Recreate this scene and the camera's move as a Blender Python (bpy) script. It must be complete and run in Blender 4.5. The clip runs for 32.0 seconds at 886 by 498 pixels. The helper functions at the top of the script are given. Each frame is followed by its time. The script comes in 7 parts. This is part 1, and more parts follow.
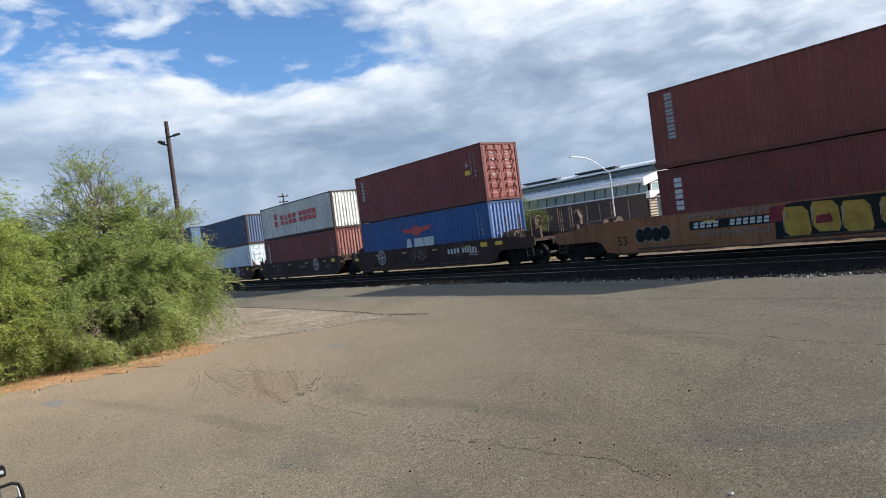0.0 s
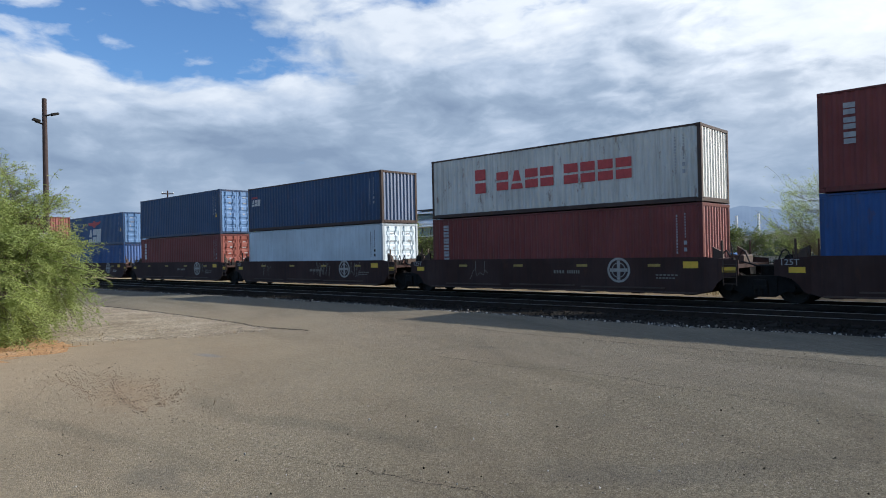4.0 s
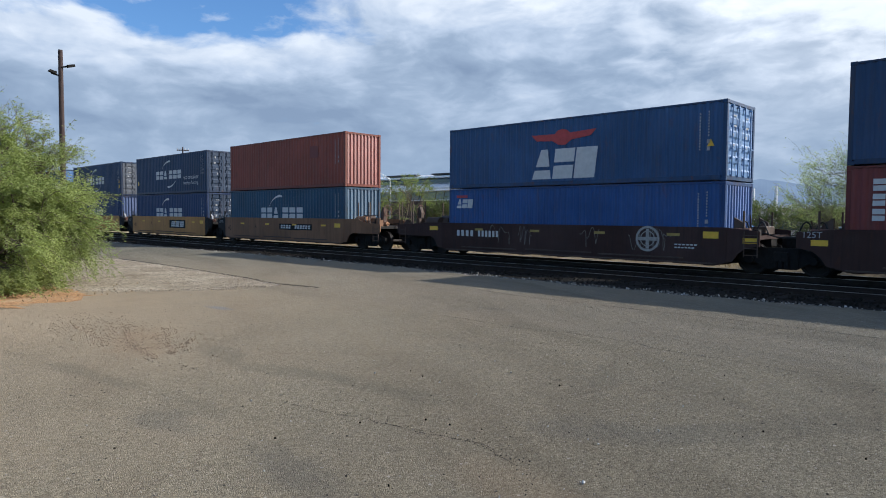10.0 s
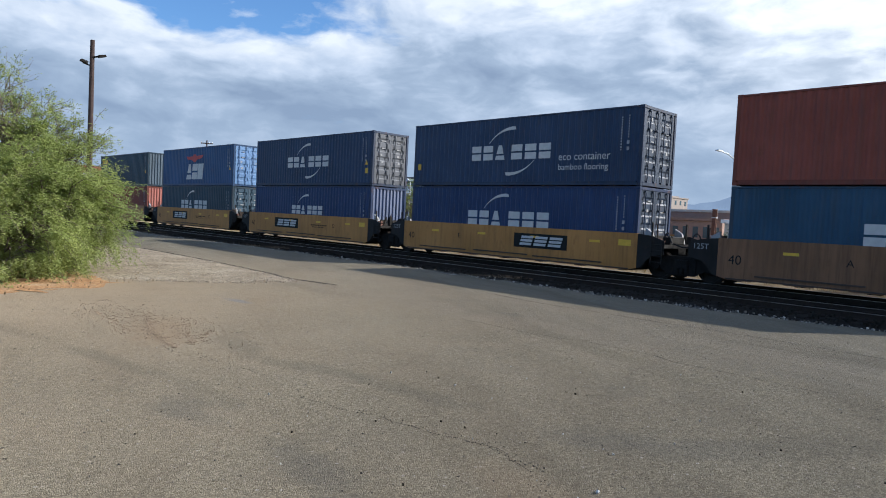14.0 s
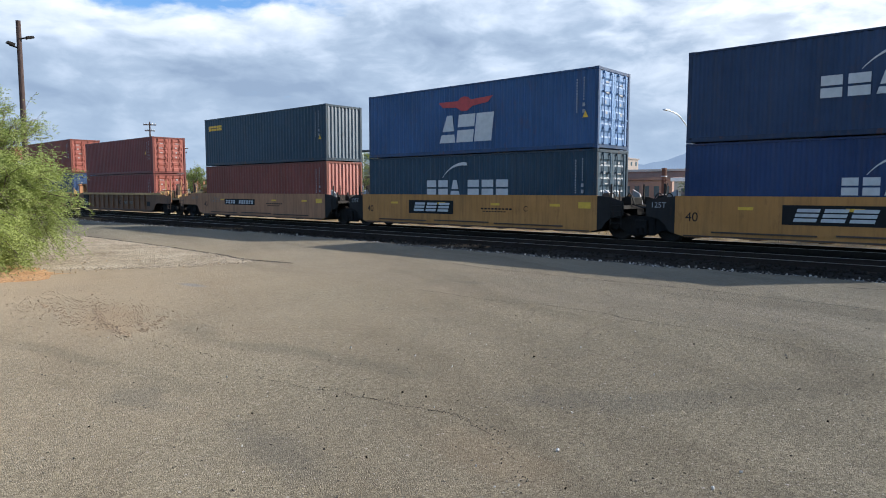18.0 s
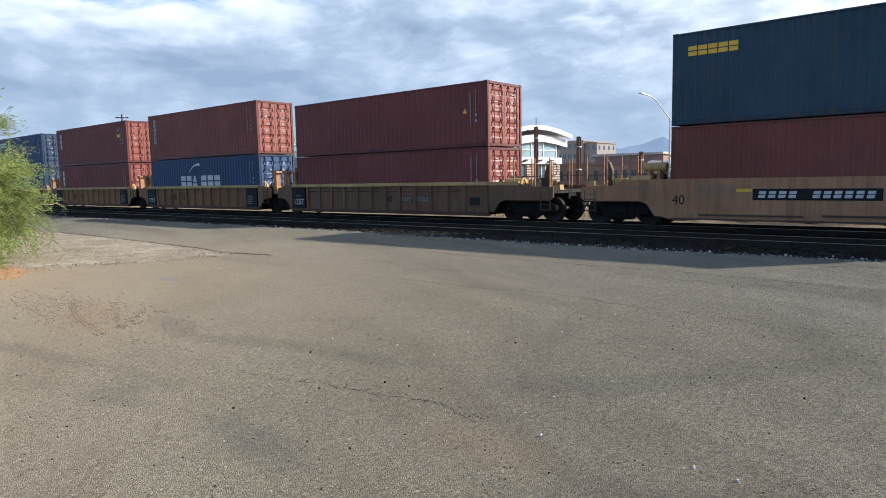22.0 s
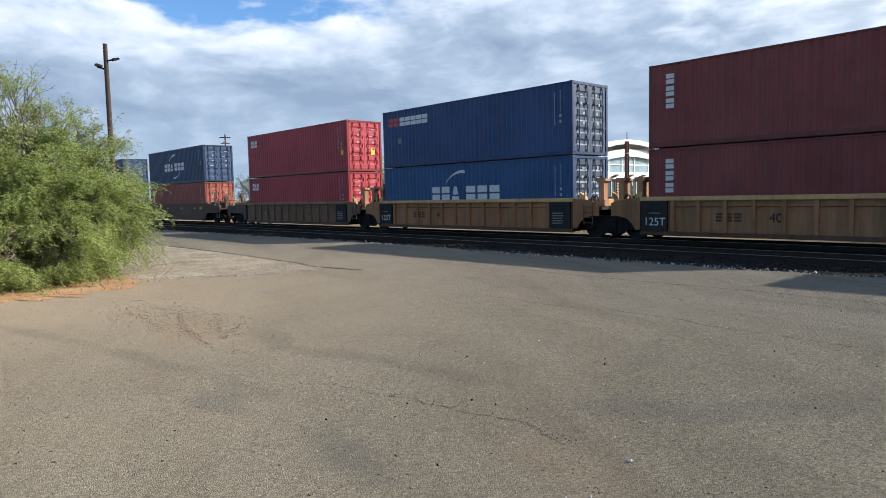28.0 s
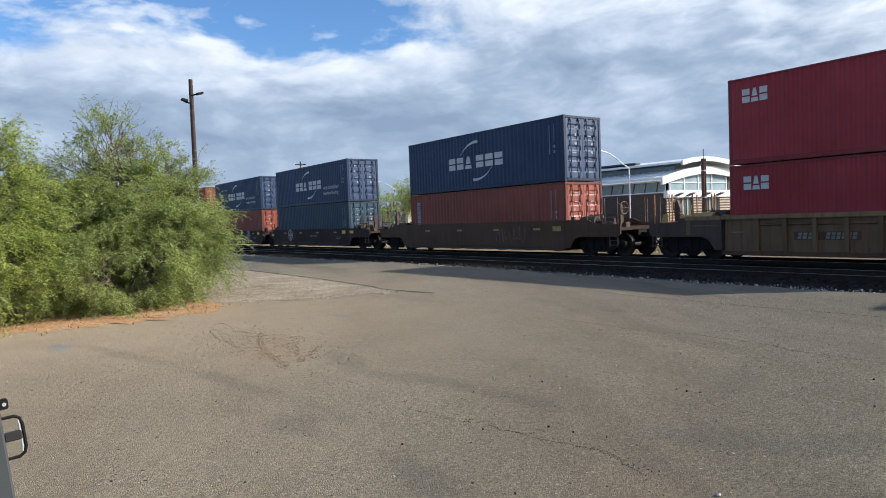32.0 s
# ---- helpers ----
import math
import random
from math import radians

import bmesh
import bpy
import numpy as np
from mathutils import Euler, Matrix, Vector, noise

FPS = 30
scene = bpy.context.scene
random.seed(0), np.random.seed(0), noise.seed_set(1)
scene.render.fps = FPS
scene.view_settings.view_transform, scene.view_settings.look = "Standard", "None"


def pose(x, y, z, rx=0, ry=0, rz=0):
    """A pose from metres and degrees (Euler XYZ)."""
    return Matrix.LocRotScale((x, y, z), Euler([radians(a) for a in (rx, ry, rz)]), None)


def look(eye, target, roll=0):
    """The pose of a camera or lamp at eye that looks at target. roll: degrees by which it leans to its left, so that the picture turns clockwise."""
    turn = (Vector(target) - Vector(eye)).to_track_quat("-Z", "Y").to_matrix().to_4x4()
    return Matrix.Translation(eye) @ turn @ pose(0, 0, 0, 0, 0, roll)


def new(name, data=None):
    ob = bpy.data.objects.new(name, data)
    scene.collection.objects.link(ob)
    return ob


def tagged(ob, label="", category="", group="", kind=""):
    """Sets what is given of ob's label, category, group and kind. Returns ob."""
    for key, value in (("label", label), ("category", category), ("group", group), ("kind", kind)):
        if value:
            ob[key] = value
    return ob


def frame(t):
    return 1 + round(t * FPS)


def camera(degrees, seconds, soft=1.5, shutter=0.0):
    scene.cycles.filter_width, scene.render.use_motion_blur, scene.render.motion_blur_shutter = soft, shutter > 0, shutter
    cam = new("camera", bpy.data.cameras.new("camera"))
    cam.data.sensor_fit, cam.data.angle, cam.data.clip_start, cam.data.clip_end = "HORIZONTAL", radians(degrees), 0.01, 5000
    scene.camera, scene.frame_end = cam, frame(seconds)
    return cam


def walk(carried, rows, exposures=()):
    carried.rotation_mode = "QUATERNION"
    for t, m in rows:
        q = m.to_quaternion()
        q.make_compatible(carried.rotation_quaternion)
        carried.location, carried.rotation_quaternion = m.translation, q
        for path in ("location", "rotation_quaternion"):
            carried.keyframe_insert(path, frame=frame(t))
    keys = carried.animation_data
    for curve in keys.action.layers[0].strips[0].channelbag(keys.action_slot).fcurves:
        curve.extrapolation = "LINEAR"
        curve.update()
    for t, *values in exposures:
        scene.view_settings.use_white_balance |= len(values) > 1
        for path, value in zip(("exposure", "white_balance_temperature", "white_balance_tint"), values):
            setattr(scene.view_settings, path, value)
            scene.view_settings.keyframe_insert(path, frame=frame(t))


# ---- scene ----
EYE_Z = 1.81
cam = camera(67.43, 32.0, soft=1.0)
PATH = [
    (0.0, 0.003, -0.028, 1.838, 88.932, 7.239, 52.404),
    (0.2, 0.008, -0.027, 1.826, 88.822, 7.343, 52.051),
    (0.5, 0.016, -0.026, 1.808, 89.859, 5.841, 47.320),
    (0.7, 0.013, -0.023, 1.811, 89.120, 6.475, 45.530),
    (1.0, 0.009, -0.019, 1.816, 88.732, 7.295, 41.711),
    (1.2, 0.013, -0.017, 1.816, 88.357, 6.918, 43.691),
    (1.5, 0.018, -0.015, 1.816, 89.867, 8.613, 45.077),
    (1.7, 0.024, -0.013, 1.802, 89.545, 7.397, 42.661),
    (2.0, 0.032, -0.011, 1.782, 88.967, 6.353, 43.022),
    (2.2, 0.008, -0.007, 1.796, 89.351, 1.382, 40.023),
    (2.5, -0.027, 0.000, 1.817, 90.223, -0.502, 40.301),
    (2.7, 0.006, 0.021, 1.819, 90.810, -1.568, 42.973),
    (3.0, 0.055, 0.053, 1.823, 88.951, -1.416, 42.231),
    (3.5, -0.002, 0.009, 1.845, 89.864, 0.403, 43.135),
    (5.5, -0.039, -0.006, 1.783, 89.366, 2.484, 42.629),
    (5.7, -0.039, 0.000, 1.791, 87.866, 1.969, 41.467),
    (6.0, -0.039, 0.009, 1.802, 87.616, 3.172, 41.853),
    (6.2, -0.045, 0.005, 1.794, 90.210, 1.178, 40.360),
    (6.5, -0.053, -0.002, 1.783, 91.987, -1.658, 42.202),
    (6.7, -0.045, -0.006, 1.773, 90.486, -0.885, 45.311),
    (7.0, -0.032, -0.012, 1.759, 89.073, -2.024, 46.570),
    (7.2, -0.026, -0.006, 1.767, 87.126, 0.579, 48.644),
    (7.5, -0.016, 0.003, 1.778, 87.378, 0.882, 47.344),
    (7.7, -0.013, 0.006, 1.783, 87.673, 1.409, 45.950),
    (8.0, -0.008, 0.010, 1.790, 87.977, -0.240, 45.519),
    (8.5, 0.011, 0.014, 1.778, 89.193, 0.573, 43.852),
    (9.0, 0.002, 0.011, 1.776, 88.815, 0.150, 43.546),
    (9.5, -0.006, 0.017, 1.770, 87.545, 0.367, 43.742),
    (10.0, 0.009, 0.028, 1.756, 87.154, -0.430, 44.127),
    (10.5, -0.014, -0.009, 1.766, 88.020, -0.742, 45.651),
    (11.0, -0.016, -0.005, 1.767, 87.810, -2.044, 44.247),
    (11.5, 0.007, 0.001, 1.760, 88.065, -0.536, 45.766),
    (12.0, 0.008, 0.021, 1.778, 87.562, -0.284, 45.228),
    (12.5, 0.024, -0.011, 1.772, 88.553, -0.572, 46.446),
    (13.0, 0.008, -0.007, 1.787, 87.520, 0.530, 47.108),
    (13.5, -0.001, -0.031, 1.754, 88.111, -2.463, 47.225),
    (15.5, -0.031, 0.021, 1.757, 84.215, 0.084, 42.080),
    (16.0, -0.015, 0.020, 1.764, 83.945, 0.876, 43.167),
    (16.2, -0.015, 0.032, 1.760, 84.405, 1.781, 41.925),
    (16.5, -0.015, 0.049, 1.755, 83.274, 0.499, 40.012),
    (16.7, -0.009, 0.036, 1.755, 84.702, 0.793, 41.605),
    (17.0, 0.001, 0.017, 1.756, 84.570, 0.507, 42.526),
    (17.2, 0.005, 0.015, 1.759, 84.257, -0.582, 41.929),
    (17.5, 0.012, 0.012, 1.764, 85.865, -0.483, 43.893),
    (18.0, 0.013, 0.018, 1.752, 84.951, -0.005, 41.871),
    (18.5, 0.005, 0.020, 1.749, 84.302, 0.300, 42.346),
    (19.0, -0.005, 0.027, 1.752, 84.302, 1.270, 41.438),
    (19.5, 0.000, 0.041, 1.755, 84.651, 1.676, 40.467),
    (20.0, -0.000, 0.036, 1.765, 84.404, 1.007, 40.802),
    (20.5, 0.001, 0.039, 1.760, 85.086, 1.307, 39.565),
    (21.0, 0.000, 0.037, 1.759, 83.893, 1.317, 39.791),
    (21.5, -0.008, 0.036, 1.759, 83.742, 1.012, 39.751),
    (22.0, 0.009, 0.038, 1.756, 83.883, 1.163, 40.071),
    (22.5, 0.003, 0.038, 1.747, 83.294, 0.804, 40.472),
    (23.0, -0.006, 0.035, 1.742, 82.948, 0.384, 40.268),
    (23.5, -0.027, 0.030, 1.760, 83.329, -0.237, 38.138),
    (23.7, -0.024, 0.022, 1.764, 84.372, -1.617, 39.262),
    (24.0, -0.020, 0.009, 1.769, 85.741, -2.634, 40.769),
    (24.2, -0.004, -0.004, 1.772, 85.559, -3.199, 42.499),
    (24.5, 0.019, -0.023, 1.776, 84.810, -1.363, 43.190),
    (26.5, 0.033, 0.016, 1.787, 84.436, 0.594, 42.176),
    (27.0, 0.045, 0.011, 1.779, 84.726, 1.209, 43.440),
    (27.2, 0.041, 0.010, 1.782, 85.229, 1.656, 43.998),
    (27.5, 0.036, 0.008, 1.787, 86.242, 0.373, 44.450),
    (27.7, 0.033, 0.003, 1.787, 86.397, 1.105, 46.346),
    (28.0, 0.029, -0.004, 1.788, 85.374, 1.286, 47.539),
    (28.5, 0.016, -0.003, 1.786, 85.473, 2.342, 49.067),
    (29.0, 0.004, -0.008, 1.781, 85.071, 1.633, 48.774),
    (29.5, 0.003, -0.020, 1.766, 84.311, 0.343, 48.871),
    (30.0, 0.011, -0.012, 1.791, 85.498, 0.201, 48.458),
    (30.5, 0.016, -0.021, 1.794, 85.170, 1.301, 49.719),
    (30.7, 0.009, -0.034, 1.787, 85.241, 0.677, 49.590),
    (31.0, -0.001, -0.054, 1.777, 87.761, 2.125, 52.665),
    (31.2, 0.005, -0.044, 1.779, 87.574, 1.736, 51.440),
    (31.5, 0.015, -0.029, 1.781, 86.917, 2.337, 53.441),
    (32.0, 0.012, -0.029, 1.811, 87.443, 2.208, 53.542),
]
walk(cam, [(t, pose(*p)) for t, *p in PATH], exposures=[(0, 0.48, 6400, 10), (1, 0.42, 6300, 10), (3, 0.28, 6200, 10), (6, 0.32, 6050, 10), (6.4, 0.16, 6050, 10), (7.2, 0.13, 6050, 10), (8, 0.40, 6150, 10), (9, 0.34, 6050, 10), (13, 0.38, 6050, 10), (15.5, 0.60, 6250, 10), (19, 0.69, 6300, 10),
                                                           (22, 0.72, 6200, 10), (24.5, 0.66, 6250, 10), (27, 0.64, 6250, 10), (30, 0.60, 6350, 10), (31, 0.56, 6300, 10), (32, 0.47, 6250, 10)])

# ------------------------------------------------------------------ sky and sun
SUN_TO = Vector((0.551, 0.691, 0.440)).normalized()   # from the ground towards the sun


def nd(tree, kind, **inputs):
    n = tree.nodes.new(kind)
    for k, v in inputs.items():
        n.inputs[k.replace("_", " ")].default_value = v
    return n


def ramp(tree, fac, stops, mode="LINEAR"):
    r = tree.nodes.new("ShaderNodeValToRGB")
    r.color_ramp.interpolation = mode
    els = r.color_ramp.elements
    while len(els) < len(stops):
        els.new(0.5)
    for e, (p, c) in zip(els, stops):
        e.position = p
        e.color = (*c, 1) if len(c) == 3 else c
    tree.links.new(fac, r.inputs[0])
    return r.outputs[0]


def grey(a):
    return (a, a, a)


def mth(tree, op, a, b=None, c=None, clamp=False):
    m = tree.nodes.new("ShaderNodeMath")
    m.operation, m.use_clamp = op, clamp
    for i, v in enumerate((a, b, c)):
        if v is None:
            continue
        if isinstance(v, (int, float)):
            m.inputs[i].default_value = v
        else:
            tree.links.new(v, m.inputs[i])
    return m.outputs[0]


def vmth(tree, op, a, b=None):
    m = tree.nodes.new("ShaderNodeVectorMath")
    m.operation = op
    for i, v in enumerate((a, b)):
        if v is None:
            continue
        if isinstance(v, (tuple, list, Vector)):
            m.inputs[i].default_value = v
        else:
            tree.links.new(v, m.inputs[i])
    return m


def mixc(tree, fac, a, b, blend="MIX"):
    m = tree.nodes.new("ShaderNodeMix")
    m.data_type, m.blend_type = "RGBA", blend
    for sock, v in ((m.inputs[0], fac), (m.inputs[6], a), (m.inputs[7], b)):
        if isinstance(v, (int, float)):
            sock.default_value = v
        elif isinstance(v, (tuple, list)):
            sock.default_value = (*v, 1) if len(v) == 3 else v
        else:
            tree.links.new(v, sock)
    return m.outputs[2]


def noise_tex(tree, vec, scale, detail=4.0, rough=0.55, dist=0.0):
    n = nd(tree, "ShaderNodeTexNoise", Scale=scale, Detail=detail, Roughness=rough, Distortion=dist)
    if vec is not None:
        tree.links.new(vec, n.inputs["Vector"])
    return n.outputs[0]


def make_world():
    w = bpy.data.worlds.new("sky")
    scene.world = w
    w.use_nodes = True
    t = w.node_tree
    t.nodes.clear()
    out = t.nodes.new("ShaderNodeOutputWorld")
    bg = t.nodes.new("ShaderNodeBackground")
    sky = t.nodes.new("ShaderNodeTexSky")
    sky.sky_type, sky.sun_disc = "NISHITA", False
    sky.sun_elevation = math.asin(SUN_TO.z)
    sky.sun_rotation = math.atan2(SUN_TO.x, SUN_TO.y)
    sky.air_density, sky.dust_density, sky.ozone_density = 1.0, 0.35, 2.5
    geo = t.nodes.new("ShaderNodeTexCoord")
    way = vmth(t, "NORMALIZE", geo.outputs["Generated"]).outputs[0]
    sep = t.nodes.new("ShaderNodeSeparateXYZ")
    t.links.new(way, sep.inputs[0])
    z = mth(t, "MAXIMUM", sep.outputs[2], 0.0)
    left = mth(t, "ARCTAN2", mth(t, "MULTIPLY", sep.outputs[0], -1.0), sep.outputs[1])
    com = t.nodes.new("ShaderNodeCombineXYZ")
    t.links.new(mth(t, "MULTIPLY", left, -5.0), com.inputs[0])
    t.links.new(mth(t, "MULTIPLY", z, 12.0), com.inputs[1])
    com.inputs[2].default_value = 2.7
    flat = com.outputs[0]
    warp = nd(t, "ShaderNodeTexNoise", Scale=1.1, Detail=3.0)
    t.links.new(flat, warp.inputs["Vector"])
    off = vmth(t, "MULTIPLY", vmth(t, "SUBTRACT", warp.outputs[1], (0.5, 0.5, 0.5)).outputs[0], (0.5, 0.5, 0.0)).outputs[0]
    flat2 = vmth(t, "ADD", flat, off).outputs[0]
    toward = vmth(t, "ADD", flat2, (0.20, 0.22, 0.0)).outputs[0]
    big = noise_tex(t, flat2, 1.0, 7.0, 0.53)
    big2 = noise_tex(t, toward, 1.0, 7.0, 0.53)
    fine = noise_tex(t, flat2, 3.4, 6.0, 0.55)
    fine2 = noise_tex(t, toward, 3.4, 6.0, 0.55)
    roll = noise_tex(t, vmth(t, "MULTIPLY", flat2, (0.5, 1.15, 1.0)).outputs[0], 0.62, 3.0, 0.5)
    # a blue opening over the track's far end, its lower brim rising towards the sun's side; clear sky overhead and behind
    brim = mth(t, "ADD", 0.236, mth(t, "MULTIPLY", mth(t, "MAXIMUM", mth(t, "SUBTRACT", 1.05, left), 0.0), 0.25))
    opening = mth(t, "MULTIPLY", mth(t, "SUBTRACT", z, brim), 16.0)
    opening = mth(t, "MINIMUM", mth(t, "MAXIMUM", opening, -1.0), 1.0)
    veil = ramp(t, z, [(0.30, grey(0)), (0.37, grey(0.55))])
    ahead = mth(t, "MULTIPLY", ramp(t, mth(t, "ADD", mth(t, "MULTIPLY", sep.outputs[1], 0.5), 0.5), [(0.36, grey(0)), (0.55, grey(1))]),
                ramp(t, z, [(0.40, grey(1)), (0.62, grey(0))]))
    cover = mth(t, "ADD", mth(t, "MULTIPLY", big, 0.8), mth(t, "MULTIPLY", fine, 0.30))
    cover = mth(t, "ADD", cover, mth(t, "MULTIPLY", mth(t, "SUBTRACT", opening, veil), -0.16))
    cover = mth(t, "ADD", cover, mth(t, "MULTIPLY", mth(t, "SUBTRACT", ahead, 1.0), 0.34))
    dens = ramp(t, cover, [(0.385, grey(0)), (0.45, grey(0.55)), (0.53, grey(1))])
    # sunlit crests and grey undersides of the clouds
    shade = mth(t, "ADD", 0.45, mth(t, "MULTIPLY", mth(t, "SUBTRACT", big, big2), 1.25))
    shade = mth(t, "ADD", shade, mth(t, "MULTIPLY", mth(t, "SUBTRACT", fine, fine2), 0.55))
    shade = mth(t, "ADD", shade, mth(t, "MULTIPLY", mth(t, "SUBTRACT", roll, 0.5), 1.05))
    rim = ramp(t, mth(t, "ADD", mth(t, "MULTIPLY", opening, 0.5), 0.5), [(0.0, grey(0)), (0.42, grey(1))])
    shade = mth(t, "ADD", shade, mth(t, "MULTIPLY", rim, 0.26))
    low = ramp(t, z, [(0.02, grey(0.42)), (0.075, grey(0.30)), (0.15, grey(0.12)), (0.22, grey(0.42)), (0.28, grey(0.85))])
    shade = mth(t, "ADD", shade, mth(t, "MULTIPLY", mth(t, "SUBTRACT", low, 0.30), 0.40))
    mass = vmth(t, "DOT_PRODUCT", way, Vector((-0.800, 0.583, 0.145)).normalized()).outputs["Value"]
    shade = mth(t, "SUBTRACT", shade, ramp(t, mass, [(0.955, grey(0)), (0.995, grey(0.10))]))
    body = ramp(t, shade, [(0.02, (0.205, 0.270, 0.375)), (0.36, (0.300, 0.375, 0.480)), (0.62, (0.440, 0.512, 0.615)), (0.98, (0.66, 0.70, 0.75))])
    sunny = vmth(t, "DOT_PRODUCT", way, tuple(SUN_TO)).outputs["Value"]
    glow = ramp(t, mth(t, "ADD", sunny, mth(t, "MULTIPLY", mth(t, "SUBTRACT", shade, 0.45), 0.34)), [(0.40, grey(0)), (0.57, grey(0.24)), (0.72, grey(0.72)), (0.95, grey(1))], "EASE")
    glow = mth(t, "MULTIPLY", glow, ramp(t, z, [(0.05, grey(0.10)), (0.14, grey(0.34)), (0.24, grey(0.72))]))
    body = mixc(t, glow, body, (1.05, 1.05, 1.03))
    blue = mixc(t, 1.0, sky.outputs[0], (0.080, 0.104, 0.128), "MULTIPLY")
    both = mixc(t, dens, blue, body)
    # pale haze low down
    haze = ramp(t, z, [(0.0, grey(0.8)), (0.08, grey(0.45)), (0.20, grey(0.0))])
    both = mixc(t, haze, both, (0.235, 0.315, 0.425))
    t.links.new(both, bg.inputs[0])
    bg.inputs[1].default_value = 1.0
    t.links.new(bg.outputs[0], out.inputs[0])


make_world()
sun = new("sun", bpy.data.lights.new("sun", "SUN"))
sun.data.energy, sun.data.angle, sun.data.color = 5.0, radians(0.6), (1.0, 0.945, 0.865)
sun.matrix_world = look(tuple(SUN_TO * 60), (0, 0, 0))

# ------------------------------------------------------------------ materials
MATS = {}
PAINTS = {}


def start_mat(name):
    m = bpy.data.materials.new(name)
    m.use_nodes = True
    t = m.node_tree
    b = t.nodes["Principled BSDF"]
    return m, t, b


def bump(t, b, height, strength=0.3, distance=0.01):
    n = nd(t, "ShaderNodeBump", Strength=strength, Distance=distance)
    t.links.new(height, n.inputs["Height"])
    t.links.new(n.outputs[0], b.inputs["Normal"])


def obj_co(t, scale=(1, 1, 1)):
    c = t.nodes.new("ShaderNodeTexCoord")
    mp = t.nodes.new("ShaderNodeMapping")
    mp.inputs["Scale"].default_value = scale
    t.links.new(c.outputs["Object"], mp.inputs[0])
    return mp.outputs[0]


def paint(name, rgb, rough=0.5, dirt=0.3, dirt_rgb=(0.10, 0.075, 0.055), rust=0.0, metal=0.0, fade=0.42, spec=0.22):
    """Weathered paint on steel: faded patches, vertical grime streaks, rust blooms and a faint orange-peel."""
    if name in MATS:
        return MATS[name]
    PAINTS[name] = dict(rgb=rgb, rough=rough, dirt=dirt, dirt_rgb=dirt_rgb, rust=rust, fade=fade)
    rgb = tuple(c * 1.1 for c in rgb)
    m, t, b = start_mat(name)
    info = t.nodes.new("ShaderNodeObjectInfo")
    co = obj_co(t)
    shift = vmth(t, "ADD", co, None)
    com = t.nodes.new("ShaderNodeCombineXYZ")
    for i in range(3):
        t.links.new(mth(t, "MULTIPLY", info.outputs["Random"], 17.0 + 5 * i), com.inputs[i])
    t.links.new(com.outputs[0], shift.inputs[1])
    p = shift.outputs[0]
    patch = noise_tex(t, p, 0.45, 5.0, 0.6)
    streak = noise_tex(t, vmth(t, "MULTIPLY", p, (5.0, 5.0, 0.35)).outputs[0], 1.0, 6.0, 0.62)
    grain = noise_tex(t, p, 55.0, 3.0)
    light = tuple(min(1.0, c * 1.25 + 0.03) for c in rgb)
    dark = tuple(c * 0.66 for c in rgb)
    col = mixc(t, ramp(t, patch, [(0.35, grey(0)), (0.68, grey(1))]), dark, light)
    col = mixc(t, 1.0 - fade, col, rgb)
    col = mixc(t, mth(t, "MULTIPLY", ramp(t, streak, [(0.48, grey(0)), (0.75, grey(1))]), dirt), col, dirt_rgb)
    if rust:
        bloom = noise_tex(t, vmth(t, "MULTIPLY", p, (2.2, 2.2, 0.9)).outputs[0], 1.4, 9.0, 0.68)
        col = mixc(t, mth(t, "MULTIPLY", ramp(t, bloom, [(0.585, grey(0)), (0.66, grey(1))]), rust), col, (0.13, 0.05, 0.022))
    soot = noise_tex(t, vmth(t, "MULTIPLY", p, (9.0, 9.0, 0.55)).outputs[0], 0.8, 7.0, 0.66)
    col = mixc(t, mth(t, "MULTIPLY", ramp(t, soot, [(0.50, grey(0)), (0.72, grey(1))]), min(0.6, dirt * 1.1)), col, tuple(0.25 * c + 0.012 for c in rgb))
    t.links.new(col, b.inputs["Base Color"])
    t.links.new(mth(t, "ADD", mth(t, "MULTIPLY", patch, 0.25), rough - 0.12, clamp=True), b.inputs["Roughness"])
    b.inputs["Metallic"].default_value = metal
    b.inputs["Specular IOR Level"].default_value = spec
    bump(t, b, mth(t, "ADD", mth(t, "MULTIPLY", grain, 0.3), patch), 0.12, 0.01)
    MATS[name] = m
    return m


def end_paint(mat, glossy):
    """The same paint, smoother and with the sun on doors and end sheets lightened into its colour; the plain end sheets
    keep more gloss.
    """
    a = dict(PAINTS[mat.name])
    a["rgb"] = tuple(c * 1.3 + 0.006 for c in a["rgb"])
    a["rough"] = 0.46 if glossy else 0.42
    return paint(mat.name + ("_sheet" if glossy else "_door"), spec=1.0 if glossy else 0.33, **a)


def frame_paint(mat):
    """The same paint on the edges of a box, darker, grimy and specked with rust."""
    a = dict(PAINTS[mat.name])
    a["rgb"] = tuple(c * 0.72 for c in a["rgb"])
    a["dirt"], a["rust"] = a["dirt"] + 0.2, a["rust"] + 0.35
    return paint(mat.name + "_edge", **a)


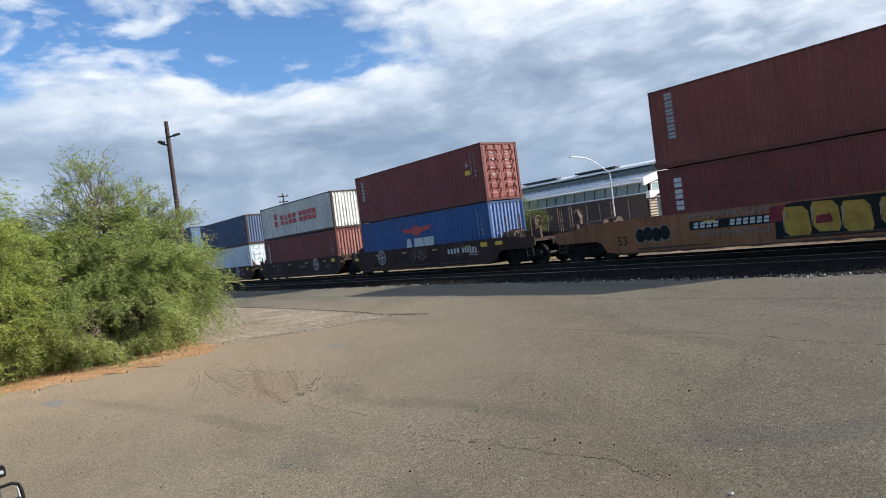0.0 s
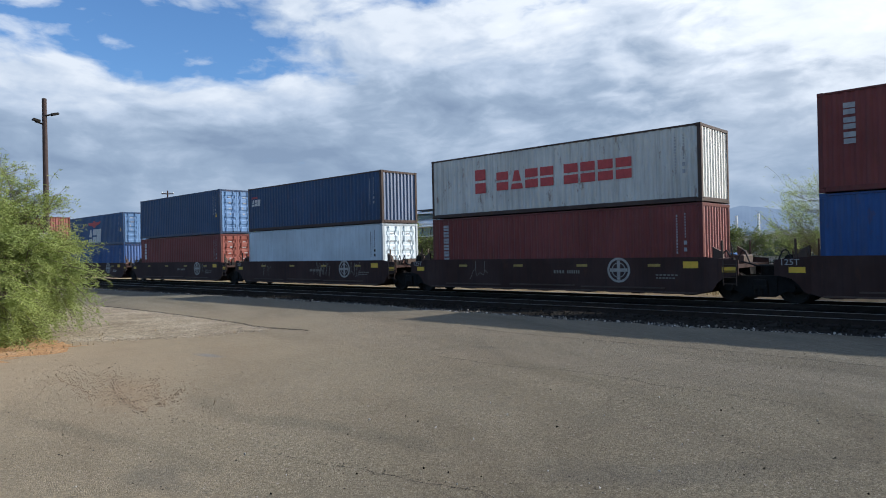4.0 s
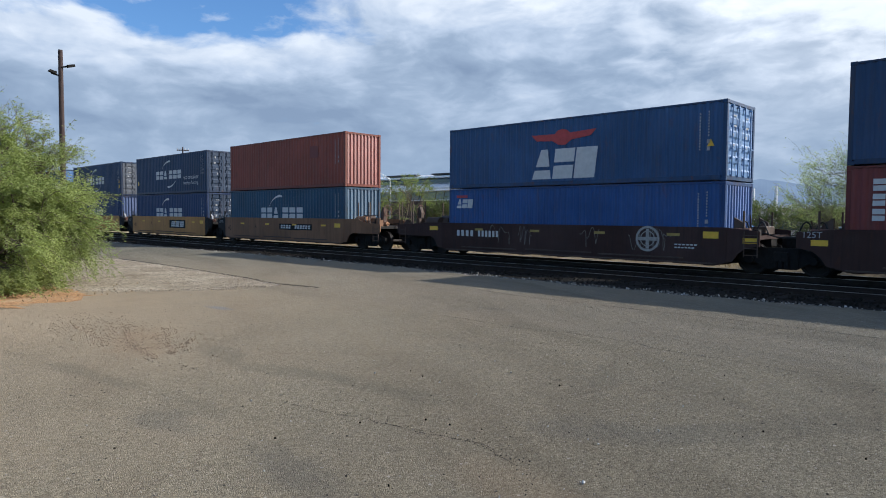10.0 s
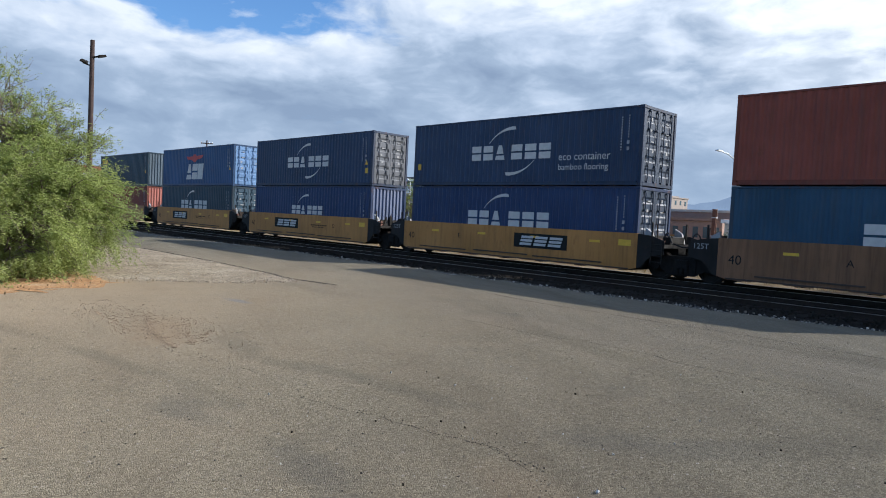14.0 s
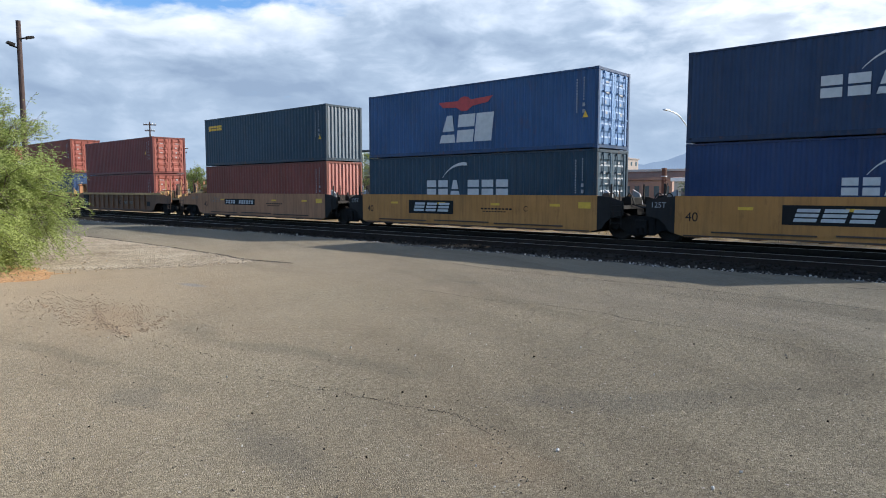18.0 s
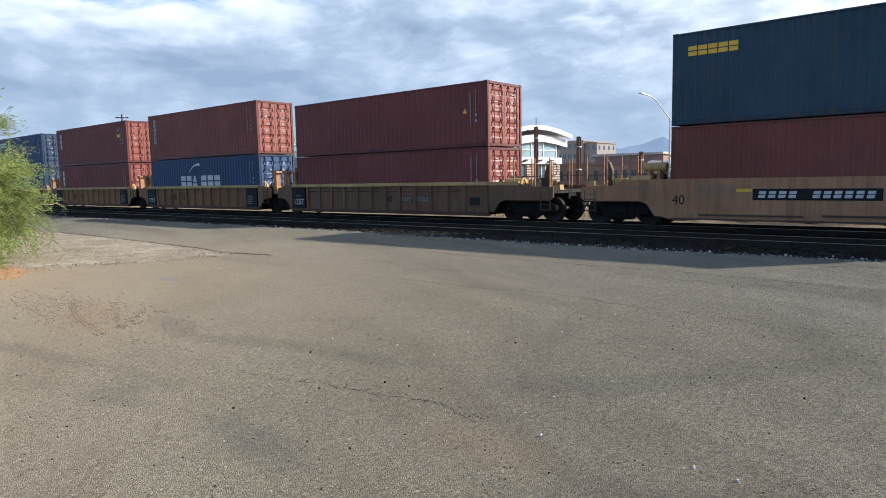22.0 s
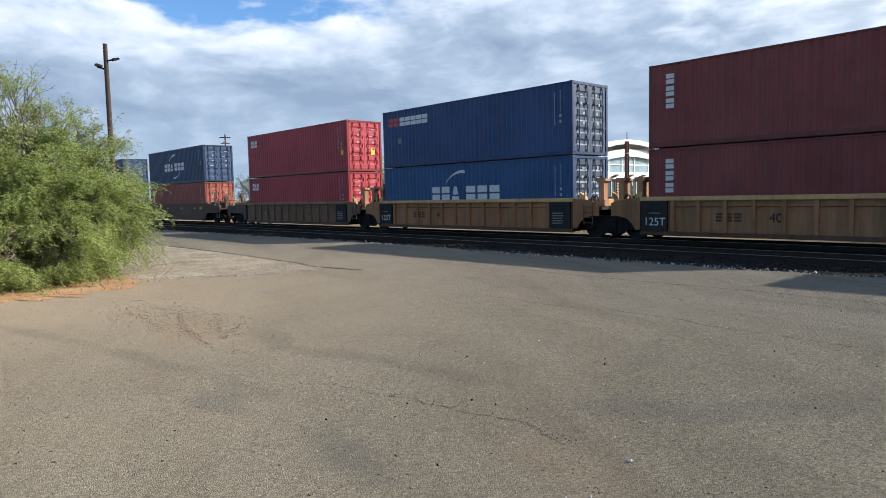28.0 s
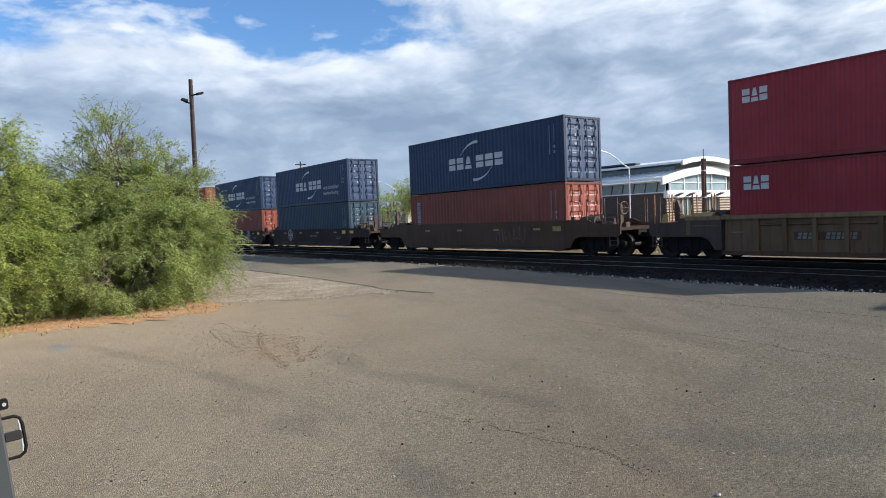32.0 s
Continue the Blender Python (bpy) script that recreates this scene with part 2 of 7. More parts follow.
def plain(name, rgb, rough=0.6, metal=0.0, vary=0.25, scale=6.0, bumpy=0.15, spec=0.5):
    if name in MATS:
        return MATS[name]
    m, t, b = start_mat(name)
    n = noise_tex(t, obj_co(t), scale, 6.0, 0.6)
    n2 = noise_tex(t, obj_co(t), scale * 14, 3.0)
    f = mth(t, "ADD", mth(t, "MULTIPLY", n, 0.7), mth(t, "MULTIPLY", n2, 0.3))
    col = ramp(t, f, [(0.3, tuple(c * (1 - vary) for c in rgb)), (0.7, tuple(min(1, c * (1 + vary)) for c in rgb))])
    t.links.new(col, b.inputs["Base Color"])
    b.inputs["Roughness"].default_value = rough
    b.inputs["Metallic"].default_value = metal
    b.inputs["Specular IOR Level"].default_value = spec
    bump(t, b, f, bumpy, 0.01)
    MATS[name] = m
    return m


def leaf_mat(name, rgb, rgb2, through_light=0.38):
    m, t, b = start_mat(name)
    g = t.nodes.new("ShaderNodeNewGeometry")
    n = noise_tex(t, obj_co(t), 0.8, 4.0)
    f = mth(t, "ADD", mth(t, "MULTIPLY", g.outputs["Random Per Island"], 0.32), mth(t, "MULTIPLY", n, 0.72))
    col = ramp(t, f, [(0.2, rgb), (0.8, rgb2)])
    t.links.new(col, b.inputs["Base Color"])
    b.inputs["Roughness"].default_value = 0.6
    b.inputs["Specular IOR Level"].default_value = 0.15
    tr = t.nodes.new("ShaderNodeBsdfTranslucent")
    t.links.new(mixc(t, 1.0, col, (1.3, 1.38, 0.85), "MULTIPLY"), tr.inputs[0])
    mx = t.nodes.new("ShaderNodeMixShader")
    mx.inputs[0].default_value = through_light
    t.links.new(b.outputs[0], mx.inputs[1])
    t.links.new(tr.outputs[0], mx.inputs[2])
    t.links.new(mx.outputs[0], t.nodes["Material Output"].inputs[0])
    return m


def nd_noise(t, vec, scale):
    """Colour noise, for bending coordinates."""
    n = nd(t, "ShaderNodeTexNoise", Scale=scale, Detail=4.0)
    t.links.new(vec, n.inputs["Vector"])
    return n.outputs[1]


TYRE, OILY, OCHRE, BLUISH = (0.085, 0.077, 0.060), (0.080, 0.079, 0.074), (0.27, 0.175, 0.10), (0.15, 0.19, 0.24)
SPOTS = ((-7.6, 3.9, 1.0, 0.35, -12, TYRE, 0.31), (-6.1, 4.0, 1.1, 0.30, 18, TYRE, 0.28), (-4.8, 4.25, 1.1, 0.28, 8, TYRE, 0.28), (-10.2, 1.85, 1.9, 0.22, 13, TYRE, 0.25),
         (-7.6, 2.4, 1.5, 0.22, 11, TYRE, 0.28), (-5.6, 2.65, 1.1, 0.22, 0, TYRE, 0.25), (-5.35, 2.3, 0.75, 0.30, 5, OILY, 0.37), (-3.65, 2.45, 0.8, 0.32, -8, OILY, 0.37),
         (-2.5, 4.8, 1.2, 0.40, 35, OILY, 0.31), (-1.5, 6.1, 1.2, 0.40, 60, TYRE, 0.25), (-3.6, 6.2, 0.8, 0.30, -70, TYRE, 0.22), (-2.55, 3.3, 0.9, 0.40, -15, OCHRE, 0.2),
         (-9.0, 3.5, 1.6, 0.60, -14, OCHRE, 0.35), (-11.3, 5.8, 0.6, 0.20, 5, BLUISH, 0.45), (-11.8, 1.2, 0.45, 0.22, 5, BLUISH, 0.6), (-7.7, 9.4, 0.6, 0.22, 5, OILY, 0.28),
         (-1.4, 3.2, 1.0, 0.35, 30, TYRE, 0.19), (-12.5, 8.2, 2.4, 0.45, -4, TYRE, 0.19),
         # broad faint darkening of the near right, in the tyre-mark colour
         (0.4, 3.1, 2.5, 1.8, 0, TYRE, 0.18))


def asphalt_mat():
    m, t, b = start_mat("weathered_asphalt")
    co = obj_co(t)
    big = noise_tex(t, co, 0.16, 6.0, 0.6, 0.5)
    mid = noise_tex(t, co, 1.1, 7.0, 0.65)
    agg = nd(t, "ShaderNodeTexVoronoi", Scale=80.0)
    t.links.new(co, agg.inputs["Vector"])
    coarse = noise_tex(t, co, 14.0, 4.0, 0.7)
    fine = noise_tex(t, co, 130.0, 3.0, 0.6)
    base = ramp(t, big, [(0.32, (0.130, 0.114, 0.079)), (0.52, (0.176, 0.156, 0.108)), (0.72, (0.228, 0.203, 0.140))])
    # a finer, greyer paving lies beyond the long crack
    sep = t.nodes.new("ShaderNodeSeparateXYZ")
    t.links.new(co, sep.inputs[0])
    fresh = mth(t, "MULTIPLY", mth(t, "SUBTRACT", mth(t, "ADD", sep.outputs[1], mth(t, "MULTIPLY", noise_tex(t, co, 0.6, 5.0, 0.6), 1.2)), 8.55), 1.6, clamp=True)
    base = mixc(t, mth(t, "MULTIPLY", fresh, 0.55), base, (0.168, 0.152, 0.116))
    stone = ramp(t, agg.outputs["Color"], [(0.12, grey(0.32)), (0.5, grey(0.95)), (0.9, grey(1.75))])
    col = mixc(t, mth(t, "SUBTRACT", 0.86, mth(t, "MULTIPLY", fresh, 0.46)), base, stone, "MULTIPLY")
    col = mixc(t, 0.6, col, ramp(t, coarse, [(0.25, grey(0.62)), (0.75, grey(1.38))]), "MULTIPLY")
    col = mixc(t, mth(t, "MULTIPLY", ramp(t, mid, [(0.52, grey(0)), (0.75, grey(1))]), 0.35), col, (0.085, 0.078, 0.068))
    # pale grit scattered over the surface
    for sc, rad, c in ((8.0, 0.10, (0.46, 0.42, 0.36)), (11.0, 0.11, (0.05, 0.046, 0.04)), (21.0, 0.16, (0.36, 0.33, 0.28)), (27.0, 0.16, (0.065, 0.06, 0.052)), (44.0, 0.22, (0.05, 0.045, 0.038)), (52.0, 0.2, (0.34, 0.31, 0.25))):
        grit = nd(t, "ShaderNodeTexVoronoi", Scale=sc)
        t.links.new(co, grit.inputs["Vector"])
        speck = ramp(t, grit.outputs["Distance"], [(0.0, grey(1)), (rad * 0.7, grey(1)), (rad, grey(0))])
        some = ramp(t, grit.outputs["Color"], [(0.42, grey(0)), (0.48, grey(0.9))])
        col = mixc(t, mth(t, "MULTIPLY", speck, some), col, c)
    # long soft swaths worn by tyres
    turn = t.nodes.new("ShaderNodeMapping")
    turn.inputs["Rotation"].default_value = (0, 0, radians(24))
    t.links.new(vmth(t, "ADD", co, vmth(t, "MULTIPLY", vmth(t, "SUBTRACT", nd_noise(t, co, 0.12), (0.5, 0.5, 0.5)).outputs[0], (5.0, 5.0, 0.0)).outputs[0]).outputs[0], turn.inputs[0])
    swath = noise_tex(t, vmth(t, "MULTIPLY", turn.outputs[0], (0.10, 1.0, 1.0)).outputs[0], 0.95, 5.0, 0.6)
    col = mixc(t, 0.42, col, ramp(t, swath, [(0.36, grey(0.45)), (0.5, grey(1.0)), (0.64, grey(1.3))]), "MULTIPLY")
    # fine wandering cracks
    net = nd(t, "ShaderNodeTexVoronoi", Scale=0.42)
    net.feature = "DISTANCE_TO_EDGE"
    t.links.new(vmth(t, "ADD", co, vmth(t, "MULTIPLY", vmth(t, "SUBTRACT", nd_noise(t, co, 2.2), (0.5, 0.5, 0.5)).outputs[0], (0.55, 0.55, 0.0)).outputs[0]).outputs[0], net.inputs["Vector"])
    line = ramp(t, net.outputs["Distance"], [(0.0, grey(1)), (0.0035, grey(1)), (0.008, grey(0))])
    col = mixc(t, mth(t, "MULTIPLY", line, ramp(t, noise_tex(t, co, 0.35, 3.0), [(0.46, grey(0)), (0.60, grey(0.45))])), col, (0.075, 0.050, 0.043))
    # sandy wash spreading from the shrub's foot
    d = vmth(t, "DISTANCE", co, (-14.2, 2.6, 0.0)).outputs["Value"]
    reach = mth(t, "ADD", d, mth(t, "MULTIPLY", mth(t, "SUBTRACT", noise_tex(t, co, 0.5, 6.0, 0.65), 0.5), 9.0))
    sand = ramp(t, mth(t, "DIVIDE", reach, 19.0, clamp=True), [(0.08, grey(0.85)), (0.30, grey(0.55)), (0.52, grey(0.32)), (0.75, grey(0.16)), (1.0, grey(0))])
    col = mixc(t, sand, col, mixc(t, mid, (0.325, 0.240, 0.154), (0.405, 0.322, 0.216)))
    # worn, stained and darkened places: middle, half-length, half-width, turn, colour, strength
    wob = noise_tex(t, co, 1.7, 6.0, 0.7)
    for cx, cy, rx, ry, rot, c, k in SPOTS:
        mp = t.nodes.new("ShaderNodeMapping")
        mp.vector_type = "TEXTURE"
        mp.inputs["Location"].default_value = (cx, cy, 0)
        mp.inputs["Rotation"].default_value = (0, 0, radians(rot))
        mp.inputs["Scale"].default_value = (rx, ry, 1000.0)
        t.links.new(co, mp.inputs[0])
        far = vmth(t, "LENGTH", mp.outputs[0]).outputs["Value"]
        far = mth(t, "ADD", far, mth(t, "MULTIPLY", mth(t, "SUBTRACT", wob, 0.5), 1.5))
        near = ramp(t, far, [(0.25, grey(k * 0.88)), (1.0, grey(0))], "EASE")
        col = mixc(t, near, col, c)
    t.links.new(col, b.inputs["Base Color"])
    b.inputs["Roughness"].default_value = 0.95
    b.inputs["Diffuse Roughness"].default_value = 0.42
    b.inputs["Specular IOR Level"].default_value = 0.10
    h = mth(t, "ADD", mth(t, "MULTIPLY", agg.outputs["Distance"], -0.5), mth(t, "ADD", mth(t, "MULTIPLY", fine, 1.3), mid))
    bump(t, b, h, 0.75, 0.012)
    return m


def ground_mat(name, c1, c2, c3, scale=0.5, bumpy=0.5, fine=40.0):
    m, t, b = start_mat(name)
    co = obj_co(t)
    a = noise_tex(t, co, scale, 8.0, 0.65, 0.4)
    g = noise_tex(t, co, fine, 5.0, 0.7)
    v = nd(t, "ShaderNodeTexVoronoi", Scale=fine * 0.6)
    t.links.new(co, v.inputs["Vector"])
    col = ramp(t, a, [(0.3, c1), (0.5, c2), (0.7, c3)])
    col = mixc(t, 0.7, col, ramp(t, v.outputs["Color"], [(0.1, grey(0.55)), (0.9, grey(1.35))]), "MULTIPLY")
    t.links.new(col, b.inputs["Base Color"])
    b.inputs["Roughness"].default_value = 1.0
    b.inputs["Diffuse Roughness"].default_value = 0.5
    b.inputs["Specular IOR Level"].default_value = 0.02
    bump(t, b, mth(t, "ADD", g, v.outputs["Distance"]), bumpy, 0.03)
    return m


M_ASPHALT = asphalt_mat()
def stain_mat(name, rgb, alpha, scale=2.2):
    """A thin uneven film that lets the surface below show through."""
    m, t, b = start_mat(name)
    co = obj_co(t)
    b.inputs["Base Color"].default_value = (*rgb, 1)
    b.inputs["Roughness"].default_value = 0.9
    b.inputs["Specular IOR Level"].default_value = 0.2
    n = noise_tex(t, co, scale, 8.0, 0.72)
    t.links.new(mth(t, "MULTIPLY", ramp(t, n, [(0.30, grey(0)), (0.56, grey(1))]), alpha), b.inputs["Alpha"])
    return m


M_DIRT = ground_mat("dry_dirt", (0.24, 0.18, 0.11), (0.34, 0.265, 0.165), (0.42, 0.35, 0.23), 0.35)
M_ORANGE = ground_mat("orange_soil", (0.32, 0.180, 0.090), (0.41, 0.238, 0.12), (0.40, 0.285, 0.175), 1.6)
M_GRAVEL = ground_mat("pale_gravel", (0.24, 0.195, 0.135), (0.34, 0.280, 0.200), (0.45, 0.38, 0.28), 0.8, 0.9, 26.0)
# ballast tones lowered towards black to hold the shade beside the train
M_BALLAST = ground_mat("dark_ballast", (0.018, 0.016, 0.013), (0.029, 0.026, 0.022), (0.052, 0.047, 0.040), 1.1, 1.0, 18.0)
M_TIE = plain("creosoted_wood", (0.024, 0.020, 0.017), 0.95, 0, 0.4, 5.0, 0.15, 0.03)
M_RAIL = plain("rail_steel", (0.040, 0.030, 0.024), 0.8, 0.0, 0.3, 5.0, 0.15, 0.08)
M_RAILTOP = plain("worn_rail_head", (0.42, 0.40, 0.38), 0.28, 0.9, 0.1, 5.0)
M_CRACK = stain_mat("broken_dark_crack", (0.040, 0.037, 0.033), 0.75, 9.0)
M_POLE = plain("brown_timber_pole", (0.048, 0.029, 0.025), 0.85, 0, 0.35, 4.0)
M_GALV = plain("galvanised_steel", (0.50, 0.53, 0.55), 0.55, 0.3, 0.12, 5.0)
M_DARKSTEEL = plain("dark_grimy_steel", (0.016, 0.0145, 0.013), 0.8, 0.0, 0.4, 6.0, 0.15, 0.15)
M_WHEEL = plain("wheel_steel", (0.030, 0.024, 0.020), 0.65, 0.1, 0.3, 6.0, 0.15, 0.2)
M_RUSTPOST = plain("rusty_steel_post", (0.15, 0.075, 0.055), 0.8, 0.2, 0.35, 5.0)
M_WHITE = plain("white_marking", (0.52, 0.52, 0.50), 0.6, 0, 0.15, 5.0)
M_FADEDWHITE = plain("faded_white_marking", (0.30, 0.305, 0.31), 0.7, 0, 0.35, 6.0)
M_DIMWHITE = plain("grimy_white_marking", (0.20, 0.185, 0.155), 0.75, 0, 0.4, 6.0)
M_MUSTARD = plain("mustard_spray_paint", (0.40, 0.235, 0.045), 0.7, 0, 0.4, 3.0, spec=0.2)
M_DULLRED = plain("dull_red_spray_paint", (0.20, 0.03, 0.035), 0.7, 0, 0.35, 3.0, spec=0.2)
M_RED = plain("red_marking", (0.42, 0.05, 0.045), 0.6, 0, 0.25, 5.0)
M_YELLOW = plain("yellow_marking", (0.72, 0.43, 0.035), 0.55, 0, 0.15, 5.0)
# the yellow above, darkened to hold the shade on the car sides
M_SHADEYELLOW = plain("shaded_yellow_marking", (0.34, 0.235, 0.06), 0.7, 0, 0.3, 5.0)
M_BLACK = plain("black_marking", (0.018, 0.017, 0.016), 0.7, 0, 0.2, 5.0, spec=0.15)
M_WORNBLACK = plain("worn_dark_marking", (0.085, 0.05, 0.03), 0.8, 0, 0.4, 5.0, spec=0.1)
M_RUBBER = plain("black_rubber", (0.02, 0.02, 0.02), 0.8, 0, 0.2, 8.0)

# ------------------------------------------------------------------ mesh helpers
MESHES = {}


def mesh_from(bm, name):
    me = bpy.data.meshes.new(name)
    bm.to_mesh(me)
    bm.free()
    return me


def part(name, bm, material, parent, label="", at=None):
    """One mesh object under a thing or a part; bm may be a mesh that is already made."""
    me = bm if isinstance(bm, bpy.types.Mesh) else mesh_from(bm, name)
    ob = new(name, me)
    if material is not None:
        if not me.materials:
            me.materials.append(material)
        elif me.materials[0] is not material:
            ob.material_slots[0].link = "OBJECT"
            ob.material_slots[0].material = material
    ob.parent = parent
    if at is not None:
        ob.matrix_basis = at
    if label:
        tagged(ob, label)
    return ob


def thing(name, label, category, at=None, group="", kind=""):
    ob = new(name)
    ob.empty_display_size = 0.2
    tagged(ob, label, category, group, kind)
    if at is not None:
        ob.matrix_basis = at
    return ob


def solid(name, bm, material, label, category="", group="", kind="", at=None):
    ob = part(name, bm, material, None, "", at)
    return tagged(ob, label, category, group, kind)


def cached(key, make):
    if key not in MESHES:
        MESHES[key] = mesh_from(make(), key[0])
    return MESHES[key]


def box(bm, x0, x1, y0, y1, z0, z1, bev=0.0):
    vs = [bm.verts.new((x, y, z)) for x in (x0, x1) for y in (y0, y1) for z in (z0, z1)]
    fs = [bm.faces.new([vs[i] for i in q]) for q in ((0, 1, 3, 2), (4, 6, 7, 5), (0, 4, 5, 1), (2, 3, 7, 6), (0, 2, 6, 4), (1, 5, 7, 3))]
    if bev:
        es = list({e for f in fs for e in f.edges})
        bmesh.ops.bevel(bm, geom=es, offset=bev, segments=1, affect="EDGES")
    return bm


def tube(bm, p0, p1, r, n=8, r1=None, caps=True):
    p0, p1 = Vector(p0), Vector(p1)
    a = (p1 - p0).normalized()
    u = a.orthogonal().normalized()
    v = a.cross(u)
    r1 = r if r1 is None else r1
    rings = []
    for p, rr in ((p0, r), (p1, r1)):
        rings.append([bm.verts.new(p + (u * math.cos(k * math.tau / n) + v * math.sin(k * math.tau / n)) * rr) for k in range(n)])
    for k in range(n):
        bm.faces.new((rings[0][k], rings[0][(k + 1) % n], rings[1][(k + 1) % n], rings[1][k]))
    if caps:
        bm.faces.new(rings[0][::-1])
        bm.faces.new(rings[1])
    return bm


def pipe(bm, pts, r, n=6):
    """One bent tube through the points."""
    pts = [Vector(p) for p in pts]
    m, prev, u = len(pts), None, None
    for i, p in enumerate(pts):
        d = (pts[min(i + 1, m - 1)] - pts[max(i - 1, 0)]).normalized()
        u = d.orthogonal().normalized() if u is None else (u - d * u.dot(d)).normalized()
        v = d.cross(u)
        ring = [bm.verts.new(p + (u * math.cos(k * math.tau / n) + v * math.sin(k * math.tau / n)) * r) for k in range(n)]
        if prev:
            for k in range(n):
                bm.faces.new((prev[k], prev[(k + 1) % n], ring[(k + 1) % n], ring[k]))
        else:
            bm.faces.new(ring[::-1])
        prev = ring
    bm.faces.new(prev)
    return bm


def prism_y(bm, pts, y0, y1):
    """A polygon of (x, z) points pulled from y0 to y1."""
    a = [bm.verts.new((x, y0, z)) for x, z in pts]
    b = [bm.verts.new((x, y1, z)) for x, z in pts]
    n = len(pts)
    bm.faces.new(a)
    bm.faces.new(b[::-1])
    for i in range(n):
        bm.faces.new((a[i], b[i], b[(i + 1) % n], a[(i + 1) % n]))
    bmesh.ops.recalc_face_normals(bm, faces=bm.faces)
    return bm


def prism_x(bm, pts, x0, x1):
    """A polygon of (y, z) points pulled from x0 to x1."""
    a = [bm.verts.new((x0, y, z)) for y, z in pts]
    b = [bm.verts.new((x1, y, z)) for y, z in pts]
    n = len(pts)
    bm.faces.new(a)
    bm.faces.new(b[::-1])
    for i in range(n):
        bm.faces.new((a[i], b[i], b[(i + 1) % n], a[(i + 1) % n]))
    bmesh.ops.recalc_face_normals(bm, faces=bm.faces)
    return bm


def lathe(bm, profile, n=20):
    """A profile of (radius, y) pairs turned about the y axis."""
    rings = [[bm.verts.new((r * math.cos(k * math.tau / n), y, r * math.sin(k * math.tau / n))) for k in range(n)] for r, y in profile]
    for a, b in zip(rings, rings[1:]):
        for k in range(n):
            bm.faces.new((a[k], a[(k + 1) % n], b[(k + 1) % n], b[k]))
    bm.faces.new(rings[0])
    bm.faces.new(rings[-1][::-1])
    bmesh.ops.recalc_face_normals(bm, faces=bm.faces)
    return bm


def sheet(name, verts, faces):
    me = bpy.data.meshes.new(name)
    me.from_pydata(verts, [], faces)
    me.update()
    return me


def words(text, size, name="lettering"):
    """A flat mesh of readable letters in the built-in font, upright in x and z, facing -y."""
    key = ("words", text, size)
    if key not in MESHES:
        cu = bpy.data.curves.new("text", "FONT")
        cu.body, cu.size, cu.extrude = text, size, 0.0
        tmp = bpy.data.objects.new("text", cu)
        scene.collection.objects.link(tmp)
        me = bpy.data.meshes.new_from_object(tmp.evaluated_get(bpy.context.evaluated_depsgraph_get()))
        bpy.data.objects.remove(tmp)
        bpy.data.curves.remove(cu)
        me.transform(Matrix.Rotation(radians(90), 4, "X"))
        me.materials.clear()
        MESHES[key] = me
    return MESHES[key]


def flat_shape(bm, pts, y, t=0.003):
    """A thin painted shape on a side that faces -y: a polygon of (x, z)."""
    return prism_y(bm, pts, y - t, y)


def blocks(bm, x0, x1, z0, z1, n, y, gap=0.22, lean=0.0, cut=0.04):
    """n plain solid bars side by side, each the size of one character."""
    w = (x1 - x0) / n
    h = z1 - z0
    for i in range(n):
        a, b = x0 + i * w, x0 + (i + 1 - gap) * w
        c = cut * min(b - a, h)
        pts = [(a + c, z0), (b - c, z0), (b, z0 + c), (b, z1 - c), (b - c, z1), (a + c, z1), (a, z1 - c), (a, z0 + c)]
        flat_shape(bm, [(x + lean * (z - z0), z) for x, z in pts], y)
    return bm


def plain_shape(bm, kind, x0, x1, z0, z1, y, lean=0.0):
    """One plain shape in a letter's room: d two bars one above the other, w a wedge cut across, s a stack of three bars, b a solid box."""
    dx, dz = x1 - x0, z1 - z0
    cuts = {"d": ((0.0, 0.44), (0.55, 1.0)), "w": ((0.0, 0.30), (0.42, 1.0)), "s": ((0.0, 0.26), (0.37, 0.63), (0.74, 1.0))}.get(kind, ((0.0, 1.0),))
    for f0, f1 in cuts:
        p0, p1 = (0.33 * dx * f0, 0.33 * dx * f1) if kind == "w" else (0.0, 0.0)
        pts = [(x0 + p0, z0 + dz * f0), (x1 - p0, z0 + dz * f0), (x1 - p1, z0 + dz * f1), (x0 + p1, z0 + dz * f1)]
        flat_shape(bm, [(x + lean * (z - z0), z) for x, z in pts], y)
    return bm


def band(bm, left, right, y, t=0.003):
    """One connected flat strip between two lines of (x, z) points."""
    rows = []
    for l, r in zip(left, right):
        rows.append([bm.verts.new((l[0], y - t, l[1])), bm.verts.new((r[0], y - t, r[1]))])
    for p, q in zip(rows, rows[1:]):
        bm.faces.new((p[0], p[1], q[1], q[0]))
    bmesh.ops.recalc_face_normals(bm, faces=bm.faces)
    return bm


def crescent(bm, x0, z0, x1, z1, bulge, w, y, n=12):
    """A tapering curved stroke from one end to the other."""
    p, q = Vector((x0, z0)), Vector((x1, z1))
    d = q - p
    nrm = Vector((-d.y, d.x)).normalized()
    up, dn = [], []
    for i in range(n + 1):
        f = i / n
        c = p + d * f + nrm * bulge * 4 * f * (1 - f)
        ww = w * (0.12 + 0.88 * f ** 1.3) * (1 if f < 0.96 else 0.75)
        up.append(tuple(c + nrm * ww * 0.5))
        dn.append(tuple(c - nrm * ww * 0.5))
    return band(bm, dn, up, y)


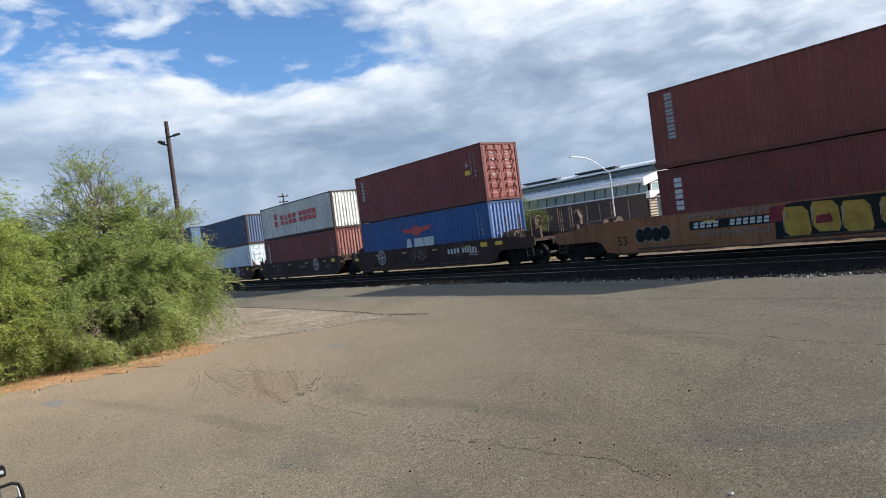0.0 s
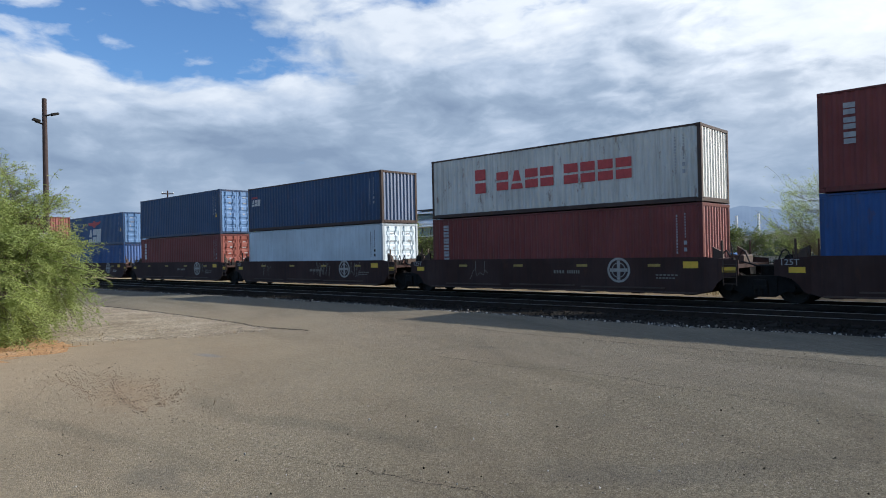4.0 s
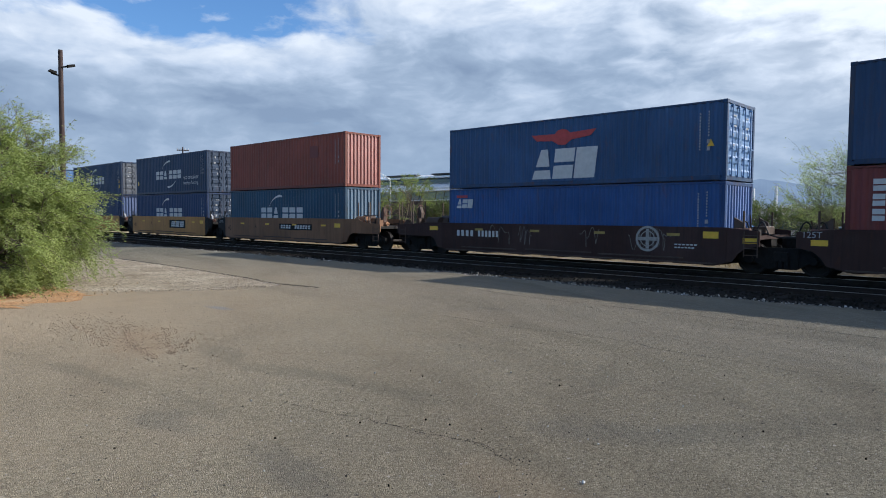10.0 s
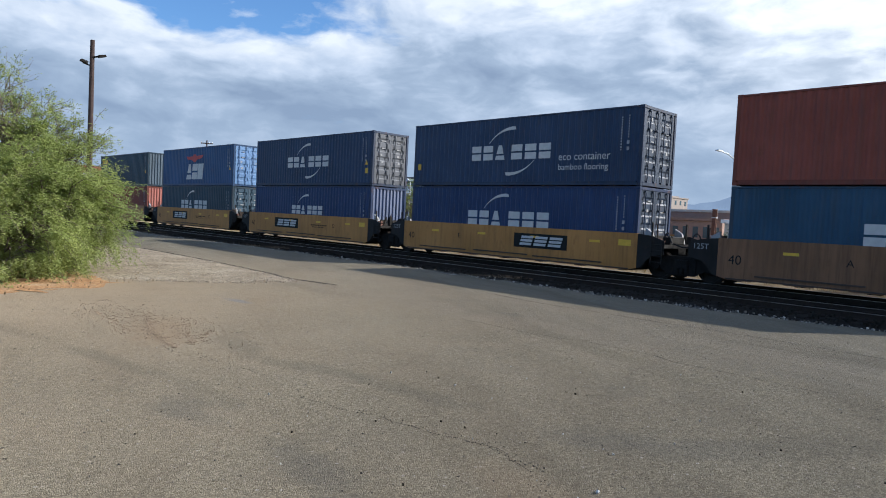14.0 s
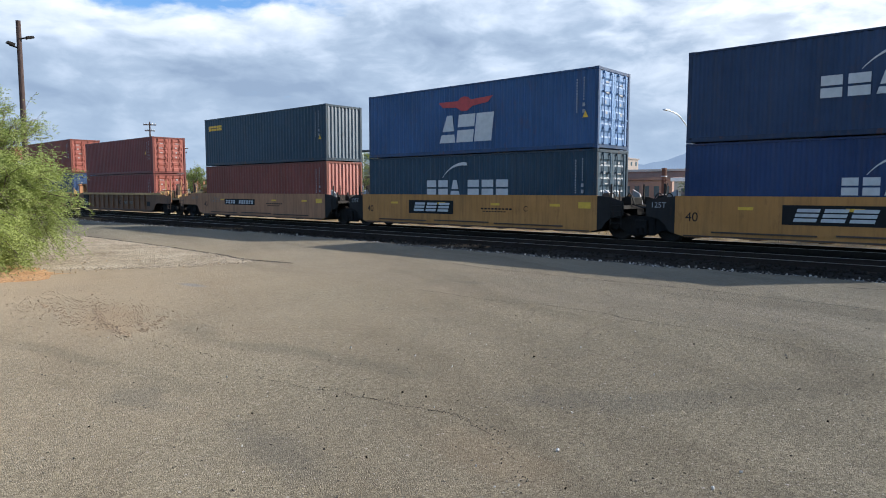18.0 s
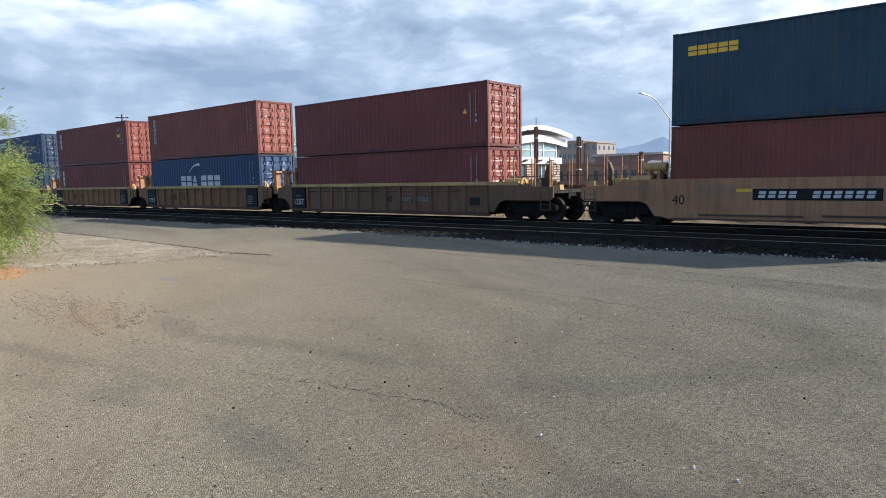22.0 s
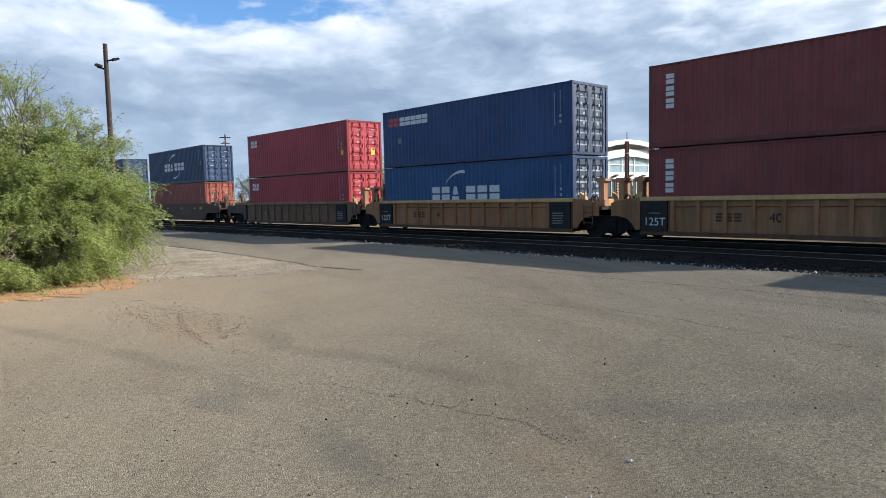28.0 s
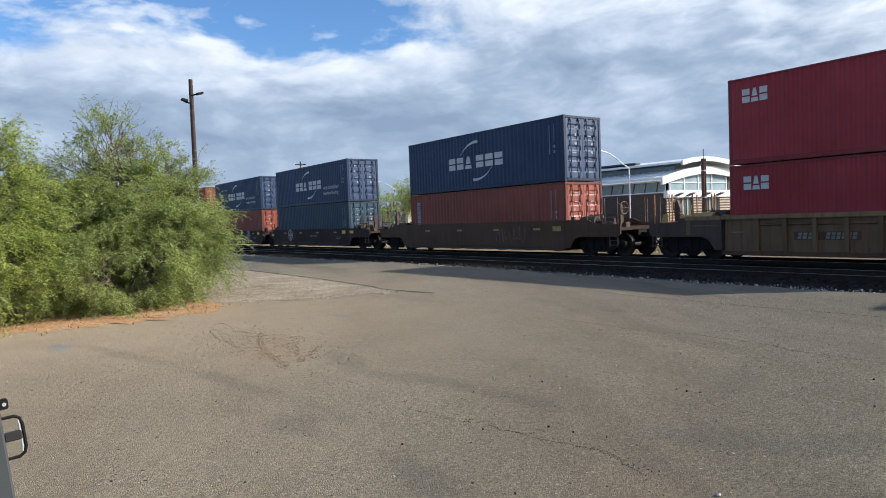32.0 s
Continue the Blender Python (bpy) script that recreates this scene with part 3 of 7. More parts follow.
def scribble(bm, seed, x0, x1, z0, z1, y, w=0.03, loops=5, n=60):
    """A hand-drawn looping line."""
    rng = random.Random(seed)
    ph = [rng.uniform(0, 6.28) for _ in range(4)]
    pts = []
    for i in range(n + 1):
        f = i / n
        x = x0 + (x1 - x0) * (f + 0.10 * math.sin(loops * math.tau * f + ph[0]))
        z = (z0 + z1) / 2 + (z1 - z0) * 0.5 * (0.65 * math.sin(loops * 1.0 * math.tau * f + ph[1]) + 0.35 * math.sin(2.3 * loops * f * math.tau + ph[2]))
        pts.append(Vector((x, z)))
    left, right = [], []
    for i, p in enumerate(pts):
        d = pts[min(i + 1, n)] - pts[max(i - 1, 0)]
        nn = Vector((-d.y, d.x)).normalized() * w * 0.5
        left.append(tuple(p - nn))
        right.append(tuple(p + nn))
    return band(bm, left, right, y, 0.002)


def block_parts(name, x0, x1, z0, z1, n, y, gap, lean, mat, parent, label, kinds="d"):
    """A row of plain shapes, each a part of its own."""
    step = (x1 - x0) / n
    for i in range(n):
        a = x0 + i * step
        part(name, plain_shape(bmesh.new(), kinds[i % len(kinds)], a, a + step * (1 - gap), z0, z1, y, lean), mat, parent, label)


# ------------------------------------------------------------------ ground, lot and tracks
GZ = 0.06            # top of the asphalt lot; the rails' running surface is z = 0
Y_MAIN = 22.83       # middle of the train's track
Y_SIDE = 18.95       # middle of the empty track before it
Y_EDGE = 14.6        # where the asphalt ends


def uneven_grid(name, xs, ys, zf):
    verts = [(x, y, zf(x, y)) for y in ys for x in xs]
    n = len(xs)
    faces = [(j * n + i, j * n + i + 1, (j + 1) * n + i + 1, (j + 1) * n + i) for j in range(len(ys) - 1) for i in range(n - 1)]
    return sheet(name, verts, faces)


def build_ground():
    xs = [-4200, -1500, -600, -300] + list(range(-200, 121, 20)) + [300, 600, 1500, 4200]
    ys = [-4200, -1500, -400, -120, -60, -30, 0, 12, 27, 40, 60, 90, 140, 250, 600, 1500, 4200]
    me = uneven_grid("ground", xs, ys, lambda x, y: -0.25 if -60 < y < 30 else -0.12)
    solid("ground", me, M_DIRT, "dry sandy ground reaching to the horizon", "ground", kind="structure")
    # asphalt lot with a ragged edge towards the ballast
    rng = random.Random(3)
    edge = []
    x = -130.0
    while x < 80:
        edge.append((x, Y_EDGE + rng.uniform(-0.16, 0.16) + 0.25 * math.sin(x * 0.21)))
        x += 0.55
    bm = bmesh.new()
    low = [bm.verts.new((px, -60, GZ)) for px, _ in edge]
    mid = [bm.verts.new((px, 9.0, GZ)) for px, _ in edge]
    top = [bm.verts.new((px, py, GZ - 0.01 + rng.uniform(-0.012, 0.012))) for px, py in edge]
    foot = [bm.verts.new((px, py + 0.12, -0.26)) for px, py in edge]
    for i in range(len(edge) - 1):
        for a, b in ((low, mid), (mid, top), (top, foot)):
            bm.faces.new((a[i], a[i + 1], b[i + 1], b[i]))
    bmesh.ops.recalc_face_normals(bm, faces=bm.faces)
    solid("pavement", bm, M_ASPHALT, "worn sun-bleached asphalt lot dusted with sand", "pavement", kind="structure")
    # pale gravel wedge along the old paving's seam, and orange soil by the shrub
    patch("gravel_apron", M_GRAVEL, [(-27.0, 9.15), (-24.7, 9.36), (-22.0, 9.33), (-19.5, 9.24), (-17.5, 9.13), (-15.6, 8.98), (-14.5, 8.78), (-13.7, 8.55)],
          [(-14.2, 7.6), (-14.4, 6.6), (-14.9, 5.6), (-15.6, 4.9), (-17.5, 4.3), (-21.0, 4.8), (-25.0, 6.5)], 5, "pale gravel spread over the asphalt edge")
    patch("soil_patch", M_ORANGE, [(-18.0, 5.0), (-16.0, 4.85), (-15.1, 4.75)],
          [(-14.35, 4.25), (-13.95, 3.6), (-13.75, 2.9), (-13.75, 2.2), (-13.9, 1.4), (-13.95, 0.6), (-13.9, -0.6), (-14.0, -2.0), (-15.5, -3.2), (-18.5, -3.0), (-20.0, 1.0)], 8, "bare orange soil under the shrub")


def patch(name, mat, crisp, ragged, seed, label):
    """A thin spread of loose ground: its first edge runs clean, the others fray."""
    r = random.Random(seed)
    rim = []
    pts = crisp + ragged
    for i, (ax, ay) in enumerate(pts):
        bx, by = pts[(i + 1) % len(pts)]
        n = max(3, int(math.hypot(bx - ax, by - ay) / 0.16))
        fray = 0.015 if i < len(crisp) - 1 else 0.22
        for k in range(n):
            f = k / n
            rim.append((ax + (bx - ax) * f + r.gauss(0, fray), ay + (by - ay) * f + r.gauss(0, fray)))
    cx, cy = sum(p[0] for p in rim) / len(rim), sum(p[1] for p in rim) / len(rim)
    bm = bmesh.new()
    mid = bm.verts.new((cx, cy, GZ + 0.022))
    inner = [bm.verts.new((cx + (x - cx) * 0.9, cy + (y - cy) * 0.9, GZ + 0.014)) for x, y in rim]
    outer = [bm.verts.new((x, y, GZ + 0.004)) for x, y in rim]
    n = len(rim)
    for k in range(n):
        bm.faces.new((mid, inner[k], inner[(k + 1) % n]))
        bm.faces.new((inner[k], outer[k], outer[(k + 1) % n], inner[(k + 1) % n]))
    bmesh.ops.recalc_face_normals(bm, faces=bm.faces)
    solid(name, bm, mat, label, "ground", kind="structure")


def ribbon(bm, pts, w, z, rng, jag=0.03):
    """A thin wandering band on the ground."""
    fine = []
    for (ax, ay), (bx, by) in zip(pts, pts[1:]):
        n = max(2, int(math.hypot(bx - ax, by - ay) / 0.09))
        for i in range(n):
            f = i / n
            fine.append((ax + (bx - ax) * f + rng.uniform(-jag, jag), ay + (by - ay) * f + rng.uniform(-jag, jag)))
    fine.append(pts[-1])
    left, right = [], []
    for i, (x, y) in enumerate(fine):
        x2, y2 = fine[min(i + 1, len(fine) - 1)]
        x1, y1 = fine[max(i - 1, 0)]
        d = Vector((x2 - x1, y2 - y1, 0)).normalized()
        nrm = Vector((-d.y, d.x, 0)) * w * rng.uniform(0.35, 0.75)
        left.append(bm.verts.new(Vector((x, y, z)) + nrm))
        right.append(bm.verts.new(Vector((x, y, z)) - nrm))
    for i in range(len(fine) - 1):
        bm.faces.new((left[i], right[i], right[i + 1], left[i + 1]))
    return bm


def build_lot_marks():
    rng = random.Random(12)
    for pts, w, jag in (
            ([(-10.0, 11.54), (-8.7, 11.3), (-5.9, 11.25), (-4.4, 11.3), (-2.2, 11.1), (4, 10.6), (14, 10.0)], 0.030, 0.02),
            ([(-7.75, 8.1), (-6.9, 8.05), (-6.15, 8.04), (-5.55, 8.15)], 0.016, 0.035),
            ([(-5.45, 8.25), (-4.8, 8.25), (-4.35, 8.22), (-3.95, 8.07), (-3.55, 8.03), (-2.9, 8.02), (-2.2, 7.95)], 0.017, 0.035),
            ([(-5.1, 8.9), (-5.3, 8.5), (-5.45, 8.27)], 0.010, 0.03),
            ([(-26.0, 9.42), (-24.7, 9.42), (-22.0, 9.38), (-19.5, 9.29), (-17.5, 9.17), (-15.6, 9.03), (-14.7, 8.86), (-13.9, 8.92), (-12.8, 9.1)], 0.15, 0.02),
            ([(-5.2, 3.30), (-4.62, 3.36), (-4.23, 3.50), (-3.78, 3.56), (-3.48, 3.66), (-3.15, 3.71), (-2.85, 3.60), (-2.69, 3.55)], 0.009, 0.025),
            ([(-2.6, 13.2), (-2.0, 13.35), (-1.4, 13.7), (-0.9, 14.3)], 0.035, 0.03),
            ([(-1.63, 7.92), (-1.24, 7.84), (-0.85, 7.82), (0.2, 7.7)], 0.016, 0.04)):
        bm = bmesh.new()
        ribbon(bm, pts, w * 0.9, GZ + 0.007, rng, jag)
        solid("pavement_crack", bm, M_CRACK, "dark crack running through the asphalt", "crack", kind="structure")


def rail_mesh():
    def make():
        bm = bmesh.new()
        prism_x(bm, [(-0.07, -0.18), (0.07, -0.18), (0.07, -0.165), (0.012, -0.145), (0.010, -0.045), (0.036, -0.035), (0.037, -0.006),
                     (-0.037, -0.006), (-0.036, -0.035), (-0.010, -0.045), (-0.012, -0.145), (-0.07, -0.165)], -130, 80)
        return bm
    return cached(("rail",), make)


def build_tracks():
    # ballast bed
    prof = [(14.70, -0.06), (15.15, -0.02), (15.7, -0.05), (16.4, -0.12), (17.6, -0.155), (20.4, -0.155), (21.0, -0.15), (24.2, -0.155), (25.2, -0.13), (25.9, -0.26)]
    rng = random.Random(4)
    xs = [-130 + 1.4 * i for i in range(151)]
    verts = [(x, y, z + (rng.uniform(-0.02, 0.02) if 0 < j < len(prof) - 1 else 0)) for x in xs for j, (y, z) in enumerate(prof)]
    n = len(prof)
    faces = [(i * n + j, (i + 1) * n + j, (i + 1) * n + j + 1, i * n + j + 1) for i in range(len(xs) - 1) for j in range(n - 1)]
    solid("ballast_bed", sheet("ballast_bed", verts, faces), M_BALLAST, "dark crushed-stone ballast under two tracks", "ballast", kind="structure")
    for y0 in (Y_SIDE, Y_MAIN):
        tr = thing("railway_track", "straight railway track of steel rails on wooden ties", "track", pose(0, y0, 0), kind="structure")
        for dy in (-0.7525, 0.7525):
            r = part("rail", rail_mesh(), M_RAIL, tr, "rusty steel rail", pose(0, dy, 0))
            bm = bmesh.new()
            box(bm, -130, 80, -0.033, 0.033, -0.006, 0.0)
            part("rail_head", bm, M_RAILTOP, r, "worn bright running surface")


def stones_mesh(name, rng, count, spot, smin, smax):
    """Many loose angular stones in one mesh."""
    ico = [(-0.5, -0.5, -0.4), (0.55, -0.42, -0.4), (0.46, 0.52, -0.4), (-0.5, 0.45, -0.4), (-0.36, -0.3, 0.42), (0.33, -0.36, 0.36), (0.42, 0.3, 0.46), (-0.3, 0.36, 0.36)]
    quads = [(0, 3, 2, 1), (4, 5, 6, 7), (0, 1, 5, 4), (1, 2, 6, 5), (2, 3, 7, 6), (3, 0, 4, 7)]
    base = np.array(ico)
    vs, fs = [], []
    for i in range(count):
        x, y, z = spot(rng)
        s = rng.uniform(smin, smax)
        e = Euler((rng.uniform(0, 6.3), rng.uniform(0, 6.3), rng.uniform(0, 6.3))).to_matrix()
        pts = (base * np.array([s, s * rng.uniform(0.6, 1.0), s * rng.uniform(0.5, 0.9)])) @ np.array(e).T + np.array([x, y, z + s * 0.2])
        vs.extend(map(tuple, pts))
        fs.extend(tuple(8 * i + q for q in f) for f in quads)
    return sheet(name, vs, fs)


M_PEBBLE = plain("white_stone_chip", (0.62, 0.60, 0.56), 0.85, 0, 0.2, 9.0)
M_CRUMB = plain("dried_mud", (0.27, 0.20, 0.135), 0.95, 0, 0.3, 6.0)


def build_stones():
    rng = random.Random(21)
    m, t, b = start_mat("loose_stone")
    g = t.nodes.new("ShaderNodeNewGeometry")
    t.links.new(ramp(t, g.outputs["Random Per Island"], [(0.0, (0.06, 0.054, 0.046)), (0.45, (0.15, 0.135, 0.115)), (0.8, (0.30, 0.275, 0.235)), (1.0, (0.58, 0.54, 0.48))]), b.inputs["Base Color"])
    b.inputs["Roughness"].default_value = 0.9
    M_LOOSE = m
    M_GRIT, t, b = start_mat("brown_grit")
    g = t.nodes.new("ShaderNodeNewGeometry")
    t.links.new(ramp(t, g.outputs["Random Per Island"], [(0.0, (0.065, 0.055, 0.044)), (0.55, (0.14, 0.12, 0.09)), (0.93, (0.22, 0.19, 0.15)), (1.0, (0.45, 0.42, 0.36))]), b.inputs["Base Color"])
    b.inputs["Roughness"].default_value = 0.95
    m2, t, b = start_mat("pale_loose_stone")
    g = t.nodes.new("ShaderNodeNewGeometry")
    t.links.new(ramp(t, g.outputs["Random Per Island"], [(0.0, (0.25, 0.20, 0.145)), (0.6, (0.37, 0.305, 0.23)), (1.0, (0.48, 0.42, 0.34))]), b.inputs["Base Color"])
    b.inputs["Roughness"].default_value = 0.9
    M_PALELOOSE = m2

    def edge_spot(r):
        x = r.uniform(-62, 8)
        return x, 14.55 + 0.25 * math.sin(x * 0.21) + abs(r.gauss(0.0, 0.36)) - 0.05, r.uniform(-0.025, 0.012)
    ob = solid("edge_stones", stones_mesh("edge_stones", rng, 11000, edge_spot, 0.018, 0.058), M_LOOSE, "loose pale ballast stones along the asphalt edge", "stones", kind="stuff")

    def bed_spot(r):
        return r.uniform(-60, 6), r.uniform(16.3, 20.9), -0.14
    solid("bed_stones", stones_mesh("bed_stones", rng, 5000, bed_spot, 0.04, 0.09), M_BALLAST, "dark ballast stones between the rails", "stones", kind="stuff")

    def grit_spot(r):
        d = r.uniform(2.2, 13.0)
        a = radians(r.uniform(2, 96))
        return -d * math.sin(a), d * math.cos(a), GZ - 0.004
    solid("lot_grit", stones_mesh("lot_grit", rng, 1700, grit_spot, 0.005, 0.018), M_GRIT, "small loose stones scattered over the asphalt", "stones", kind="stuff")

    def pebble_spot(r):
        d = r.uniform(2.6, 8.5)
        a = radians(r.uniform(8, 62))
        return -d * math.sin(a), d * math.cos(a), GZ + 0.006
    solid("pale_pebbles", stones_mesh("pale_pebbles", rng, 34, pebble_spot, 0.008, 0.023), M_PEBBLE, "few white chips of stone on the asphalt", "stones", kind="stuff")

    solid("dark_pebbles", stones_mesh("dark_pebbles", rng, 28, pebble_spot, 0.007, 0.018), M_BALLAST, "few dark stones lying on the asphalt", "stones", kind="stuff")

    seam = ((-8.9, 3.27), (-7.6, 3.15), (-6.43, 3.40), (-4.74, 3.42), (-3.78, 3.60), (-3.18, 3.76), (-2.7, 3.62), (-2.2, 3.16), (-2.0, 2.8))

    def seam_spot(r):
        f = r.random() * (len(seam) - 1)
        i = min(int(f), len(seam) - 2)
        f -= i
        return seam[i][0] + (seam[i + 1][0] - seam[i][0]) * f + r.gauss(0, 0.05), seam[i][1] + (seam[i + 1][1] - seam[i][1]) * f + r.gauss(0, 0.045), GZ + 0.001
    solid("seam_grit", stones_mesh("seam_grit", rng, 230, seam_spot, 0.004, 0.012), M_GRIT, "crumbled grit along a crack in the asphalt", "stones", kind="stuff")

    ruts = (((-10.5, 3.9), (-9.35, 3.5), (-8.5, 3.32), (-7.75, 3.22)), ((-8.7, 4.1), (-8.3, 3.75), (-7.9, 3.45)), ((-11.2, 3.3), (-9.9, 3.25), (-8.9, 3.05)), ((-9.8, 4.25), (-9.0, 3.9), (-8.2, 3.55)))

    def crumb_spot(r):
        if r.random() < 0.45:
            line = ruts[r.choice((0, 0, 0, 1, 2, 3))]
            f = r.random() * (len(line) - 1)
            i = min(int(f), len(line) - 2)
            f -= i
            x = line[i][0] + (line[i + 1][0] - line[i][0]) * f
            y = line[i][1] + (line[i + 1][1] - line[i][1]) * f
            return x + r.gauss(0, 0.05), y + r.gauss(0, 0.035), GZ + 0.001
        return -9.9 + r.gauss(0, 1.15), 3.62 + r.gauss(0, 0.38), GZ + 0.001
    solid("dirt_crumbs", stones_mesh("dirt_crumbs", rng, 1500, crumb_spot, 0.005, 0.020), M_CRUMB, "crumbs of dried mud dropped from tyres", "dirt", kind="stuff")

    def gravel_spot(r):
        f = r.random()
        x = -26.0 + 12.2 * f ** 0.8 + r.gauss(0, 0.12)
        far = 9.3 - 0.5 * max(0.0, (x + 20.0) / 6.0) ** 2
        near = 4.6 + 2.2 * max(0.0, (x + 15.6) / 1.6) + r.gauss(0, 0.25)
        return x, near + (far - near) * r.random(), GZ + 0.006
    solid("apron_gravel", stones_mesh("apron_gravel", rng, 6500, gravel_spot, 0.010, 0.032), M_PALELOOSE, "loose pale gravel on the apron", "stones", kind="stuff")


# ------------------------------------------------------------------ far side of the tracks
def glass_mat():
    m, t, b = start_mat("dark_window_glass")
    b.inputs["Base Color"].default_value = (0.05, 0.09, 0.11, 1)
    b.inputs["Roughness"].default_value = 0.06
    b.inputs["Specular IOR Level"].default_value = 0.9
    return m


M_GLASS = glass_mat()
M_PALEGLASS = plain("pale_sky_glass", (0.27, 0.35, 0.37), 0.12, 0.0, 0.3, 0.6, 0.0)


def brick_mat():
    m, t, b = start_mat("brown_brick")
    co = obj_co(t, (1, 1, 1))
    sw = t.nodes.new("ShaderNodeTexBrick")
    for k, v in (("Scale", 1.0), ("Mortar Size", 0.012), ("Brick Width", 0.4), ("Row Height", 0.2)):
        sw.inputs[k].default_value = v
    sw.inputs["Color1"].default_value = (0.082, 0.058, 0.048, 1)
    sw.inputs["Color2"].default_value = (0.10, 0.07, 0.057, 1)
    sw.inputs["Mortar"].default_value = (0.12, 0.10, 0.085, 1)
    sep, com = t.nodes.new("ShaderNodeSeparateXYZ"), t.nodes.new("ShaderNodeCombineXYZ")
    t.links.new(co, sep.inputs[0])
    t.links.new(mth(t, "ADD", sep.outputs[0], sep.outputs[1]), com.inputs[0])
    t.links.new(sep.outputs[2], com.inputs[1])
    t.links.new(com.outputs[0], sw.inputs["Vector"])
    t.links.new(sw.outputs[0], b.inputs["Base Color"])
    b.inputs["Roughness"].default_value = 0.9
    return m


M_BRICK = brick_mat()
M_ROOF = plain("white_metal_roof", (0.84, 0.84, 0.83), 0.4, 0.0, 0.06, 2.0)
M_ROOFGREY = plain("pale_metal_roof", (0.82, 0.82, 0.81), 0.35, 0.0, 0.12, 2.0)
M_TAN = plain("tan_block", (0.45, 0.36, 0.27), 0.85, 0, 0.15, 2.0)
M_BEIGE = plain("beige_stucco", (0.52, 0.46, 0.39), 0.9, 0, 0.12, 1.0)
M_HAZYBEIGE = plain("hazy_beige_stucco", (0.29, 0.25, 0.225), 0.9, 0, 0.12, 1.0)
M_ROSE = plain("dusty_rose_block", (0.30, 0.195, 0.155), 0.85, 0, 0.15, 1.0)
M_ROSEROOF = plain("faded_brown_roof", (0.25, 0.155, 0.12), 0.8, 0, 0.2, 1.0)
M_DARK = plain("dark_trim", (0.05, 0.05, 0.05), 0.6, 0, 0.2, 2.0)


def build_station():
    """Long brick hall with clerestory glass, a low curved roof and a raised curved roof above it; its glazed gable faces +x."""
    st = thing("station_building", "brick station hall with white curved roofs and a glazed gable", "building", pose(-42.0, 60.0, 0))
    length, depth = 39.5, 12.2
    bm = bmesh.new()
    box(bm, -length, 0, 0, 0.35, -0.12, 3.75, 0.02)
    part("wall", bm, M_BRICK, st, "dark brown brick side wall")
    bm = bmesh.new()
    box(bm, -length, 0, depth - 0.35, depth, -0.12, 5.4)
    part("wall", bm, M_BRICK, st)
    bm = bmesh.new()
    box(bm, -length, -length + 0.35, 0.35, depth - 0.35, -0.12, 5.2)
    part("wall", bm, M_BRICK, st)
    # clerestory strip with slanted mullions
    bm = bmesh.new()
    box(bm, -length, -0.1, 0.12, 0.18, 3.75, 4.95)
    part("clerestory_glass", bm, M_PALEGLASS, st, "long strip of pale glass under the eave")
    mull = cached(("mullion_slant",), lambda: prism_y(bmesh.new(), [(-0.05, 3.75), (0.05, 3.75), (0.33, 4.95), (0.23, 4.95)], 0.05, 0.12))
    for i in range(26):
        part("mullion", mull, M_DARK, st, at=pose(-1.2 - 1.5 * i, 0, 0))
    for z in (3.75, 4.93):
        bm = bmesh.new()
        box(bm, -length, 0.0, -0.02, 0.12, z - 0.06, z + 0.06)
        part("window_rail", bm, M_ROOF, st)

    def arc_roof(name, ys, zs, x0, x1, th, mat, label):
        bm = bmesh.new()
        n = len(ys)
        prism_x(bm, list(zip(ys, zs)) + [(y, z - th) for y, z in reversed(list(zip(ys, zs)))], x0, x1)
        return part(name, bm, mat, st, label)

    # low roof from the eave up under the raised roof
    ly = [-1.1, 1.2, 3.5, 6.0, 8.5, 11.0, 13.4]
    lz = [5.25, 5.75, 6.18, 6.45, 6.45, 6.25, 5.95]
    arc_roof("low_roof", ly, lz, -length - 2.7, 0.2, 0.12, M_ROOFGREY, "ribbed grey-white metal roof")
    seam = cached(("seam",), lambda: prism_x(bmesh.new(), [(-1.1, 5.26), (1.2, 5.76), (3.5, 6.19), (3.5, 6.24), (1.2, 5.81), (-1.1, 5.31)], -0.03, 0.03))
    for i in range(47):
        part("roof_seam", seam, M_ROOF, st, at=pose(-0.6 - 0.87 * i, 0, 0))
    bm = bmesh.new()
    box(bm, -length - 2.7, 0.2, -1.22, -1.1, 5.04, 5.30)
    part("gutter", bm, M_ROOF, st)
    bm = bmesh.new()
    box(bm, -length + 1, -1.0, 3.2, 3.3, 6.1, 6.75)
    part("clerestory_glass", bm, M_GLASS, st, "dark band of glass under the raised roof")
    uy = [1.6, 3.4, 5.6, 8.0, 10.5, 13.6]
    uz = [6.95, 7.28, 7.46, 7.42, 7.15, 6.6]
    arc_roof("raised_roof", uy, uz, -length - 2.2, 0.9, 0.22, M_ROOF, "raised white curved roof")
    for x in (-8, -17, -26, -35):
        bm = bmesh.new()
        box(bm, x - 3.0, x + 3.0, 1.7, 2.6, 7.12, 7.30, 0.02)
        part("roof_panel", bm, M_DARK, st, "dark panel lying on the roof")
    for y in (0.1, 6.0, 11.9):
        bm = bmesh.new()
        tube(bm, (-length, y, 3.6), (-length - 2.3, y, 5.0 if y < 1 else 5.6), 0.07, 6)
        part("eave_strut", bm, M_DARK, st, "slanting strut under the roof's end")
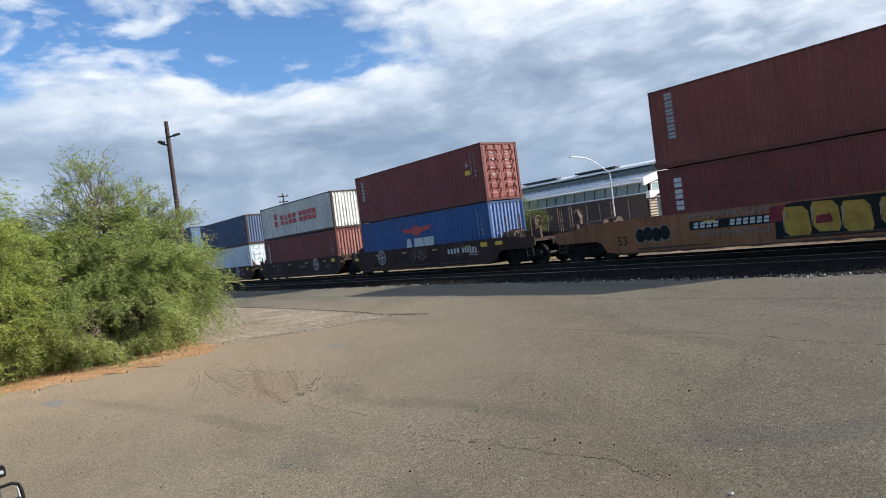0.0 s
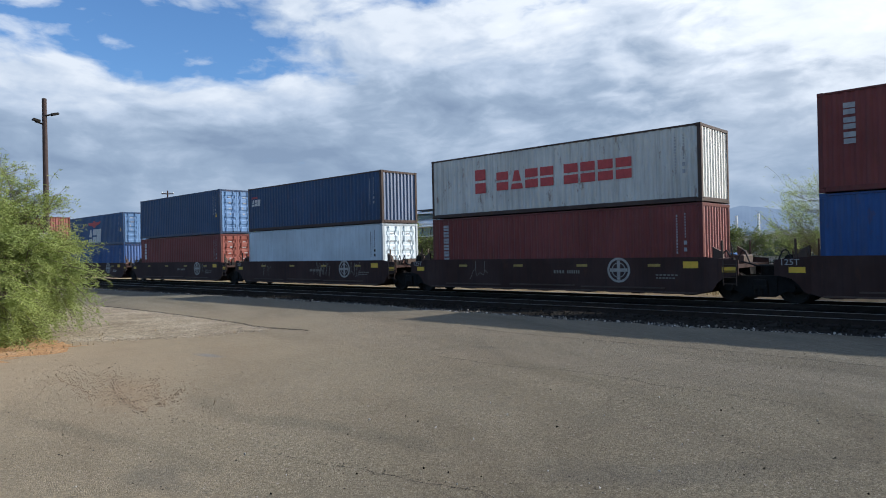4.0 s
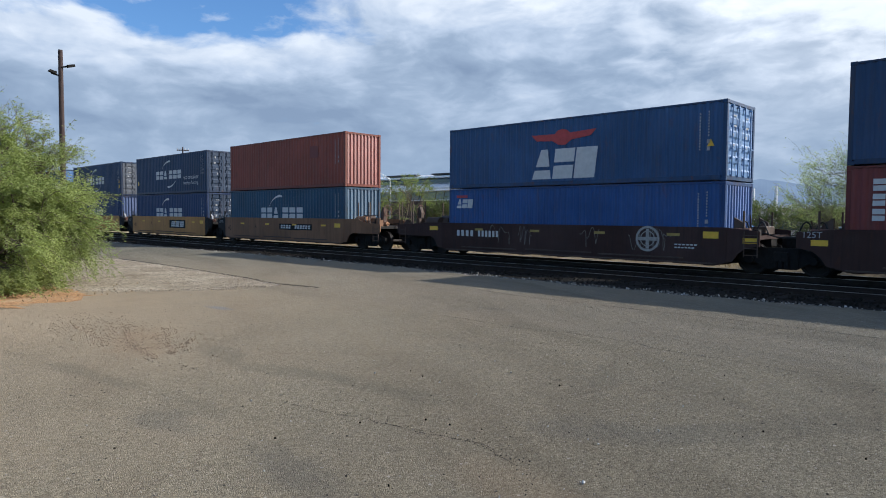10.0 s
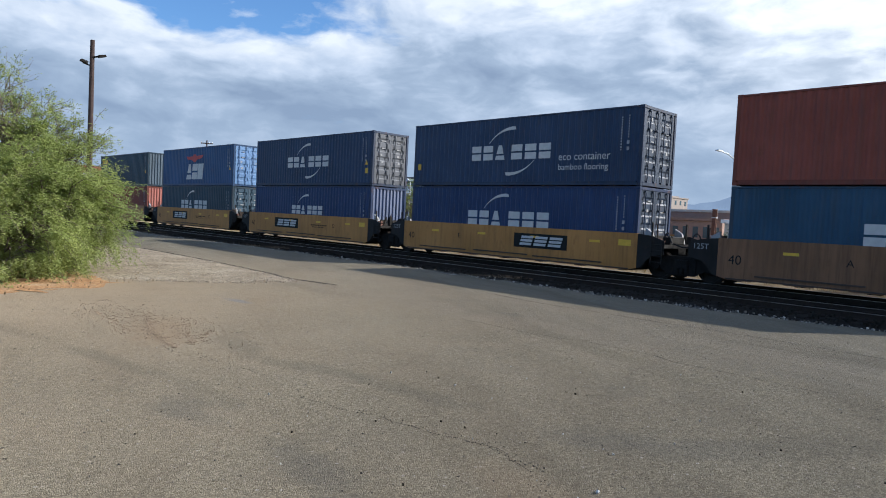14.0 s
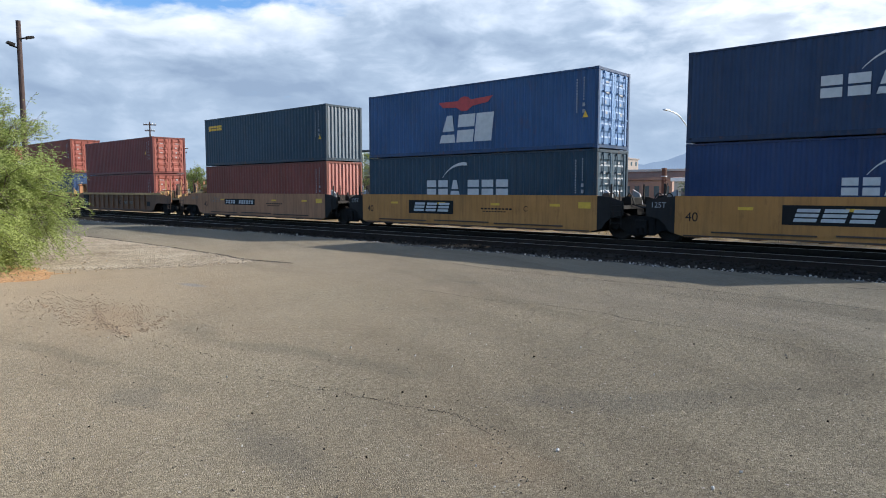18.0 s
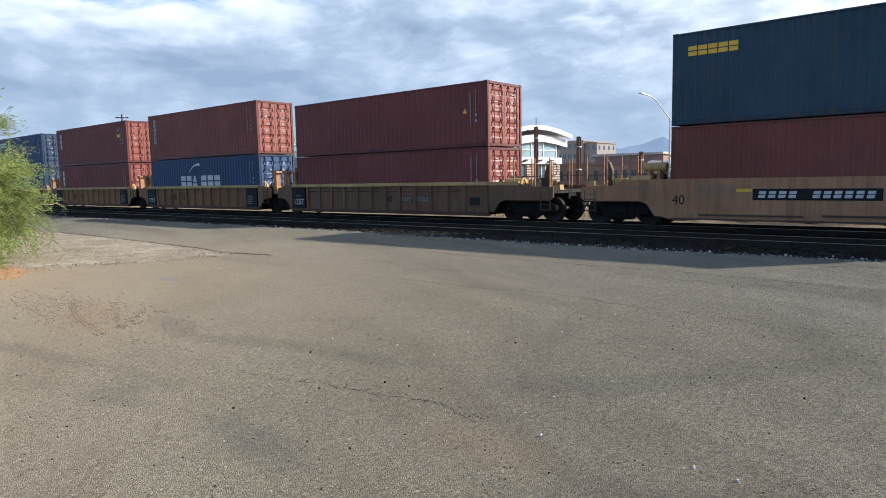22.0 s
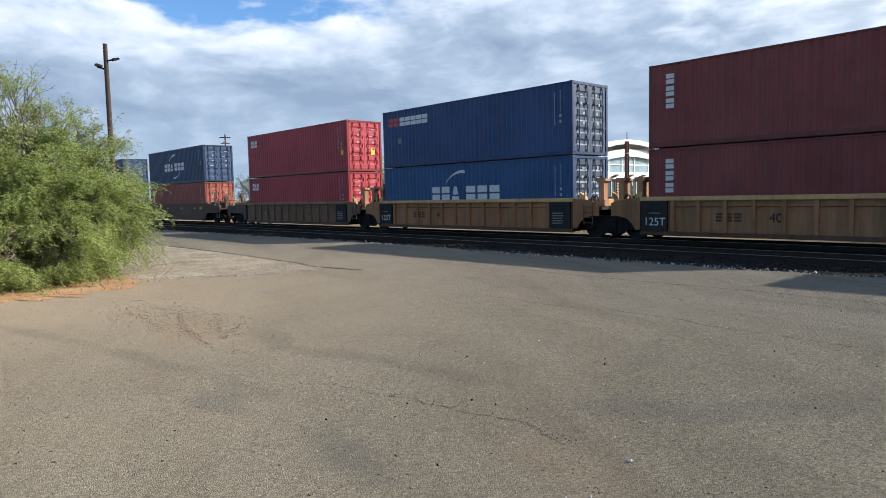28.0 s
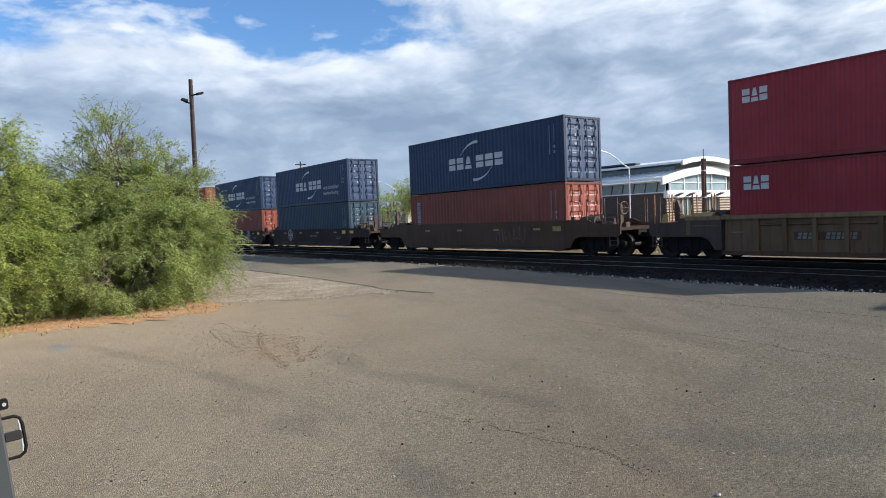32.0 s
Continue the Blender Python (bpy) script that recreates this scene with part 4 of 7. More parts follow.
    # thick white fascias round the gable
    for nm, ys, zs, th, x in (("fascia", ly, lz, 0.75, 0.35), ("fascia", uy, uz, 0.42, 1.0)):
        bm = bmesh.new()
        prism_x(bm, [(y, z + 0.06) for y, z in zip(ys, zs)] + [(y, z - th) for y, z in reversed(list(zip(ys, zs)))], x - 0.15, x + 0.1)
        part(nm, bm, M_ROOF, st, "thick white curved fascia")
    # glazed gable
    bm = bmesh.new()
    prism_x(bm, [(0.6, 3.9), (11.6, 3.9), (11.6, 5.5), (8.5, 5.75), (6.0, 5.8), (3.5, 5.55), (1.2, 5.05), (0.6, 4.6)], -0.1, -0.04)
    part("gable_glass", bm, M_PALEGLASS, st, "pale blue-grey glazing of the gable")
    for y in (0.7, 3.3, 5.9, 8.5, 11.5):
        bm = bmesh.new()
        box(bm, -0.1, 0.06, y - 0.06, y + 0.06, 3.9, 5.7)
        part("mullion", bm, M_ROOF, st)
    bm = bmesh.new()
    box(bm, -0.1, 0.05, 0.6, 11.6, 4.72, 4.82)
    part("mullion", bm, M_ROOF, st)
    bm = bmesh.new()
    box(bm, -0.2, 0.3, -0.1, depth + 0.2, 3.15, 3.9, 0.03)
    part("gable_band", bm, M_ROOF, st, "white band above the doors")
    for y in (1.5, 3.6, 6.6, 9.2):
        bm = bmesh.new()
        prism_y(bm, [(0.3, 3.3), (0.95, 3.55), (0.95, 3.65), (0.3, 3.42)], y - 0.35, y + 0.35)
        part("wall_lamp", bm, M_DARK, st, "small dark lamp bracket")
    for y0, y1 in ((0.0, 1.3), (4.8, 6.4), (9.9, depth)):
        pier = thing_part("pier", st, "striped brick and block pier")
        for i in range(11):
            bm = bmesh.new()
            box(bm, -0.25, 0.12, y0, y1, -0.12 + 0.30 * i, 0.03 + 0.30 * i)
            part("course", bm, M_TAN, pier)
            bm = bmesh.new()
            box(bm, -0.25, 0.09, y0 + 0.02, y1 - 0.02, 0.03 + 0.30 * i, 0.18 + 0.30 * i)
            part("course", bm, M_BRICK, pier)
    for y0, y1 in ((1.3, 4.8), (6.4, 9.9)):
        bm = bmesh.new()
        box(bm, -0.15, -0.1, y0, y1, 0, 3.15)
        part("door_glass", bm, M_GLASS, st, "glass entrance")
        for k in range(5):
            y = y0 + (y1 - y0) * k / 4
            bm = bmesh.new()
            box(bm, -0.18, -0.02, y - 0.09, y + 0.09, 0, 3.15)
            part("door_frame", bm, M_TAN, st, "tan door frame")


def thing_part(name, parent, label):
    """A part whose own mesh is only a small plate, and which carries sub-parts."""
    bm = bmesh.new()
    box(bm, -0.3, -0.27, 0.1, 0.3, 0.0, 0.2)
    return part(name, bm, M_TAN, parent, label)


def block_building(name, label, x0, x1, y0, y1, h, mat, rows, cols, roof_mat, side_cols=0):
    b = thing(name, label, "building", pose((x0 + x1) / 2, y0, 0))
    w = (x1 - x0) / 2
    bm = bmesh.new()
    box(bm, -w, w, 0, y1 - y0, -0.3, h, 0.05)
    part("wall", bm, mat, b)
    bm = bmesh.new()
    box(bm, -w - 0.25, w + 0.25, -0.25, y1 - y0 + 0.25, h + 0.003, h + 0.35)
    part("roof", bm, roof_mat, b)
    if rows:
        fh = h / rows
        ww, wh = min(2 * w / cols * 0.5, 1.8), fh * 0.45
        me = cached((name + "_window", ww, wh), lambda: box(bmesh.new(), -ww / 2, ww / 2, -0.06, -0.003, 0, wh))
        for r in range(rows):
            for c in range(cols):
                part("window", me, M_GLASS, b, at=pose(-w + 2 * w * (c + 0.5) / cols, 0, r * fh + fh * 0.3))
        me2 = cached((name + "_side", ww, wh), lambda: box(bmesh.new(), 0.003, 0.06, -ww / 2, ww / 2, 0, wh))
        for r in range(rows):
            for c in range(side_cols):
                part("window", me2, M_GLASS, b, at=pose(w, (y1 - y0) * (c + 0.5) / side_cols, r * fh + fh * 0.3))
    return b


def build_far_buildings():
    block_building("hotel_building", "beige four-storey block with rows of windows", -112, -101, 188, 204, 12.2, M_HAZYBEIGE, 4, 6, M_HAZYBEIGE, 5)
    block_building("annex_building", "lower beige wing beside the hotel", -100.7, -96.7, 189, 202, 11.5, M_HAZYBEIGE, 4, 2, M_HAZYBEIGE, 4)
    block_building("low_brown_building", "long low building with a brown flat roof", -52, -35.5, 84, 96, 3.1, M_ROSE, 1, 12, M_ROSEROOF, 3)
    block_building("upper_brown_building", "set-back upper storey with a pale flat roof", -50, -39, 97, 106, 4.6, M_ROSE, 0, 0, M_BEIGE, 0)
    block_building("white_shed", "low off-white building behind the trees", -26, -8, 62, 70, 2.6, M_BEIGE, 1, 6, M_ROOFGREY, 2)
    block_building("low_store", "low pale building far down the line", -128, -100, 66, 80, 4.0, M_BEIGE, 1, 9, M_ROOFGREY, 3)


def build_mountains():
    m, t, b = start_mat("haze_glow_mountain")
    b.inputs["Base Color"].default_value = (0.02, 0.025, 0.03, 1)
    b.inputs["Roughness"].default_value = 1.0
    # haze is put in as a blue emission of the ridge itself
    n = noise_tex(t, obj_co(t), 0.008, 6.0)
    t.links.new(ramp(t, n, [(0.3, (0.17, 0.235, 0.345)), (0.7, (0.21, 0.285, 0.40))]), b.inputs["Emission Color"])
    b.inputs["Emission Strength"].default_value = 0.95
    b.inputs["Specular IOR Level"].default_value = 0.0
    keys = [(40, 1.0), (33, 1.2), (28, 1.5), (26.9, 2.30), (25.35, 2.10), (23.35, 2.45), (21.89, 3.0), (20.91, 2.45), (19.97, 2.79), (18.82, 3.06), (18.2, 2.98),
            (17.4, 2.87), (15.5, 2.55), (13, 2.6), (10, 2.2), (6, 2.4), (1, 1.9), (-6, 1.6), (-14, 1.8), (-25, 1.2), (-40, 0.8)]
    rng = random.Random(9)
    R = 3600.0
    tops, feet, backs = [], [], []
    az = 40.0
    while az > -40:
        for (a0, e0), (a1, e1) in zip(keys, keys[1:]):
            if a1 <= az <= a0:
                e = e0 + (e1 - e0) * (a0 - az) / (a0 - a1)
        e += 0.05 * noise.noise(Vector((az * 1.7, 0, 0))) + rng.uniform(-0.012, 0.012)
        a = radians(az)
        tops.append((-R * math.sin(a), R * math.cos(a), EYE_Z + R * math.tan(radians(e)) / 1.0))
        feet.append((-R * 0.93 * math.sin(a), R * 0.93 * math.cos(a), -5))
        backs.append((-R * 1.08 * math.sin(a), R * 1.08 * math.cos(a), -5))
        az -= 0.22
    n = len(tops)
    faces = []
    for i in range(n - 1):
        faces += [(i, i + 1, n + i + 1, n + i), (n + i, n + i + 1, 2 * n + i + 1, 2 * n + i)]
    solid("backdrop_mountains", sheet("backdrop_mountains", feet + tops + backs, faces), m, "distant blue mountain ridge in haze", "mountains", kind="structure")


def build_street_lamp(x, y, top, reach, tip_up):
    lp = thing("street_lamp", "tall galvanised street lamp with a curved arm", "street lamp", pose(x, y, -0.12, 0, 0, 86.5), group="street lamps along the far road")
    bm = bmesh.new()
    tube(bm, (0, 0, 0), (0, 0, top), 0.10, 10, 0.065)
    part("pole", bm, M_GALV, lp)
    bm = bmesh.new()
    box(bm, -0.22, 0.22, -0.22, 0.22, 0, 0.06, 0.01)
    part("base_plate", bm, M_GALV, lp)
    pts = []
    for fx, fz in ((0, 0), (0.12, 0.16), (0.3, 0.43), (0.45, 0.66), (0.55, 0.79), (0.66, 0.885), (0.8, 0.955), (1, 1)):
        pts.append((-reach * fx, 0, top + tip_up * fz))
    bm = bmesh.new()
    pipe(bm, pts, 0.045, 8)
    part("arm", bm, M_GALV, lp)
    bm = bmesh.new()
    prism_y(bm, [(-reach - 0.62, top + tip_up - 0.02), (-reach + 0.05, top + tip_up - 0.05), (-reach + 0.1, top + tip_up + 0.07), (-reach - 0.5, top + tip_up + 0.06)], -0.13, 0.13)
    part("lamp_head", bm, M_GALV, lp, "flat grey luminaire")


def build_poles():
    # tall brown pole by the lot, with two short lamp arms
    p = thing("light_pole", "tall brown timber pole with two small floodlights", "pole", pose(-40.6, 11.8, -0.25))
    bm = bmesh.new()
    tube(bm, (0, 0, 0), (0, 0, 10.9), 0.165, 12, 0.115)
    part("pole", bm, M_POLE, p)
    for sx, z in ((1, 10.05), (-1, 9.6)):
        bm = bmesh.new()
        tube(bm, (0.1 * sx, 0.0, z - 0.1), (0.18 * sx, 0.42 * sx, z + 0.02), 0.045, 8)
        a = part("lamp_arm", bm, M_DARKSTEEL, p)
        bm = bmesh.new()
        prism_x(bm, [(0.30 * sx, z - 0.09), (0.66 * sx, z + 0.03), (0.60 * sx, z + 0.13), (0.27 * sx, z + 0.05)], 0.05, 0.32)
        part("floodlight", bm, M_DARKSTEEL, a, "dark floodlight")
    bm = bmesh.new()
    box(bm, 0.15, 0.19, -0.45, 0.45, 3.0, 3.55, 0.01)
    part("sign", bm, M_FADEDWHITE, p, "small faded white sign")
    for z in (3.1, 3.45):
        bm = bmesh.new()
        tube(bm, (0, 0, z), (0, 0, z + 0.04), 0.17, 12)
        part("strap", bm, M_GALV, p)
    # distant utility poles
    for x, y, h in ((-91, 41.6, 11.2), (-118, 60, 10.0)):
        u = thing("utility_pole", "distant wooden utility pole with cross-arms", "pole", pose(x, y, -0.12, 0, 0, 62))
        bm = bmesh.new()
        tube(bm, (0, 0, 0), (0, 0, h), 0.13, 8, 0.09)
        part("pole", bm, M_POLE, u)
        for z, w in ((h - 0.5, 1.6), (h - 1.3, 1.25)):
            bm = bmesh.new()
            box(bm, -w * 0.5, w * 0.5, -0.06, 0.06, z, z + 0.14)
            c = part("cross_arm", bm, M_POLE, u)
            for k in (-0.9, -0.4, 0.4, 0.9):
                bm = bmesh.new()
                tube(bm, (k * w * 0.5, 0, z + 0.14), (k * w * 0.5, 0, z + 0.32), 0.05, 6)
                part("insulator", bm, M_GALV, c)
    # rusty posts close behind the train
    for az, el, w, extra in ((32.07, 4.0, 0.19, 0.55), (28.54, 3.06, 0.19, 0.0), (23.52, 1.67, 0.18, 0.0), (20.46, 3.16, 0.2, 0.0)):
        y = 33.0
        x = -y * math.tan(radians(az))
        h = EYE_Z + y / math.cos(radians(az)) * math.tan(radians(el)) + 0.12
        q = thing("steel_post", "tall rusty steel post standing behind the train", "post", pose(x, y, -0.12), group="rusty posts beyond the tracks")
        bm = bmesh.new()
        for a in ((-w / 2, w / 2, -w / 2, -w / 2 + 0.03), (-w / 2, w / 2, w / 2 - 0.03, w / 2), (-0.015, 0.015, -w / 2 + 0.03, w / 2 - 0.03)):
            box(bm, *a, 0, h)
        part("column", bm, M_RUSTPOST, q)
        bm = bmesh.new()
        box(bm, -w / 2 - 0.01, w / 2 + 0.01, -w / 2 - 0.01, w / 2 + 0.01, h, h + 0.03)
        part("cap", bm, M_RUSTPOST, q)
        for z in (h * 0.55, h * 0.86):
            bm = bmesh.new()
            box(bm, -w / 2 - 0.02, w / 2 + 0.02, -w / 2 - 0.02, w / 2 + 0.02, z, z + 0.05)
            part("band", bm, M_GALV, q)
        if extra:
            bm = bmesh.new()
            tube(bm, (0, 0, h), (0, 0, h + extra), 0.02, 6)
            part("rod", bm, M_DARKSTEEL, q)
    # white masts
    for az, el in ((19.12, 2.31), (17.55, 2.44)):
        y = 52.0
        h = EYE_Z + y / math.cos(radians(az)) * math.tan(radians(el)) + 0.12
        q = thing("signal_mast", "slim white mast near the far road", "mast", pose(-y * math.tan(radians(az)), y, -0.12), group="white masts")
        bm = bmesh.new()
        tube(bm, (0, 0, 0), (0, 0, h), 0.17, 8, 0.10)
        part("mast", bm, M_ROOF, q)
        bm = bmesh.new()
        box(bm, -1.0, 0.1, -0.03, 0.03, h * 0.62, h * 0.62 + 0.1)
        part("bracket", bm, M_ROOF, q)


def build_fence():
    f = thing("iron_fence", "low black iron picket fence beyond the tracks", "fence", pose(0, 36.0, -0.12))
    for z in (0.15, 1.0):
        bm = bmesh.new()
        box(bm, -16, 3, -0.02, 0.02, z, z + 0.04)
        part("rail", bm, M_DARKSTEEL, f)
    me = cached(("picket",), lambda: box(bmesh.new(), -0.012, 0.012, -0.012, 0.012, 0, 1.15))
    for i in range(120):
        part("picket", me, M_DARKSTEEL, f, at=pose(-16 + 0.16 * i, 0, 0))


def build_car(x, y, rz, rgb, label):
    c = thing("parked_car", label, "car", pose(x, y, -0.12, 0, 0, rz))
    mat = paint("car_" + str(rgb[0]), rgb, 0.3, 0.08, fade=0.05)
    bm = bmesh.new()
    prism_y(bm, [(-2.2, 0.3), (2.2, 0.3), (2.25, 0.62), (1.9, 0.82), (1.1, 0.92), (0.45, 1.40), (-1.15, 1.42), (-1.75, 0.98), (-2.2, 0.9)], -0.85, 0.85)
    bmesh.ops.bevel(bm, geom=list(bm.edges), offset=0.06, segments=2, affect="EDGES")
    part("body", bm, mat, c)
    bm = bmesh.new()
    prism_y(bm, [(1.0, 0.95), (0.42, 1.35), (-1.1, 1.36), (-1.6, 1.0)], -0.865, 0.865)
    part("side_glass", bm, M_GLASS, c)
    wh = cached(("car_wheel",), lambda: lathe(bmesh.new(), [(0.05, -0.11), (0.31, -0.11), (0.33, -0.06), (0.33, 0.06), (0.31, 0.11), (0.05, 0.11)], 16))
    for wx in (-1.35, 1.4):
        for wy in (-0.78, 0.78):
            part("wheel", wh, M_RUBBER, c, at=pose(wx, wy, 0.33))


build_ground()
build_lot_marks()
build_tracks()
build_stones()
build_station()
build_far_buildings()
build_mountains()
for lx in (-21.64, -43.0, -63.0, -85.8):
    build_street_lamp(lx, 55.4, 6.36, 4.75, 1.72)
build_poles()
build_fence()
build_car(-10.2, 44.0, 8, (0.45, 0.46, 0.47), "silver saloon car parked beyond the fence")
build_car(-16.5, 46.0, 12, (0.05, 0.14, 0.34), "blue car parked beyond the tracks")

# ------------------------------------------------------------------ containers
LEN, WID = 12.192, 2.438
HC, STD = 2.896, 2.591
HX, HY = LEN / 2, WID / 2

MAROON = paint("maroon_container", (0.158, 0.035, 0.030), 0.5, 0.30, rust=0.25)
BROWNRED = paint("brown_red_container", (0.182, 0.047, 0.032), 0.5, 0.28, rust=0.25)
ORANGE = paint("orange_container", (0.22, 0.054, 0.034), 0.5, 0.30, rust=0.3)
RED = paint("red_container", (0.27, 0.022, 0.030), 0.42, 0.15, rust=0.08)
NAVY = paint("navy_container", (0.0185, 0.040, 0.088), 0.45, 0.2, rust=0.12)
DEEPBLUE = paint("deep_blue_container", (0.015, 0.038, 0.105), 0.45, 0.18, rust=0.12)
BLUE = paint("blue_container", (0.026, 0.073, 0.168), 0.45, 0.25, rust=0.2)
MIDBLUE = paint("mid_blue_container", (0.021, 0.053, 0.12), 0.45, 0.25, rust=0.2)
BRIGHT = paint("bright_blue_container", (0.022, 0.074, 0.215), 0.45, 0.3, rust=0.25)
SEABLUE = paint("sea_blue_container", (0.018, 0.046, 0.108), 0.45, 0.2, rust=0.15)
TEAL = paint("teal_container", (0.018, 0.062, 0.110), 0.45, 0.25, rust=0.15)
TEALDARK = paint("dark_slate_container", (0.018, 0.045, 0.070), 0.45, 0.25, rust=0.15)
ROYAL = paint("royal_blue_container", (0.017, 0.046, 0.125), 0.45, 0.32, rust=0.2)
GREYBLUE = paint("grey_blue_door_paint", (0.024, 0.044, 0.080), 0.5, 0.45, (0.05, 0.04, 0.03), rust=0.3)
# blue raised to a paler tone that carries the sun on the doors
SKYDOOR = paint("pale_blue_door_paint", (0.085, 0.165, 0.300), 0.45, 0.25, rust=0.15)
DARKDOOR = paint("dark_navy_door_paint", (0.012, 0.026, 0.052), 0.5, 0.3, rust=0.15)
LAKE = paint("lake_blue_container", (0.016, 0.062, 0.150), 0.45, 0.25, rust=0.15)
CREAM = paint("cream_container", (0.50, 0.50, 0.46), 0.5, 0.35, (0.18, 0.13, 0.09), rust=0.6)
PALE = paint("pale_grey_container", (0.46, 0.52, 0.55), 0.5, 0.2, (0.2, 0.2, 0.2), rust=0.12)
GREYDOOR = paint("grey_door_container", (0.065, 0.072, 0.085), 0.45, 0.3, rust=0.1)
EDGE_RUST = paint("rusty_container_rail", (0.055, 0.035, 0.028), 0.7, 0.4, rust=0.5)


def side_wave(x0, x1, z0, z1, period=0.2785, depth=0.036):
    """Corrugated side sheet facing -y, its outer plane at y = 0."""
    n = round((x1 - x0) / period)
    p = (x1 - x0) / n
    xs, ys = [], []
    for i in range(n):
        a = x0 + i * p
        for f, d in ((0.0, 0), (0.27, 0), (0.5, depth), (0.77, depth)):
            xs.append(a + f * p)
            ys.append(d)
    xs.append(x1)
    ys.append(0)
    verts = [(x, y, z) for z in (z0, z1) for x, y in zip(xs, ys)]
    m = len(xs)
    return sheet("side_panel", verts, [(i, i + 1, m + i + 1, m + i) for i in range(m - 1)])


def end_wave(z0, z1, w=1.06, period=0.235, depth=0.058):
    """Corrugated end sheet facing +x, its outer plane at x = 0."""
    n = round(2 * w / period)
    p = 2 * w / n
    ys, xs = [], []
    for i in range(n):
        a = -w + i * p
        for f, d in ((0.0, 0), (0.34, 0), (0.5, -depth), (0.84, -depth)):
            ys.append(a + f * p)
            xs.append(d)
    ys.append(w)
    xs.append(0)
    verts = [(x, y, z) for z in (z0, z1) for y, x in zip(ys, xs)]
    m = len(ys)
    return sheet("end_panel", verts, [(i, i + 1, m + i + 1, m + i) for i in range(m - 1)])


def door_sheet(h, w):
    """One door leaf facing +x with narrow pressed horizontal grooves, y from 0 to w."""
    prof = [(0.0, 0.0)]
    for f in (0.14, 0.32, 0.50, 0.68, 0.86):
        a, b, s = h * f - 0.13, h * f + 0.13, 0.065
        prof += [(a, 0.0), (a + s, -0.034), (b - s, -0.034), (b, 0.0)]
    prof.append((h, 0.0))
    faces = []
    n = len(prof)
    verts = []
    cols = [(0.0, 0), (0.10, 0), (0.13, 1), (w - 0.13, 1), (w - 0.10, 0), (w, 0)]
    for y, k in cols:
        verts += [(d * k, y, z) for z, d in prof]
    for c in range(len(cols) - 1):
        faces += [(c * n + i, (c + 1) * n + i, (c + 1) * n + i + 1, c * n + i + 1) for i in range(n - 1)]
    return sheet("door", verts, faces)


def frame_mesh(h):
    bm = bmesh.new()
    for sx in (-1, 1):
        for sy in (-1, 1):
            x0, x1 = sorted((sx * HX, sx * (HX - 0.13)))
            y0, y1 = sorted((sy * HY, sy * (HY - 0.14)))
            box(bm, x0, x1, y0, y1, 0.118, h - 0.118, 0.012)
    for sy in (-1, 1):
        y0, y1 = sorted((sy * HY, sy * (HY - 0.07)))
        box(bm, -HX + 0.178, HX - 0.178, y0, y1, h - 0.075, h - 0.01, 0.008)
        box(bm, -HX + 0.178, HX - 0.178, y0, y1, 0.02, 0.17, 0.008)
    for sx in (-1, 1):
        x0, x1 = sorted((sx * HX, sx * (HX - 0.09)))
        box(bm, x0, x1, -HY + 0.162, HY - 0.162, h - 0.12, h - 0.01, 0.008)
        box(bm, x0, x1, -HY + 0.162, HY - 0.162, 0.02, 0.16, 0.008)
    box(bm, -HX + 0.1, HX - 0.1, -HY + 0.08, HY - 0.08, h - 0.045, h - 0.018)
    box(bm, -HX + 0.1, HX - 0.1, -HY + 0.08, HY - 0.08, 0.10, 0.15)
    return bm


def casting_mesh():
    bm = bmesh.new()
    box(bm, -0.089, 0.089, -0.081, 0.081, 0, 0.118, 0.008)
    bmesh.ops.recalc_face_normals(bm, faces=bm.faces)
    return bm


def bar_mesh(h):
    bm = bmesh.new()
    tube(bm, (0, 0, 0.03), (0, 0, h - 0.03), 0.023, 8)
    for z in (0.05, 0.62, h - 0.75, h - 0.08):
        box(bm, -0.044, 0.026, -0.045, 0.045, z - 0.028, z + 0.028)
    box(bm, 0.01, 0.035, -0.01, 0.2, 0.96, 0.995)
    return bm


